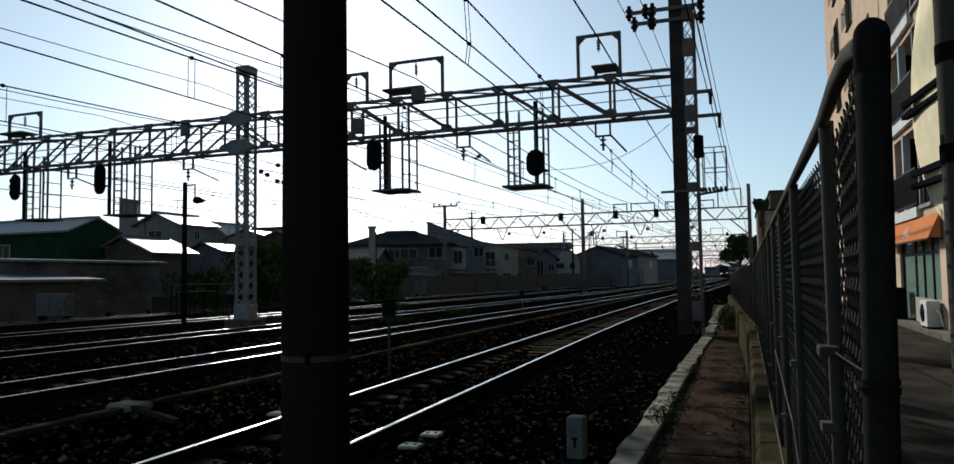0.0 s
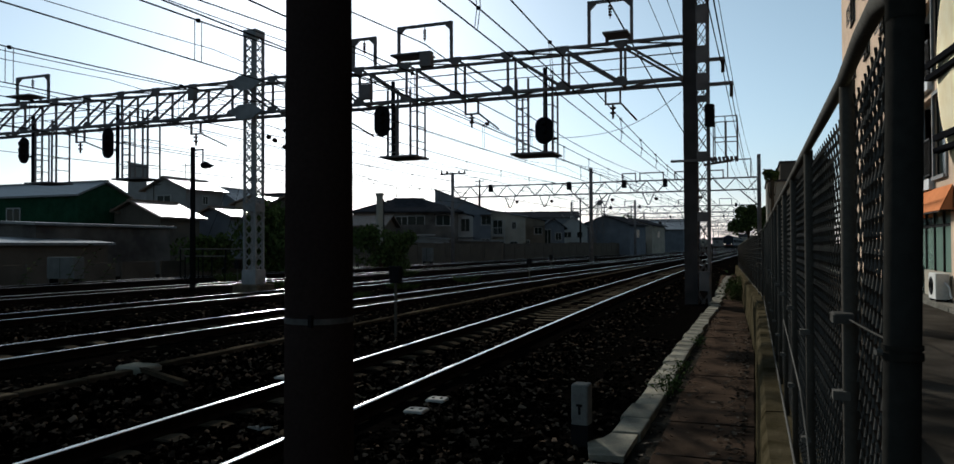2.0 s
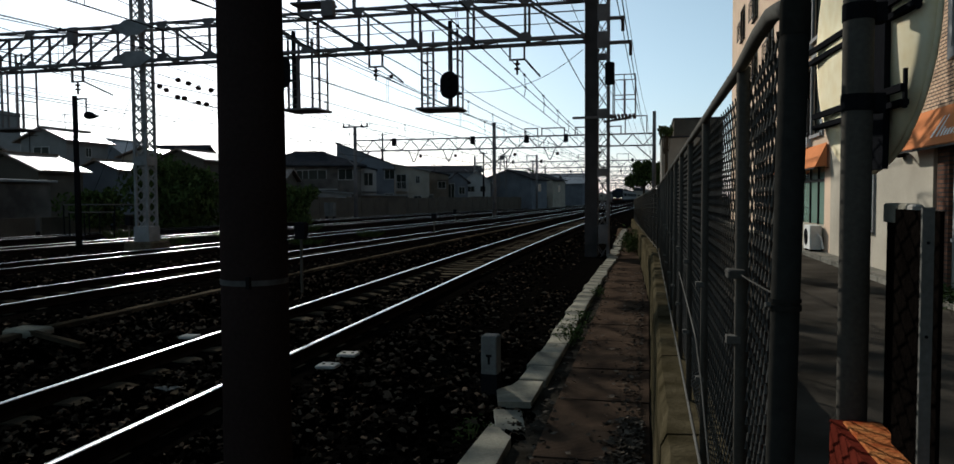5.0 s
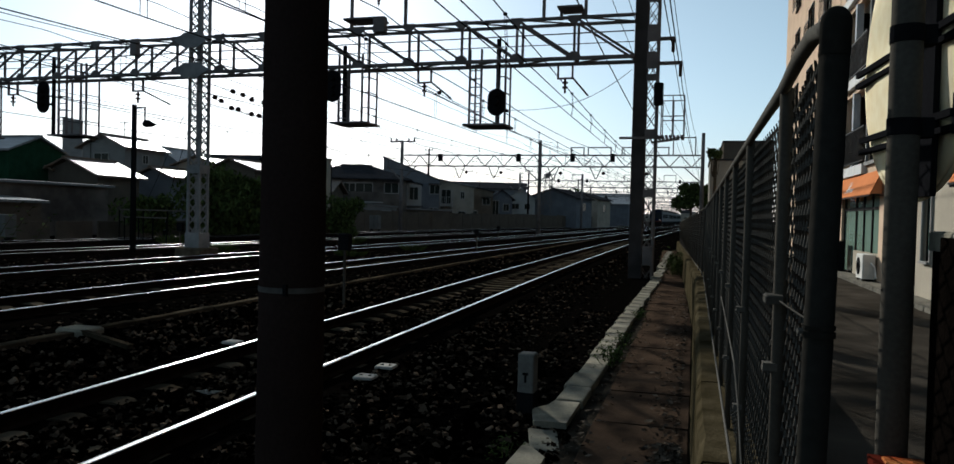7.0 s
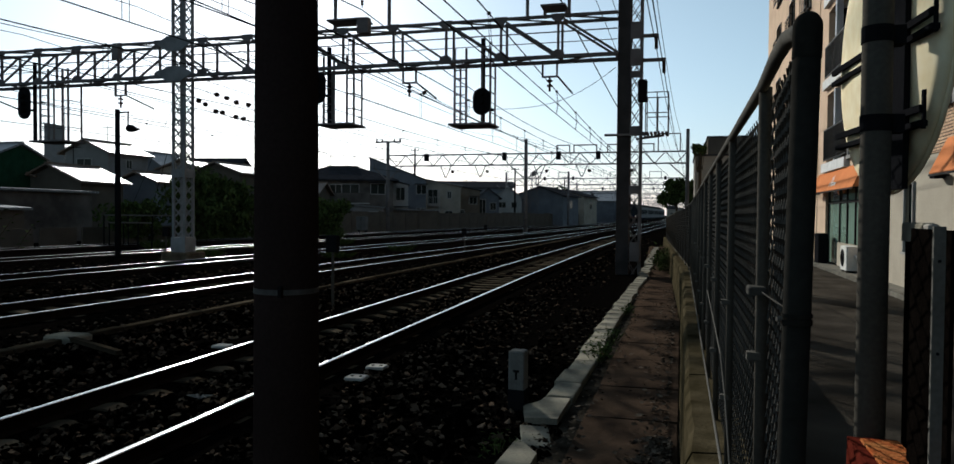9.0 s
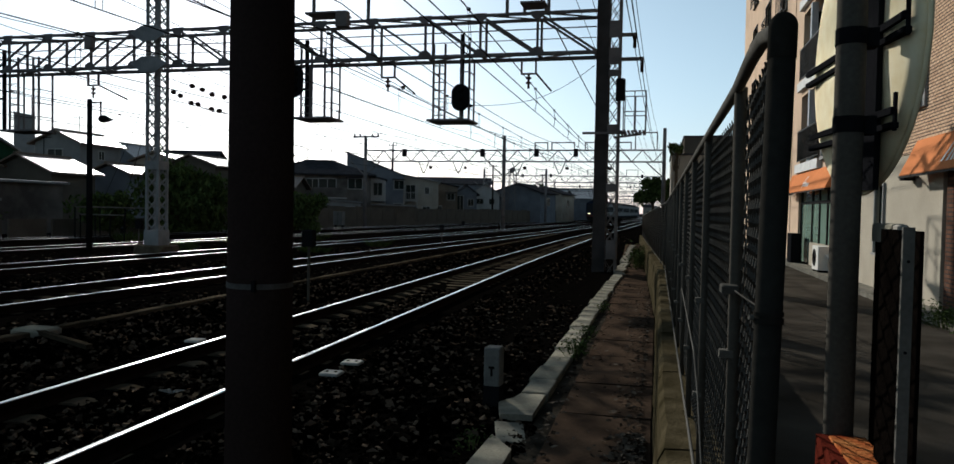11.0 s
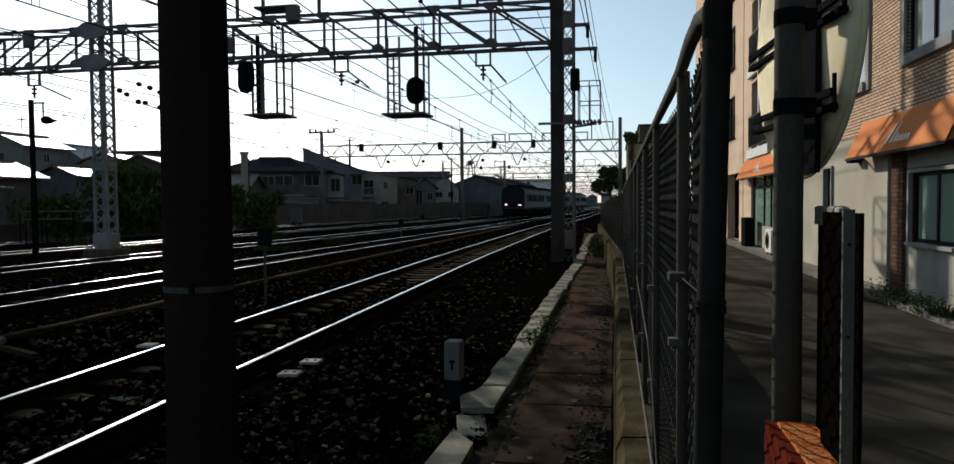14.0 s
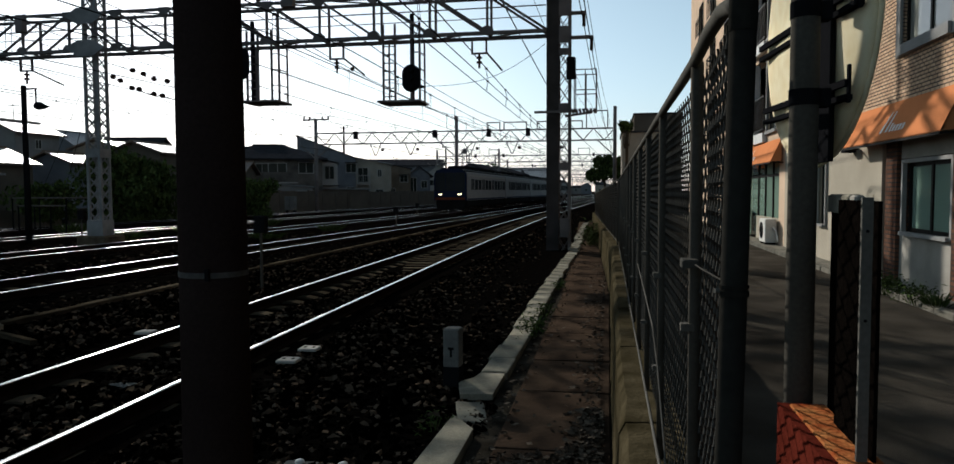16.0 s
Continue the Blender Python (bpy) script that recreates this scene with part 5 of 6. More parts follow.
def gantry_two():
    """The second gantry along the line: three posts, wire frames, weights and drop brackets."""
    y, zt, zb = 68, 7.42, 6.36
    gantry_far(y, -28.3, 0.55, (-28.3, -14.2, 0.55), 9.4, zt, zb, False)
    g = [o for o in scene.objects if o.name.startswith("catenary_gantry")][0]
    for xa, xb, h in ((-11.3, -10.0, 0.72), (-9.7, -7.5, 0.72), (-3.62, -2.35, 0.72), (-2.07, -0.05, 1.6), (-6.6, -5.1, 0.72)):
        part("top_frame", Shape().box(xa, xa + 0.1, y - 0.05, y + 0.05, zt, zt + h).box(xb - 0.1, xb, y - 0.05, y + 0.05, zt, zt + h).box(xa, xb, y - 0.05, y + 0.05, zt + h - 0.05, zt + h + 0.05), M_gantry, g)
    for x in (-16.3, -11.1, -7.4, -24.2):
        part("weight", Shape().bevel(x - 0.2, x + 0.2, y - 0.2, y + 0.2, zt - 0.6, zt + 0.15, 0.04), M_black, g)
    for x in (-22.2, -18.7, -8.9, -5.0, -12.9):
        part("drop_bracket", Shape().bar((x - 0.55, y, zb), (x - 0.08, y, zb - 1.1), 0.08).bar((x + 0.55, y, zb), (x + 0.08, y, zb - 1.1), 0.08).bar((x - 0.1, y, zb - 1.1), (x + 0.1, y, zb - 1.1), 0.1), M_gantry, g)
        part("insulator", Shape().ball((x + 0.7, y, zb - 0.6), 0.18, 0.18, 0.16, 8, 5), M_insul, g)
    arm = part("cross_arm", Shape().box(-29.6, -26.9, y - 0.07, y + 0.07, 8.72, 8.86), M_black, g, "dark cross arm with pin insulators")
    for x in (-29.5, -28.9, -27.6, -27.0):
        part("insulator", Shape().tube([(x, y, 8.86), (x, y, 9.1)], 0.09, 6), M_insul, arm)


gantry_two()
gantry_far(114, -27, 1.0, (-27, -17.0, 1.0))
gantry_far(160, -22, 2.0, (-22, 2.0))
gantry_far(206, -20, 3.0, (-20, 3.0))
gantry_far(252, -18, 4.0, (-18, 4.0))
gantry_far(300, -18, 5.0, (-18, 5.0))
gantry_far(350, -17, 6.0, (-17, 6.0))
gantry_far(400, -17, 8.0, (-17, 8.0))
gantry_far(460, -17, 10.0, (-17, 10.0))


# ---- overhead wires ----
def sagging(p, q, sag, n=8):
    p, q = Vector(p), Vector(q)
    return [p.lerp(q, i / n) - Vector((0, 0, sag * 4 * (i / n) * (1 - i / n))) for i in range(n + 1)]


SPANS = [-24, 22.5, 68, 114, 160, 206, 252, 300, 350]


def catenary(nm, label, xs=None, mes_z=6.6, mes_sag=0.4, con_z=5.5, last=350):
    """Messenger and contact wire with paired droppers; the first track also has an auxiliary wire between them."""
    c = thing("catenary_wire", label, "overhead wire", group="overhead wires")
    con, aux, mes, drop = [], [], [], Shape()
    double = nm == "one"
    at = xs or (lambda y: line_x(nm, y))
    spans = [y for y in SPANS if y <= last]
    for i, (a, b) in enumerate(zip(spans, spans[1:])):
        s_ = 0.18 if i % 2 else -0.18
        xa, xb = at(a) + s_, at(b) - s_
        if double and i == 0:
            m_ = sagging((xa, a, 7.45), (xb, b, 6.5), 0.05, 9)
        else:
            m_ = sagging((xa, a, 6.5 if double else mes_z), (xb, b, 6.5 if double else mes_z), mes_sag, 9)
        u_ = sagging((xa + 0.05, a, 5.88), (xb + 0.05, b, 5.88), 0.05, 9)
        k_ = sagging((xa, a, con_z), (xb, b, con_z), 0.04, 9)
        mes += m_[:-1]
        aux += u_[:-1]
        con += k_[:-1]
        if b < 170:
            low = u_ if double else k_
            for p, q in zip(m_[1:-1], low[1:-1]):
                for o in (-0.1, 0.1):
                    drop.bar(p + Vector((0, o, 0)), q + Vector((0, o, 0)), 0.012)
                drop.ball(p, 0.06, 0.06, 0.05, 6, 4)
            if double:
                for p, q in zip(u_[1:-1], k_[1:-1]):
                    for o in (-0.07, 0.07):
                        drop.bar(p + Vector((0, o, 0)), q + Vector((0, o, 0)), 0.012)
                    drop.ball(p, 0.05, 0.05, 0.04, 6, 4)
    end = spans[-1]
    for lst, z in ((mes, mes_z), (aux, 5.88), (con, con_z)):
        lst.append(Vector((at(end), end, z)))
    part("messenger", Shape().tube(mes, 0.018, 5), M_cable, c)
    if double:
        part("auxiliary_wire", Shape().tube(aux, 0.016, 5), M_cable, c)
    part("contact_wire", Shape().tube(con, 0.015, 5), M_cable, c)
    tagged(part("dropper_wire", drop, M_cable, c), kind="stuff")



for nm in ("one", "two", "three", "four", "five"):
    catenary(nm, "contact wire and messenger wire hung over a railway track")
catenary("crossover", "contact wire and messenger wire hung over the crossover between tracks", lambda y: -8.55 + 0.02 * (y - 10), 6.2, 0.15, 5.5, 114)


def feeder(points, r, label, sag=0.7):
    pts = []
    for p, q in zip(points, points[1:]):
        pts += sagging(p, q, sag, 10)[:-1]
    pts.append(Vector(points[-1]))
    return solid("feeder_cable", Shape().tube(pts, r, 6), M_cable, label, "overhead cable", group="feeder cables")


def along(x0, x1, z, dz=0.0):
    """Support points along the line, drifting from x0 near to x1 far away."""
    return [(x0 + (x1 - x0) * min(1, max(0, (y - 22.5) / 230)), y, z + dz * i) for i, y in enumerate(SPANS)]


feeder([(-4.3, -24, 10.2), (-4.0, 22.5, 9.02), (-3.6, 68, 8.05), (-2.2, 114, 8.0), (-0.5, 160, 8.0), (0.6, 206, 8.0)], 0.028, "thick black feeder cable strung from gantry to gantry", 0.25)
feeder([(-12.2, -24, 8.6), (-10.3, 22.5, 8.45), (-9.0, 68, 8.0), (-7.0, 114, 8.0), (-5.0, 160, 8.0), (-3.5, 206, 8.0)], 0.02, "black feeder cable strung from gantry to gantry")
feeder([(-15.5, -24, 8.4), (-12.6, 22.5, 8.25), (-11.2, 68, 7.8), (-9.0, 114, 7.8), (-7.0, 160, 7.8), (-5.5, 206, 7.8)], 0.018, "black feeder cable strung from gantry to gantry")
feeder(along(-28.8, -9.0, 8.4, -0.1), 0.015, "black feeder cable strung from gantry to gantry")
feeder(along(-2.95, 2.2, 9.3, -0.05), 0.012, "thin black wire on the gantry's cross arms")
feeder(along(-2.5, 2.4, 9.6, -0.05), 0.012, "thin black wire on the gantry's cross arms")
feeder(along(-0.75, 3.0, 6.65, 0.1), 0.013, "thin black wire on the column's side arms")
feeder(along(-0.52, 3.0, 5.95, 0.15), 0.013, "thin black wire on the column's side arms")
feeder(along(-0.9, 3.2, 9.2, -0.05), 0.012, "thin black wire on the gantry's cross arms")
for x, z in ((-15.0, 8.9), (-19.2, 9.3), (-20.5, 7.9), (-24.5, 8.6), (-33.0, 8.2)):
    feeder(along(x, x * 0.35, z, -0.15), 0.014, "thin black wire high over the yard")
for x0, y0, z0, x1, y1, z1 in ((-17.2, 23.2, 6.23, -11.5, 23.2, 4.36), (-17.2, 23.2, 5.73, -11.5, 23.2, 3.60), (-17.5, 22.6, 6.2, -26, 30, 2.0), (-17.5, 22.6, 5.6, -25, 30, 1.5)):
    feeder([(x0, y0, z0), (x1, y1, z1)], 0.01, "stay wire from the lattice mast", 0.1)
feeder([(-6.9, 22.4, 5.15), (-4.2, 24.0, 5.35), (-1.9, 22.2, 6.1)], 0.009, "thin cross wire between catenary and column", 0.15)


def insulator_string(pts, label="string of dark insulators on a stay wire"):
    g = thing("insulator_string", label, "insulator", group="insulator strings")
    for p in pts:
        part("insulator", Shape().ball(p, 0.1, 0.1, 0.09, 10, 6), M_insul, g, smooth=True)


insulator_string([(-16.39, 23.2, 5.97), (-15.97, 23.2, 5.83), (-15.58, 23.2, 5.65), (-15.07, 23.2, 5.55)])
insulator_string([(-17.16, 23.2, 5.77), (-16.88, 23.2, 5.63), (-16.43, 23.2, 5.36), (-16.15, 23.2, 5.31), (-15.59, 23.2, 5.13), (-15.27, 23.2, 5.06)])
insulator_string([(-10.42, 29.0, 6.75)], "large ball insulator on a catenary wire")


# ---- yard poles and boxes ----
def lamp_post():
    p = thing("yard_lamp", "dark steel yard pole with a floodlight on a short arm", "lamp post", m=pose(-21.05, 23.5, 0))
    part("shaft", Shape().tube([(0, 0, -0.3), (0, 0, 5.62)], 0.12, 12, r1=0.09), M_black, p, smooth=True)
    part("arm", Shape().bar((0, 0, 5.5), (0.55, 0, 5.5), 0.05).bar((0.5, 0, 5.5), (0.5, 0, 4.9), 0.04), M_black, p)
    part("floodlight", Shape().ball((0.62, 0, 4.87), 0.2, 0.18, 0.15, 12, 6).prism([(0.72, 4.95), (1.0, 4.85), (0.72, 4.75)], "y", -0.12, 0.12), M_black, p)


lamp_post()


def short_signal(x, y, h, red=False):
    p = thing("ground_signal", "small trackside signal post with a dark head", "ground signal", m=pose(x, y, -0.2), group="ground signals")
    part("stem", Shape().tube([(0, 0, 0), (0, 0, h)], 0.03, 8), M_post_grey, p)
    part("head", Shape().bevel(-0.12, 0.12, -0.08, 0.08, h - 0.05, h + 0.28, 0.02), M_black, p)


short_signal(-6.6, 13.1, 1.15)
short_signal(-9.8, 33, 0.9)
short_signal(-13.3, 50, 0.8)
short_signal(-18.6, 23.2, 1.0)


def relay_box(x, y, w, h, label):
    p = thing("relay_cabinet", label, "cabinet", m=pose(x, y, -0.2), group="relay cabinets")
    part("case", Shape().bevel(-w / 2, w / 2, -0.3, 0.3, 0.35, 0.35 + h, 0.03), M_wall_box, p)
    for sx_ in (-1, 1):
        part("leg", Shape().box(sx_ * (w / 2 - 0.1) - 0.04, sx_ * (w / 2 - 0.1) + 0.04, -0.2, 0.2, 0, 0.35), M_black, p)
    part("door_seam", Shape().box(-0.01, 0.01, -0.305, -0.3, 0.4, 0.3 + h), M_black, p)


relay_box(-27.4, 60, 0.9, 1.2, "grey trackside relay cabinet on legs beside the far tracks")
relay_box(-29.8, 25.0, 1.7, 1.0, "low pale trackside equipment cabinet at the yard's edge")


def telegraph_pole(x, y, h, arms=1):
    p = thing("telegraph_pole", "dark utility pole with short cross arms", "utility pole", m=pose(x, y, 0), group="utility poles")
    part("shaft", Shape().tube([(0, 0, -0.4), (0, 0, h)], 0.16, 10, r1=0.11), M_black, p, smooth=True)
    for i in range(arms):
        z = h - 0.25 - 0.5 * i
        a = part("cross_arm", Shape().box(-0.6, 0.6, -0.05, 0.05, z - 0.05, z + 0.05), M_black, p)
        for x_ in (-0.5, 0.5):
            part("insulator", Shape().tube([(x_, 0, z + 0.05), (x_, 0, z + 0.25)], 0.05, 6), M_insul, a)


telegraph_pole(-33.94, 90.8, 10.27)
telegraph_pole(-22.91, 148.3, 9.4)
telegraph_pole(-28.2, 147.4, 9.4)
telegraph_pole(-24.1, 107.4, 8.6)
telegraph_pole(-33.0, 62, 6.0)


# ---- houses across the yard ----
M_wall_a = material("grey_house_render", (0.17, 0.165, 0.16), 0.85, 0, 0.2, 0.8, 40, 0.1)
M_wall_b = material("cream_house_render", (0.25, 0.225, 0.185), 0.85, 0, 0.2, 0.8, 40, 0.1)
M_wall_c = material("blue_grey_siding", (0.115, 0.122, 0.135), 0.8, 0, 0.2, 0.8, 40, 0.1)
M_wall_d = material("brown_house_render", (0.085, 0.072, 0.058), 0.85, 0, 0.2, 0.8, 40, 0.1)
M_wall_f = material("grey_brown_mortar", (0.11, 0.098, 0.086), 0.88, 0, 0.35, 0.7, 30, 0.15, stain=(0.05, 0.044, 0.04))
M_wall_g = material("tan_house_siding", (0.12, 0.098, 0.075), 0.85, 0, 0.3, 0.8, 40, 0.1)
M_wall_e = material("white_house_render", (0.29, 0.28, 0.265), 0.85, 0, 0.15, 0.8, 40, 0.1)
M_green = ribbed_material("green_sheet_siding", (0.014, 0.04, 0.022), 0.25, "X", 0.6, 0.01)
M_roof_a = ribbed_material("dark_roof_tile", (0.03, 0.03, 0.033), 0.3, "Y", 0.6, 0.03)
M_roof_b = ribbed_material("brown_roof_tile", (0.14, 0.1, 0.075), 0.3, "Y", 0.45, 0.03, spec=0.12)
M_roof_c = ribbed_material("pale_sheet_roof", (0.14, 0.14, 0.14), 0.3, "Y", 0.4, 0.02, spec=0.3)


def house(name, label, x, y, w, d, eave, ridge, wall, roof, axis="x", turn=0.0, wins=(), over=0.45, flat=None, category="house", balcony=None, hoods=()):
    """A house with walls, overhanging roof and windows. w along x, d along y, ridge along the axis. wins: (face, along, z, width, height)."""
    h = thing(name, label, category, m=pose(x, y, -0.3, 0, 0, turn))
    s = Shape().box(-w / 2, w / 2, -d / 2, d / 2, 0, eave)
    if flat is None and axis != "hip":
        if axis == "x":
            s.prism([(-d / 2, eave), (d / 2, eave), (0, ridge - 0.05)], "x", -w / 2, w / 2)
        else:
            s.prism([(-w / 2, eave), (w / 2, eave), (0, ridge - 0.05)], "y", -d / 2, d / 2)
    part("wall", s, wall, h)
    t = 0.14
    r = Shape()
    if flat is not None:
        a, b = flat       # heights of a single slope at -x and +x
        r.raw([(-w / 2 - over, -d / 2 - over, a), (w / 2 + over, -d / 2 - over, b), (w / 2 + over, d / 2 + over, b), (-w / 2 - over, d / 2 + over, a),
               (-w / 2 - over, -d / 2 - over, a + t), (w / 2 + over, -d / 2 - over, b + t), (w / 2 + over, d / 2 + over, b + t), (-w / 2 - over, d / 2 + over, a + t)],
              [(3, 2, 1, 0), (4, 5, 6, 7), (0, 1, 5, 4), (1, 2, 6, 5), (2, 3, 7, 6), (3, 0, 4, 7)])
        up = Shape().prism([(-w / 2, eave), (w / 2, eave), (w / 2, max(eave, b)), (-w / 2, max(eave, a))], "y", -d / 2 + 0.01, d / 2 - 0.01)
        part("upper_wall", up, wall, h)
    elif axis == "hip":
        e, f, q = w / 2 + over, d / 2 + over, max(0.3, (w - d) / 2 + 0.6)
        lo = eave - 0.1
        r.raw([(-e, -f, lo), (e, -f, lo), (e, f, lo), (-e, f, lo), (-q, 0, ridge), (q, 0, ridge), (-e, -f, lo - t), (e, -f, lo - t), (e, f, lo - t), (-e, f, lo - t)],
              [(0, 1, 5, 4), (2, 3, 4, 5), (1, 2, 5), (3, 0, 4), (6, 9, 8, 7), (0, 6, 7, 1), (1, 7, 8, 2), (2, 8, 9, 3), (3, 9, 6, 0)])
    elif axis == "x":
        k = (ridge - eave) / (d / 2)
        for sg in (-1, 1):
            e = d / 2 + over
            r.prism([(sg * e, eave - k * over), (0, ridge), (0, ridge + t), (sg * e, eave - k * over + t)], "x", -w / 2 - over, w / 2 + over)
    else:
        k = (ridge - eave) / (w / 2)
        for sg in (-1, 1):
            e = w / 2 + over
            r.prism([(sg * e, eave - k * over), (0, ridge), (0, ridge + t), (sg * e, eave - k * over + t)], "y", -d / 2 - over, d / 2 + over)
    ro = part("roof", r, roof, h)
    if axis == "hip":
        part("ridge_cap", Shape().bar((-max(0.3, (w - d) / 2 + 0.6), 0, ridge + 0.05), (max(0.3, (w - d) / 2 + 0.6), 0, ridge + 0.05), 0.3, 0.16), roof, ro)
    elif flat is None:
        part("ridge_cap", Shape().bar((-w / 2 - over, 0, ridge + t), (w / 2 + over, 0, ridge + t), 0.3, 0.12) if axis == "x" else Shape().bar((0, -d / 2 - over, ridge + t), (0, d / 2 + over, ridge + t), 0.3, 0.12), roof, ro)
    for face, al, z, ww, hh in wins:
        fr, pa = Shape(), Shape()
        if face == "s":
            yy = -d / 2
            fr.box(al - ww / 2 - 0.08, al + ww / 2 + 0.08, yy - 0.06, yy, z - 0.08, z).box(al - ww / 2 - 0.08, al + ww / 2 + 0.08, yy - 0.06, yy, z + hh, z + hh + 0.08)
            fr.box(al - ww / 2 - 0.08, al - ww / 2, yy - 0.06, yy, z, z + hh).box(al + ww / 2, al + ww / 2 + 0.08, yy - 0.06, yy, z, z + hh).box(al - 0.03, al + 0.03, yy - 0.05, yy, z, z + hh)
            pa.box(al - ww / 2, al + ww / 2, yy - 0.03, yy + 0.01, z, z + hh)
        else:
            xx = w / 2
            fr.box(xx, xx + 0.06, al - ww / 2 - 0.08, al + ww / 2 + 0.08, z - 0.08, z).box(xx, xx + 0.06, al - ww / 2 - 0.08, al + ww / 2 + 0.08, z + hh, z + hh + 0.08)
            fr.box(xx, xx + 0.06, al - ww / 2 - 0.08, al - ww / 2, z, z + hh).box(xx, xx + 0.06, al + ww / 2, al + ww / 2 + 0.08, z, z + hh).box(xx, xx + 0.05, al - 0.03, al + 0.03, z, z + hh)
            pa.box(xx - 0.01, xx + 0.03, al - ww / 2, al + ww / 2, z, z + hh)
        wo = part("window", fr, M_trim if wall is not M_wall_d else M_frame, h)
        part("pane", pa, M_glass, wo)
    if balcony:
        al, z, ww, solid_front = balcony      # on the front face
        y0 = -d / 2
        b = part("balcony", Shape().box(al - ww / 2, al + ww / 2, y0 - 0.9, y0, z - 0.14, z), M_trim, h)
        if solid_front:
            part("railing", Shape().box(al - ww / 2, al + ww / 2, y0 - 0.9, y0 - 0.84, z, z + 1.05).box(al - ww / 2, al - ww / 2 + 0.06, y0 - 0.84, y0, z, z + 1.05).box(al + ww / 2 - 0.06, al + ww / 2, y0 - 0.84, y0, z, z + 1.05), wall, b)
        else:
            part("railing", Shape().box(al - ww / 2, al + ww / 2, y0 - 0.9, y0 - 0.84, z + 1.0, z + 1.06).box(al - ww / 2, al + ww / 2, y0 - 0.9, y0 - 0.84, z + 0.1, z + 0.14), M_trim, b)
            for q in range(int(ww / 0.25) + 1):
                xq = al - ww / 2 + 0.02 + (ww - 0.04) * q / int(ww / 0.25)
                part("baluster", Shape().box(xq - 0.02, xq + 0.02, y0 - 0.89, y0 - 0.85, z + 0.1, z + 1.0), M_trim, b)
            for xq in (al - ww / 2 + 0.05, al + ww / 2 - 0.05):
                part("balcony_post", Shape().box(xq - 0.05, xq + 0.05, y0 - 0.9, y0 - 0.8, z - 2.2, z + 2.0), M_trim, b)
    for al, z, ww in hoods:
        part("window_hood", Shape().box(al - ww / 2, al + ww / 2, -d / 2 - 0.55, -d / 2, z, z + 0.08), roof, h)
    return h


def bx(bearing, dist):
    a = radians(bearing)
    return 0.04 + dist * math.sin(a), dist * math.cos(a)


# left of the yard
house("green_warehouse", "green sheet-clad warehouse with a low gable roof", -50.6, 40.6, 12, 4.6, 5.6, 6.6, M_green, M_roof_c, "x", 0, [("s", -3.4, 3.6, 1.3, 1.1), ("s", -0.4, 3.6, 1.3, 1.1)], 0.25, category="warehouse")
house("shed", "long low grey shed with a flat sheet roof", -40, 35, 4, 10.2, 3.1, 3.1, M_wall_f, M_roof_c, flat=(3.35, 3.15), over=0.3, category="shed")
house("lean_to", "low grey lean-to with a pale sheet roof", -37.0, 27.8, 4, 8.6, 1.9, 1.9, M_wall_d, M_roof_c, flat=(2.35, 2.0), over=0.3, category="shed")
house("house", "small brown house with sunlit tiled roof", *bx(-47.0, 64), 4.6, 4.4, 4.5, 5.35, M_wall_d, M_roof_b, "y", 2)
house("house", "small brown house with sunlit tiled roof", *bx(-44.6, 61), 5.2, 4.0, 4.1, 5.2, M_wall_d, M_roof_b, "y", 0, [("s", 0.2, 1.4, 1.4, 1.1)])
house("house", "two-storey grey house with a sunlit gable roof", *bx(-42.5, 74), 4.6, 4.9, 7.1, 8.1, M_wall_a, M_roof_b, "y", 0, [("s", -0.2, 5.6, 1.5, 0.9), ("e", 0, 5.8, 0.6, 0.7), ("e", -1.2, 2.4, 1.4, 1.1)])
house("house", "small grey house with a sunlit low roof", *bx(-39.4, 67), 3.6, 4.4, 4.4, 5.1, M_wall_c, M_roof_b, "y", 0, [("e", 0.5, 2.2, 1.2, 1.0)])
house("house", "blue-grey two-storey house behind the mast", *bx(-39.1, 88), 4.0, 5.0, 7.0, 8.3, M_wall_c, M_roof_c, "y", 0, [("e", 0, 4, 1.6, 1.2)])
house("house", "low house with a sunlit sheet roof behind the trees", *bx(-36.6, 80), 5.0, 5.0, 6.2, 7.0, M_wall_b, M_roof_b, "y", 0)
house("house", "low house with a sunlit sheet roof behind the trees", *bx(-34.2, 74), 5.0, 5.0, 5.6, 6.5, M_wall_d, M_roof_b, "y", 0)
house("house", "low dark-roofed house behind the trees", *bx(-35.2, 90), 6.0, 5.0, 6.8, 8.0, M_wall_a, M_roof_a, "x", 10)
house("concrete_tower", "pale grey concrete stair tower behind the houses", *bx(-45.7, 92), 1.9, 1.9, 10.9, 10.9, M_wall_a, M_roof_c, flat=(11.3, 11.0), over=0.05, turn=44, category="tower")
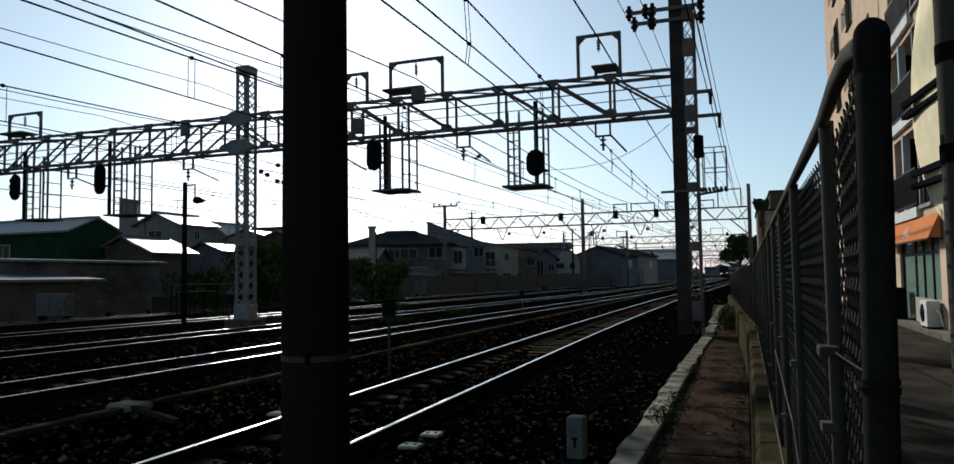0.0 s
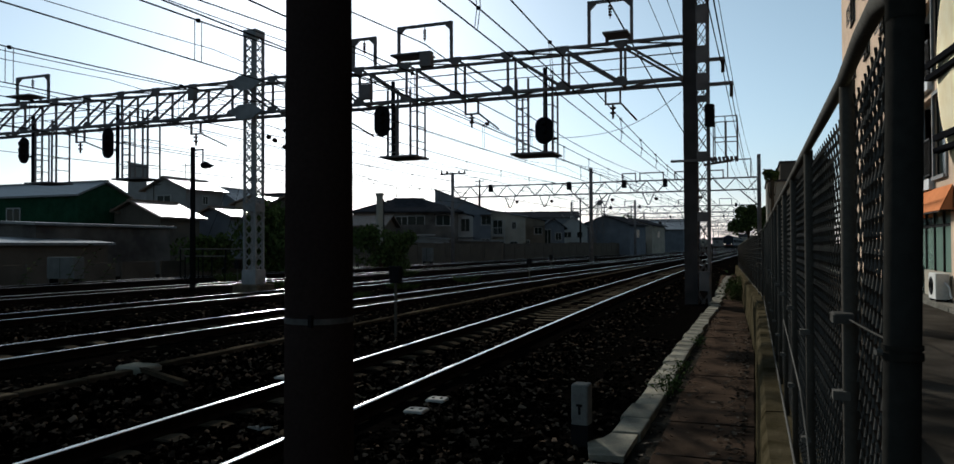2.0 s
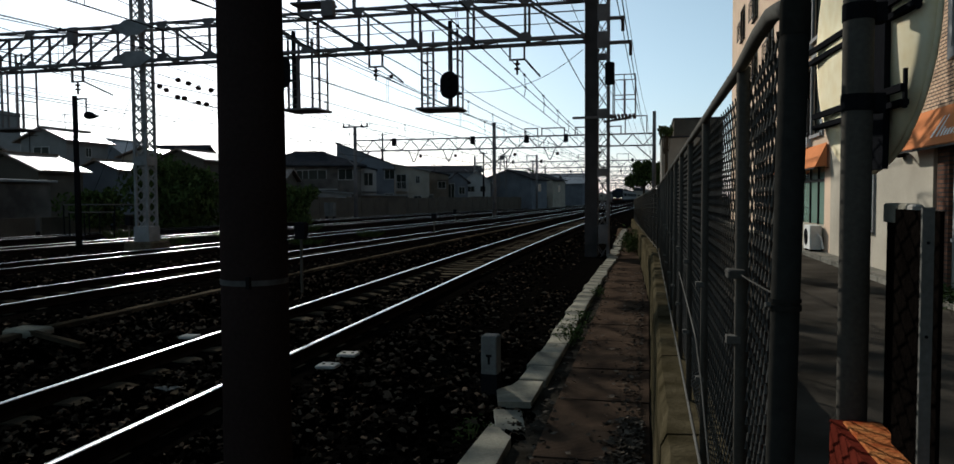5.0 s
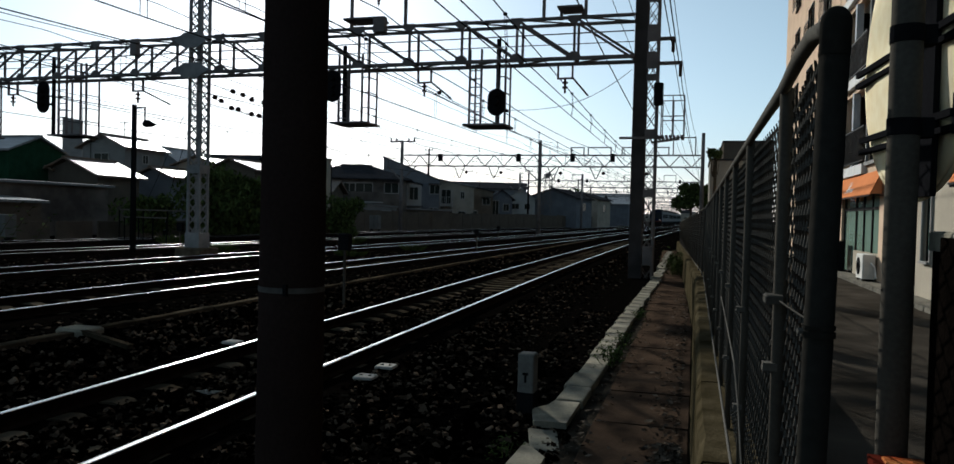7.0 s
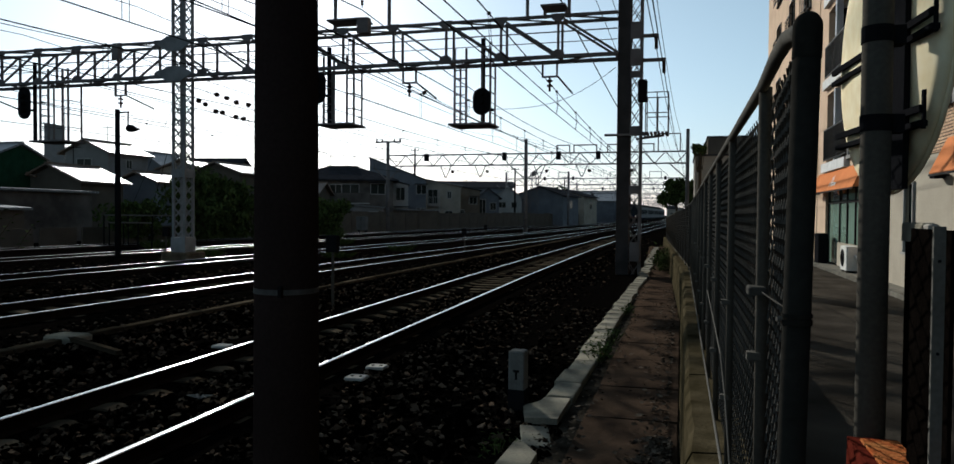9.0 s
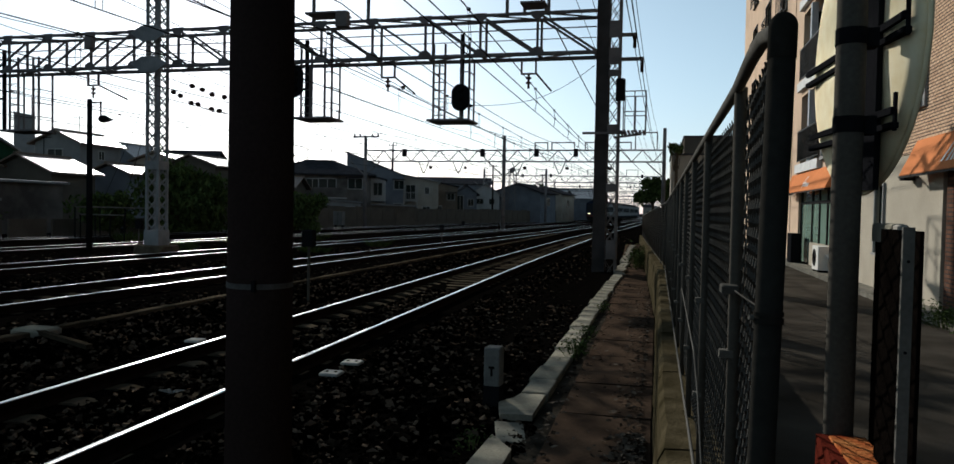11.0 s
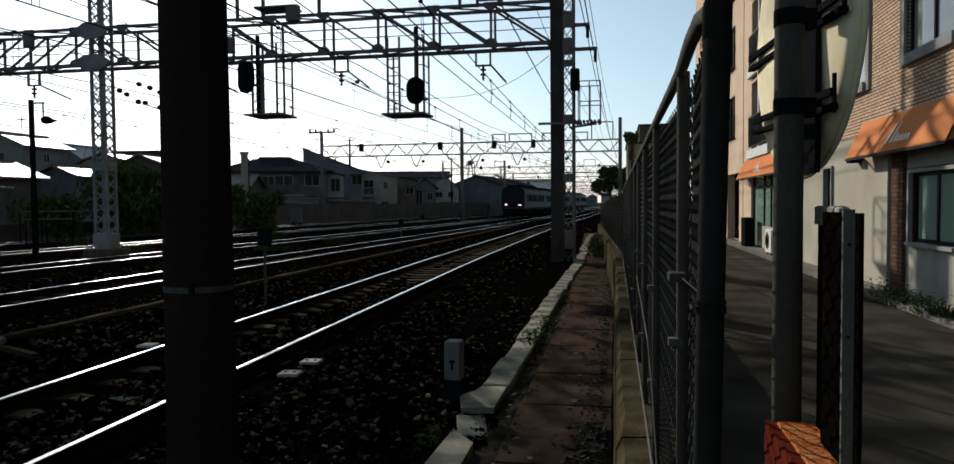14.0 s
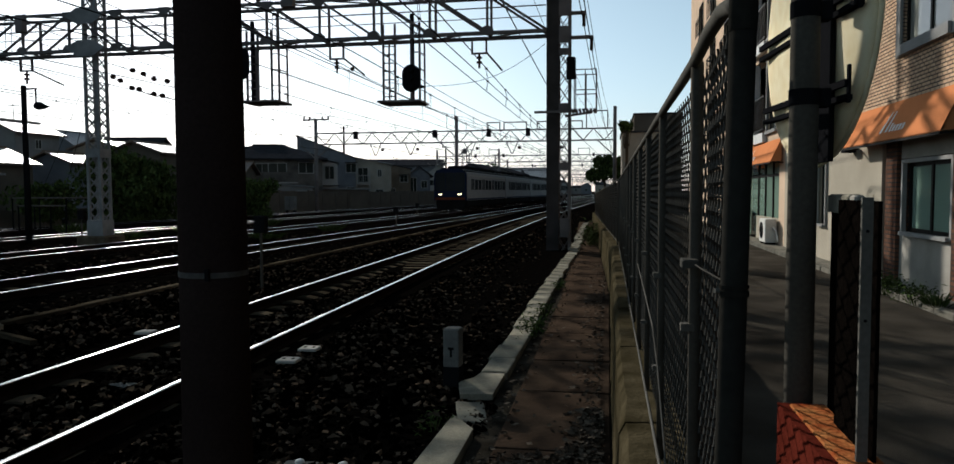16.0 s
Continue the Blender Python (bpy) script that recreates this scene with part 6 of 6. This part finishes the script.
# row along the tracks
house("house", "two-storey grey-brown house with a dark hipped tile roof", *bx(-26.08, 86), 11.4, 9.0, 5.75, 7.3, M_wall_f, M_roof_a, "hip", 24, [("s", -2.8, 4.0, 1.5, 1.05), ("s", -0.6, 4.0, 1.2, 1.05), ("s", 1.0, 4.0, 1.8, 1.1), ("s", 4.0, 4.1, 1.5, 1.1), ("s", -0.3, 0.9, 1.6, 1.9), ("s", 2.4, 0.9, 0.9, 1.3), ("s", 4.2, 0.9, 0.9, 1.2), ("s", -3.6, 1.0, 1.6, 1.4)], 0.6, balcony=(0.9, 3.1, 4.4, True), hoods=((4.0, 5.3, 2.0), (-2.8, 5.2, 2.0), (2.4, 2.45, 4.0)))
house("house", "grey lean-to annex with a tin roof against the hipped house", *bx(-24.6, 80.5), 4.6, 3.0, 2.4, 2.4, M_wall_a, M_roof_c, flat=(2.9, 2.5), over=0.2, turn=24, wins=[("s", -0.9, 0.8, 1.2, 1.1), ("s", 1.2, 0.3, 0.8, 1.8)])
house("house", "small annex with a sunlit brown tiled roof", *bx(-29.4, 76.8), 5.08, 5.08, 3.92, 4.94, M_wall_d, M_roof_b, "x", 12)
house("house", "tall blue-grey house with one long sloping roof", *bx(-21.84, 98), 7.2, 8.0, 6.0, 6.0, M_wall_c, M_roof_a, flat=(9.0, 6.2), over=0.12, turn=22, wins=[("s", 3.0, 4.5, 1.2, 1.1), ("s", 2.9, 1.4, 1.0, 1.2), ("s", -2.4, 6.3, 0.7, 0.6)], hoods=((3.0, 5.7, 1.6),))
house("house", "narrow white house front with a tall window and tin roof", *bx(-21.75, 86.5), 2.1, 4.0, 5.1, 5.1, M_wall_e, M_roof_a, flat=(5.75, 5.2), over=0.15, turn=22, wins=[("s", 0.15, 3.5, 0.95, 1.4)], hoods=((0.1, 2.7, 2.3),))
house("carport", "low dark carport roof beside the white house front", *bx(-20.6, 84), 5.2, 3.0, 2.2, 2.2, M_wall_d, M_roof_c, flat=(2.35, 2.25), over=0.25, turn=22, category="carport")
house("house", "cream two-storey house with a railed balcony and grey roof", *bx(-18.33, 99.5), 4.5, 7.0, 5.35, 5.35, M_wall_b, M_roof_c, flat=(6.4, 5.5), over=0.3, turn=20, wins=[("s", 0.75, 4.0, 0.45, 0.85), ("s", -1.4, 3.3, 1.2, 1.8), ("s", -1.3, 0.6, 1.4, 1.7), ("s", 0.7, 1.4, 0.9, 0.9)], balcony=(-1.35, 3.1, 1.7, False))
house("house", "tan two-storey house with dark window and dark roof", *bx(-16.36, 107), 3.2, 7.0, 5.0, 5.0, M_wall_g, M_roof_a, flat=(5.9, 5.2), over=0.25, turn=18, wins=[("s", 0.65, 3.4, 1.0, 0.9), ("s", -0.9, 1.6, 0.5, 0.9), ("s", 0.6, 0.8, 0.9, 1.2)], hoods=((0.65, 4.4, 1.3),))
house("house", "dark blue-grey house with tall shuttered windows", *bx(-14.84, 113), 3.2, 7.0, 4.5, 5.7, M_wall_c, M_roof_a, "y", 18, [("s", -0.9, 1.7, 0.9, 2.4), ("s", 0.7, 2.6, 0.8, 1.0), ("s", 0.7, 0.7, 0.8, 1.1)])
house("house", "pale two-storey house with a grey gable roof", *bx(-13.3, 119), 4.4, 7.0, 4.6, 6.2, M_wall_e, M_roof_c, "y", 16, [("s", -0.9, 3.0, 1.1, 0.8), ("s", 1.0, 3.0, 0.8, 0.8), ("s", 0.0, 0.8, 1.6, 1.4)])
house("house", "low brown house with a lean-to roof", *bx(-11.9, 125), 4.6, 7.0, 3.6, 3.6, M_wall_g, M_roof_a, flat=(4.6, 3.8), over=0.3, turn=14, wins=[("s", -0.8, 1.6, 1.2, 1.0), ("s", 1.2, 1.6, 0.8, 1.0)])
house("warehouse", "long grey warehouse with a broad low roof behind the houses", *bx(-16.66, 147), 19.0, 13.0, 7.0, 8.3, M_wall_c, M_roof_a, "x", 14, category="warehouse")
house("house", "grey house far along the tracks", -21.5, 121, 8, 9, 5.0, 6.4, M_wall_c, M_roof_a, "y", -8, [("e", 0, 3, 1.5, 1.2)])
house("house", "cream house far along the tracks", -20.0, 136, 8, 9, 5.2, 6.4, M_wall_b, M_roof_a, "y", -8, [("e", 0, 3, 1.5, 1.2)])
house("house", "low grey house far along the tracks", -24.0, 152, 12, 10, 4.8, 6.5, M_wall_a, M_roof_c, "x", -8)
house("house", "low grey house far along the tracks", -21.0, 178, 14, 14, 5.2, 7.5, M_wall_c, M_roof_c, "x", -6)
house("apartment_block", "dark flat-roofed block far down the line", -24.5, 245, 16, 20, 9.3, 9.3, M_wall_c, M_roof_a, flat=(9.5, 9.5), wins=[("s", -4, 5, 2, 1.5), ("s", 0, 5, 2, 1.5), ("s", 4, 5, 2, 1.5)], category="building")
house("apartment_block", "dark flat-roofed block far down the line", -44, 300, 30, 20, 10, 10, M_wall_c, M_roof_a, flat=(10.2, 10.2), category="building")
house("house", "dark flat-roofed house behind the fence", 4.8, 82, 4.6, 14, 9.4, 9.4, M_wall_d, M_roof_a, flat=(9.6, 9.6), over=0.1)
house("house", "pale low house behind the fence", 2.6, 66, 3.0, 8, 6.6, 6.6, M_wall_b, M_roof_a, flat=(6.8, 6.8), over=0.1)


far_rng = random.Random(17)
for i in range(16):
    fx = -46 + 7.5 * i + 3 * far_rng.random()
    fy = 470 + 60 * far_rng.random()
    fe = 3.6 + 2.6 * far_rng.random()
    house("house", "small hazy grey house in the far town", fx, fy, 6.5, 8, fe, fe + 1.6, (M_wall_a, M_wall_c, M_wall_b)[i % 3], M_roof_a, "x" if i % 2 else "y", 0, [("s", 0, 2.2, 1.6, 1.2)])


def chimney():
    p = thing("chimney", "slim grey chimney pipe beside a house", "chimney", m=pose(*bx(-28.3, 62), -0.3))
    part("pipe", Shape().tube([(0, 0, 0), (0, 0, 6.1)], 0.28, 12), M_wall_b, p)
    part("cap", Shape().tube([(0, 0, 6.1), (0, 0, 6.3)], 0.36, 12), M_wall_b, p)


chimney()


def water_tank():
    p = thing("water_tank", "ball-shaped water tank on a thin lattice stand above the roofs", "water tank", m=pose(-22.9, 115.9, 0))
    part("tank", Shape().ball((0, 0, 8.2), 0.45, 0.45, 0.45, 16, 10), M_wall_a, p, smooth=True)
    for sx_ in (-1, 1):
        for sy_ in (-1, 1):
            part("leg", Shape().bar((sx_ * 1.0, sy_ * 1.0, -0.3), (sx_ * 0.28, sy_ * 0.28, 7.9), 0.08), M_gantry, p)
    part("bracing", Shape().bar((-0.8, -0.8, 3), (0.7, -0.7, 5), 0.08).bar((0.8, -0.8, 3), (-0.7, -0.7, 5), 0.08), M_gantry, p)


water_tank()


def aerial(x, y, z, s_=1.0):
    p = thing("roof_aerial", "thin television aerial on a roof mast", "aerial", m=pose(x, y, z), group="roof aerials")
    part("mast", Shape().tube([(0, 0, 0), (0, 0, 1.8 * s_)], 0.03, 6), M_cable, p)
    s = Shape().bar((-0.6 * s_, 0, 1.6 * s_), (0.6 * s_, 0, 1.6 * s_), 0.03)
    for i in range(6):
        s.bar(((-0.5 + 0.2 * i) * s_, -0.3, 1.6 * s_), ((-0.5 + 0.2 * i) * s_, 0.3, 1.6 * s_), 0.02)
    part("boom", s, M_cable, p)


for x, y, z in ((*bx(-27.0, 86.3), 6.6), (*bx(-25.2, 86.3), 6.6), (*bx(-18.5, 100), 5.4), (*bx(-16.5, 108), 5.0), (*bx(-20.6, 98), 6.1), (*bx(-42.5, 74), 7.6), (*bx(-44.6, 61), 4.7)):
    aerial(x, y, z)


# boundary wall before the houses
def boundary_wall():
    w = thing("boundary_wall", "low dark concrete wall between the tracks and the houses", kind="structure", category="wall")
    panel = Shape().box(-1.13, 1.13, -0.06, 0.06, -0.4, 1.85).box(-1.15, -1.01, -0.1, 0.1, -0.4, 1.92).mesh("wall_panel", M_wall_d)
    for a, b, n in ((Vector((-32.0, 64, 0)), Vector((-22.2, 101, 0)), 17), (Vector((-22.2, 101, 0)), Vector((-16.0, 142, 0)), 18)):
        ang = math.degrees(math.atan2((b - a).y, (b - a).x))
        for i in range(n):
            p = a.lerp(b, (i + 0.5) / n)
            part("wall_panel", panel, None, w, m=pose(p.x, p.y, -0.12 * random.random(), 0, 0, ang))
    p0, p1 = Vector((-33, 14, 0)), Vector((-32.0, 64, 0))
    for i in range(18):
        p = p0.lerp(p1, (i + 0.5) / 18)
        part("wall_panel", Shape().box(-0.06, 0.06, -1.2, 1.2, -0.6, 0.75), M_wall_d, w, m=pose(p.x, p.y, 0))


boundary_wall()


def low_rails():
    """Two pale pipe rails on short posts at the yard's far edge."""
    f = thing("low_rail_fence", "low fence of pale sunlit pipe rails at the yard's edge", "fence")
    for p, q in (((-27.12, 29.36, 1.48), (-24.65, 31.46, 1.46)), ((-25.60, 28.04, 1.14), (-24.23, 29.23, 1.12))):
        part("rail", Shape().tube([p, q], 0.035, 8), M_galv, f)
        for k in (0.0, 0.33, 0.67, 1.0):
            u = Vector(p).lerp(Vector(q), k)
            part("post", Shape().tube([(u.x, u.y, -0.45), (u.x, u.y, u.z)], 0.03, 8), M_black, f)


low_rails()


def stalk(x, y, h, lean, label):
    """A tall leaning weed stalk with paired leaves."""
    t = thing("tall_weed", label, "weed", m=pose(x, y, -0.4), group="tall weeds")
    part("stem", Shape().tube([(0, 0, 0), (lean * 0.5, 0, h * 0.55), (lean, 0, h)], 0.02, 5, r1=0.008), M_bark, t)
    leaf = Shape().raw([(-0.17, 0, 0), (0, -0.07, 0.03), (0.17, 0, 0.0), (0, 0.07, 0.03)], [(0, 1, 2, 3)]).mesh("leaf", M_leaf)
    for i in range(10):
        k = 0.2 + 0.8 * i / 9
        part("leaf", leaf, None, t, m=pose(lean * k + (0.14 if i % 2 else -0.14), 0, h * k, 12, 10 if i % 2 else -10, 20 * i))


stalk(*bx(-50.3, 37), 2.1, 1.6, "tall leaning weed stalk at the yard's edge")
stalk(*bx(-49.6, 37), 1.9, 1.5, "tall leaning weed stalk at the yard's edge")
stalk(*bx(-48.2, 37.5), 1.6, 1.3, "tall leaning weed stalk at the yard's edge")
stalk(*bx(-53.0, 37), 1.5, 1.4, "tall leaning weed stalk at the yard's edge")


# ---- trees and hedges ----
def tree(x, y, h, spread, seed, label, leaf=0.16, n=2600, trunk=0.35, squash=0.8):
    rng = random.Random(seed)
    t = thing("tree", label, "tree", m=pose(x, y, -0.3), group="trees")
    s = Shape()
    s.tube([(0, 0, 0), (0.05, 0.03, h * trunk), (0.0, 0.1, h * 0.7)], 0.16, 8, r1=0.05)
    clumps = []
    for i in range(16):
        a = 6.283 * rng.random()
        d = spread * (0.25 + 0.7 * rng.random())
        z = h * (trunk + (1 - trunk) * (0.15 + 0.75 * rng.random()))
        k = 1.0 - 0.5 * abs((z / h - 0.62) / 0.4)
        c = Vector((d * k * math.cos(a), d * k * math.sin(a), z))
        clumps.append((c, spread * (0.25 + 0.22 * rng.random())))
        s.tube([(0, 0.05, h * trunk * 0.9), c * 0.55 + Vector((0, 0, h * 0.2)), c], 0.05, 5, r1=0.012)
    part("trunk", s, M_bark, t)
    crown = Shape()
    for i in range(n):
        c, r = clumps[i % len(clumps)]
        v = Vector((rng.gauss(0, 1), rng.gauss(0, 1), rng.gauss(0, 1))).normalized() * (r * (0.4 + 0.75 * rng.random() ** 0.6))
        v.z *= squash
        p = c + v
        e = Euler((6.28 * rng.random(), 6.28 * rng.random(), 6.28 * rng.random())).to_matrix()
        k = leaf * (0.6 + 0.8 * rng.random())
        crown.raw([p + e @ Vector(q) for q in ((-k, 0, 0), (0, -0.45 * k, 0.1 * k), (k, 0, 0), (0, 0.45 * k, 0.1 * k))], [(0, 1, 2, 3)])
    part("crown", crown, M_leaf, t)


tree(*bx(-36.4, 50), 4.0, 3.2, 21, "dense dark green tree at the yard's edge", 0.2, 4200, 0.1)
tree(*bx(-34.6, 53), 3.6, 2.8, 22, "dense dark green tree at the yard's edge", 0.2, 3600, 0.1)
tree(*bx(-40.6, 46), 2.7, 1.8, 23, "round green shrub at the yard's edge", 0.14, 2600, 0.08)
tree(*bx(-28.2, 56), 3.2, 2.2, 24, "green shrub before the tiled annex", 0.16, 2800, 0.08)
tree(*bx(-27.0, 59), 3.0, 1.8, 25, "green shrub before the tiled annex", 0.16, 2200, 0.08)
tree(-0.4, 74, 5.3, 1.9, 26, "green tree with spreading crown behind the fence", 0.2, 2400, 0.6)
tree(1.6, 70, 5.0, 1.7, 27, "green tree with spreading crown behind the fence", 0.2, 2200, 0.6)
tree(1.4, 60, 7.6, 0.8, 28, "small roof plant on the pale house behind the fence", 0.15, 500, 0.9)
tree(*bx(-9.6, 150), 7.0, 4.0, 29, "dark round tree far along the tracks", 0.35, 2400, 0.2)
tree(*bx(-8.9, 165), 6.5, 4.0, 30, "dark round tree far along the tracks", 0.35, 2000, 0.2)


# ---- the train ----
def tube_box(s, y0, y1, w, z0, z1, k):
    """A car body: upright sides, rounded eaves and a domed roof."""
    prof = [(-w / 2, z0), (-w / 2, z1 - 0.55), (-w / 2 + 0.06, z1 - 0.3), (-w / 2 + 0.3, z1 - 0.08), (-w / 4, z1 + k), (w / 4, z1 + k), (w / 2 - 0.3, z1 - 0.08), (w / 2 - 0.06, z1 - 0.3), (w / 2, z1 - 0.55), (w / 2, z0)]
    return s.prism(prof, "y", y0, y1)


def rail_car(front):
    """A car whose origin lies at rail level under its middle; it faces -y."""
    L, W = 18.6, 2.88
    c = thing("train_car", "blue-fronted stainless commuter train car with lit headlights" if front else "stainless commuter train car with a row of windows", "train car", group="train cars")
    body = part("body", tube_box(Shape(), -L / 2 + (0.35 if front else 0), L / 2, W, 0.95, 3.6, 0.06), M_train_body, c)
    part("roof", tube_box(Shape(), -L / 2 + 0.25, L / 2 - 0.05, W - 0.3, 3.5, 3.66, 0.06), M_train_under, c)
    for sd in (-1, 1):
        # pale strip added to paint the light along the roof edge
        part("eave_strip", Shape().box(sd * (W / 2 - 0.03) - 0.03, sd * (W / 2 - 0.03) + 0.045, -L / 2 + 0.4, L / 2, 3.0, 3.12), M_trim, c, "pale strip painted as the lit roof edge")
    for y in (-6, -2, 2, 6):
        part("air_conditioner", Shape().bevel(-0.75, 0.75, y - 1.2, y + 1.2, 3.68, 3.95, 0.1), M_train_under, c)
    part("skirt", Shape().box(-W / 2 + 0.1, W / 2 - 0.1, -L / 2 + 0.5, L / 2 - 0.3, 0.45, 0.95), M_train_under, c)
    for sd in (-1, 1):
        part("stripe", Shape().box(sd * (W / 2) - 0.006, sd * (W / 2) + 0.006, -L / 2 + 0.4, L / 2, 0.98, 1.1), M_train_blue, c, "dark lower side band")
        for y in (-6.9, -2.3, 2.3, 6.9):
            d = part("door", Shape().box(sd * (W / 2) - 0.008, sd * (W / 2) + 0.012, y - 0.65, y + 0.65, 1.12, 2.95), M_train_body, c)
            for q in (-0.33, 0.33):
                part("door_pane", Shape().box(sd * (W / 2) - 0.004, sd * (W / 2) + 0.017, y + q - 0.24, y + q + 0.24, 1.85, 2.8), M_train_glass, d)
        for y in (-4.6, 0, 4.6, 8.4):
            for q in (-0.75, 0.75) if abs(y) < 8 else (0,):
                part("window", Shape().box(sd * (W / 2) - 0.006, sd * (W / 2) + 0.012, y + q - 0.62, y + q + 0.62, 1.85, 2.75), M_train_glass, c)
    for y in (-6.3, 6.3):
        b = part("bogie", Shape().box(-1.1, 1.1, y - 1.5, y + 1.5, 0.35, 0.6), M_train_under, c)
        for q in (-1.05, 1.05):
            part("wheelset", Shape().tube([(-0.8, y + q, 0.43), (-0.66, y + q, 0.43)], 0.43, 16).tube([(0.66, y + q, 0.43), (0.8, y + q, 0.43)], 0.43, 16).tube([(-0.7, y + q, 0.43), (0.7, y + q, 0.43)], 0.08, 8), M_train_under, b)
    if front:
        yf = -L / 2
        nose = tube_box(Shape(), yf + 0.02, yf + 0.36, W - 0.08, 0.95, 3.58, 0.05)
        f = part("front", nose, M_train_blue, c, "dark blue cab front")
        part("windscreen", Shape().bevel(-1.28, 1.28, yf - 0.01, yf + 0.03, 1.75, 3.3, 0.01), M_train_glass, f)
        part("pillar", Shape().box(-0.4, -0.36, yf - 0.015, yf + 0.02, 1.75, 3.3).box(0.36, 0.4, yf - 0.015, yf + 0.02, 1.75, 3.3), M_train_blue, f)
        part("front_band", Shape().box(-1.3, 1.3, yf - 0.006, yf + 0.03, 1.0, 1.2), M_train_red, f, "dull orange band low on the cab front")
        for x in (-0.86, 0.86):
            lamp = part("headlight_case", Shape().bevel(x - 0.24, x + 0.24, yf - 0.02, yf + 0.03, 1.34, 1.58, 0.01), M_train_under, f)
            for q in (-0.1, 0.1):
                part("headlight", Shape().tube([(x + q, yf - 0.05, 1.46), (x + q, yf - 0.02, 1.46)], 0.06, 12), M_headlight, lamp, "lit warm white headlight")
        part("coupler", Shape().tube([(0, yf - 0.35, 0.85), (0, yf + 0.1, 0.85)], 0.12, 10), M_train_under, c)
        part("cowcatcher", Shape().box(-1.2, 1.2, yf + 0.15, yf + 0.25, 0.2, 0.95), M_train_under, c)
    return c


CAR_STEP = 19.0
train = [rail_car(True), rail_car(False)]
for _ in range(3):
    train.append(copy_thing(train[1], pose(0, 0, 0)))

# where the train's nose is along the line, by time
NOSE = [(0, 250), (1.5, 234), (3.5, 213), (5, 197), (7.5, 168), (9, 152), (11.5, 124), (12.5, 109), (14, 88.5), (14.5, 81.2), (16, 60.4)]


def nose_y(t):
    for (a, p), (b, q) in zip(NOSE, NOSE[1:]):
        if t <= b:
            return p + (q - p) * (t - a) / (b - a)
    return NOSE[-1][1]


def motions():
    for k, car in enumerate(train):
        rows = []
        for i in range(17):
            # mean over a little time smooths the speed
            y = sum(nose_y(min(16, max(0, i + d))) + (2 * (i + d) * -1 + 2 * min(16, max(0, i + d))) * 7 for d in (-0.5, 0, 0.5)) / 3
            mid = y + 9.3 + CAR_STEP * k
            ya, yb = mid - 6.3, mid + 6.3
            xa, xb = line_x("three", ya), line_x("three", yb)
            rows.append((i, pose((xa + xb) / 2, mid, 0, 0, 0, math.degrees(-math.atan2(xb - xa, yb - ya)))))
        walk(car, rows)


motions()
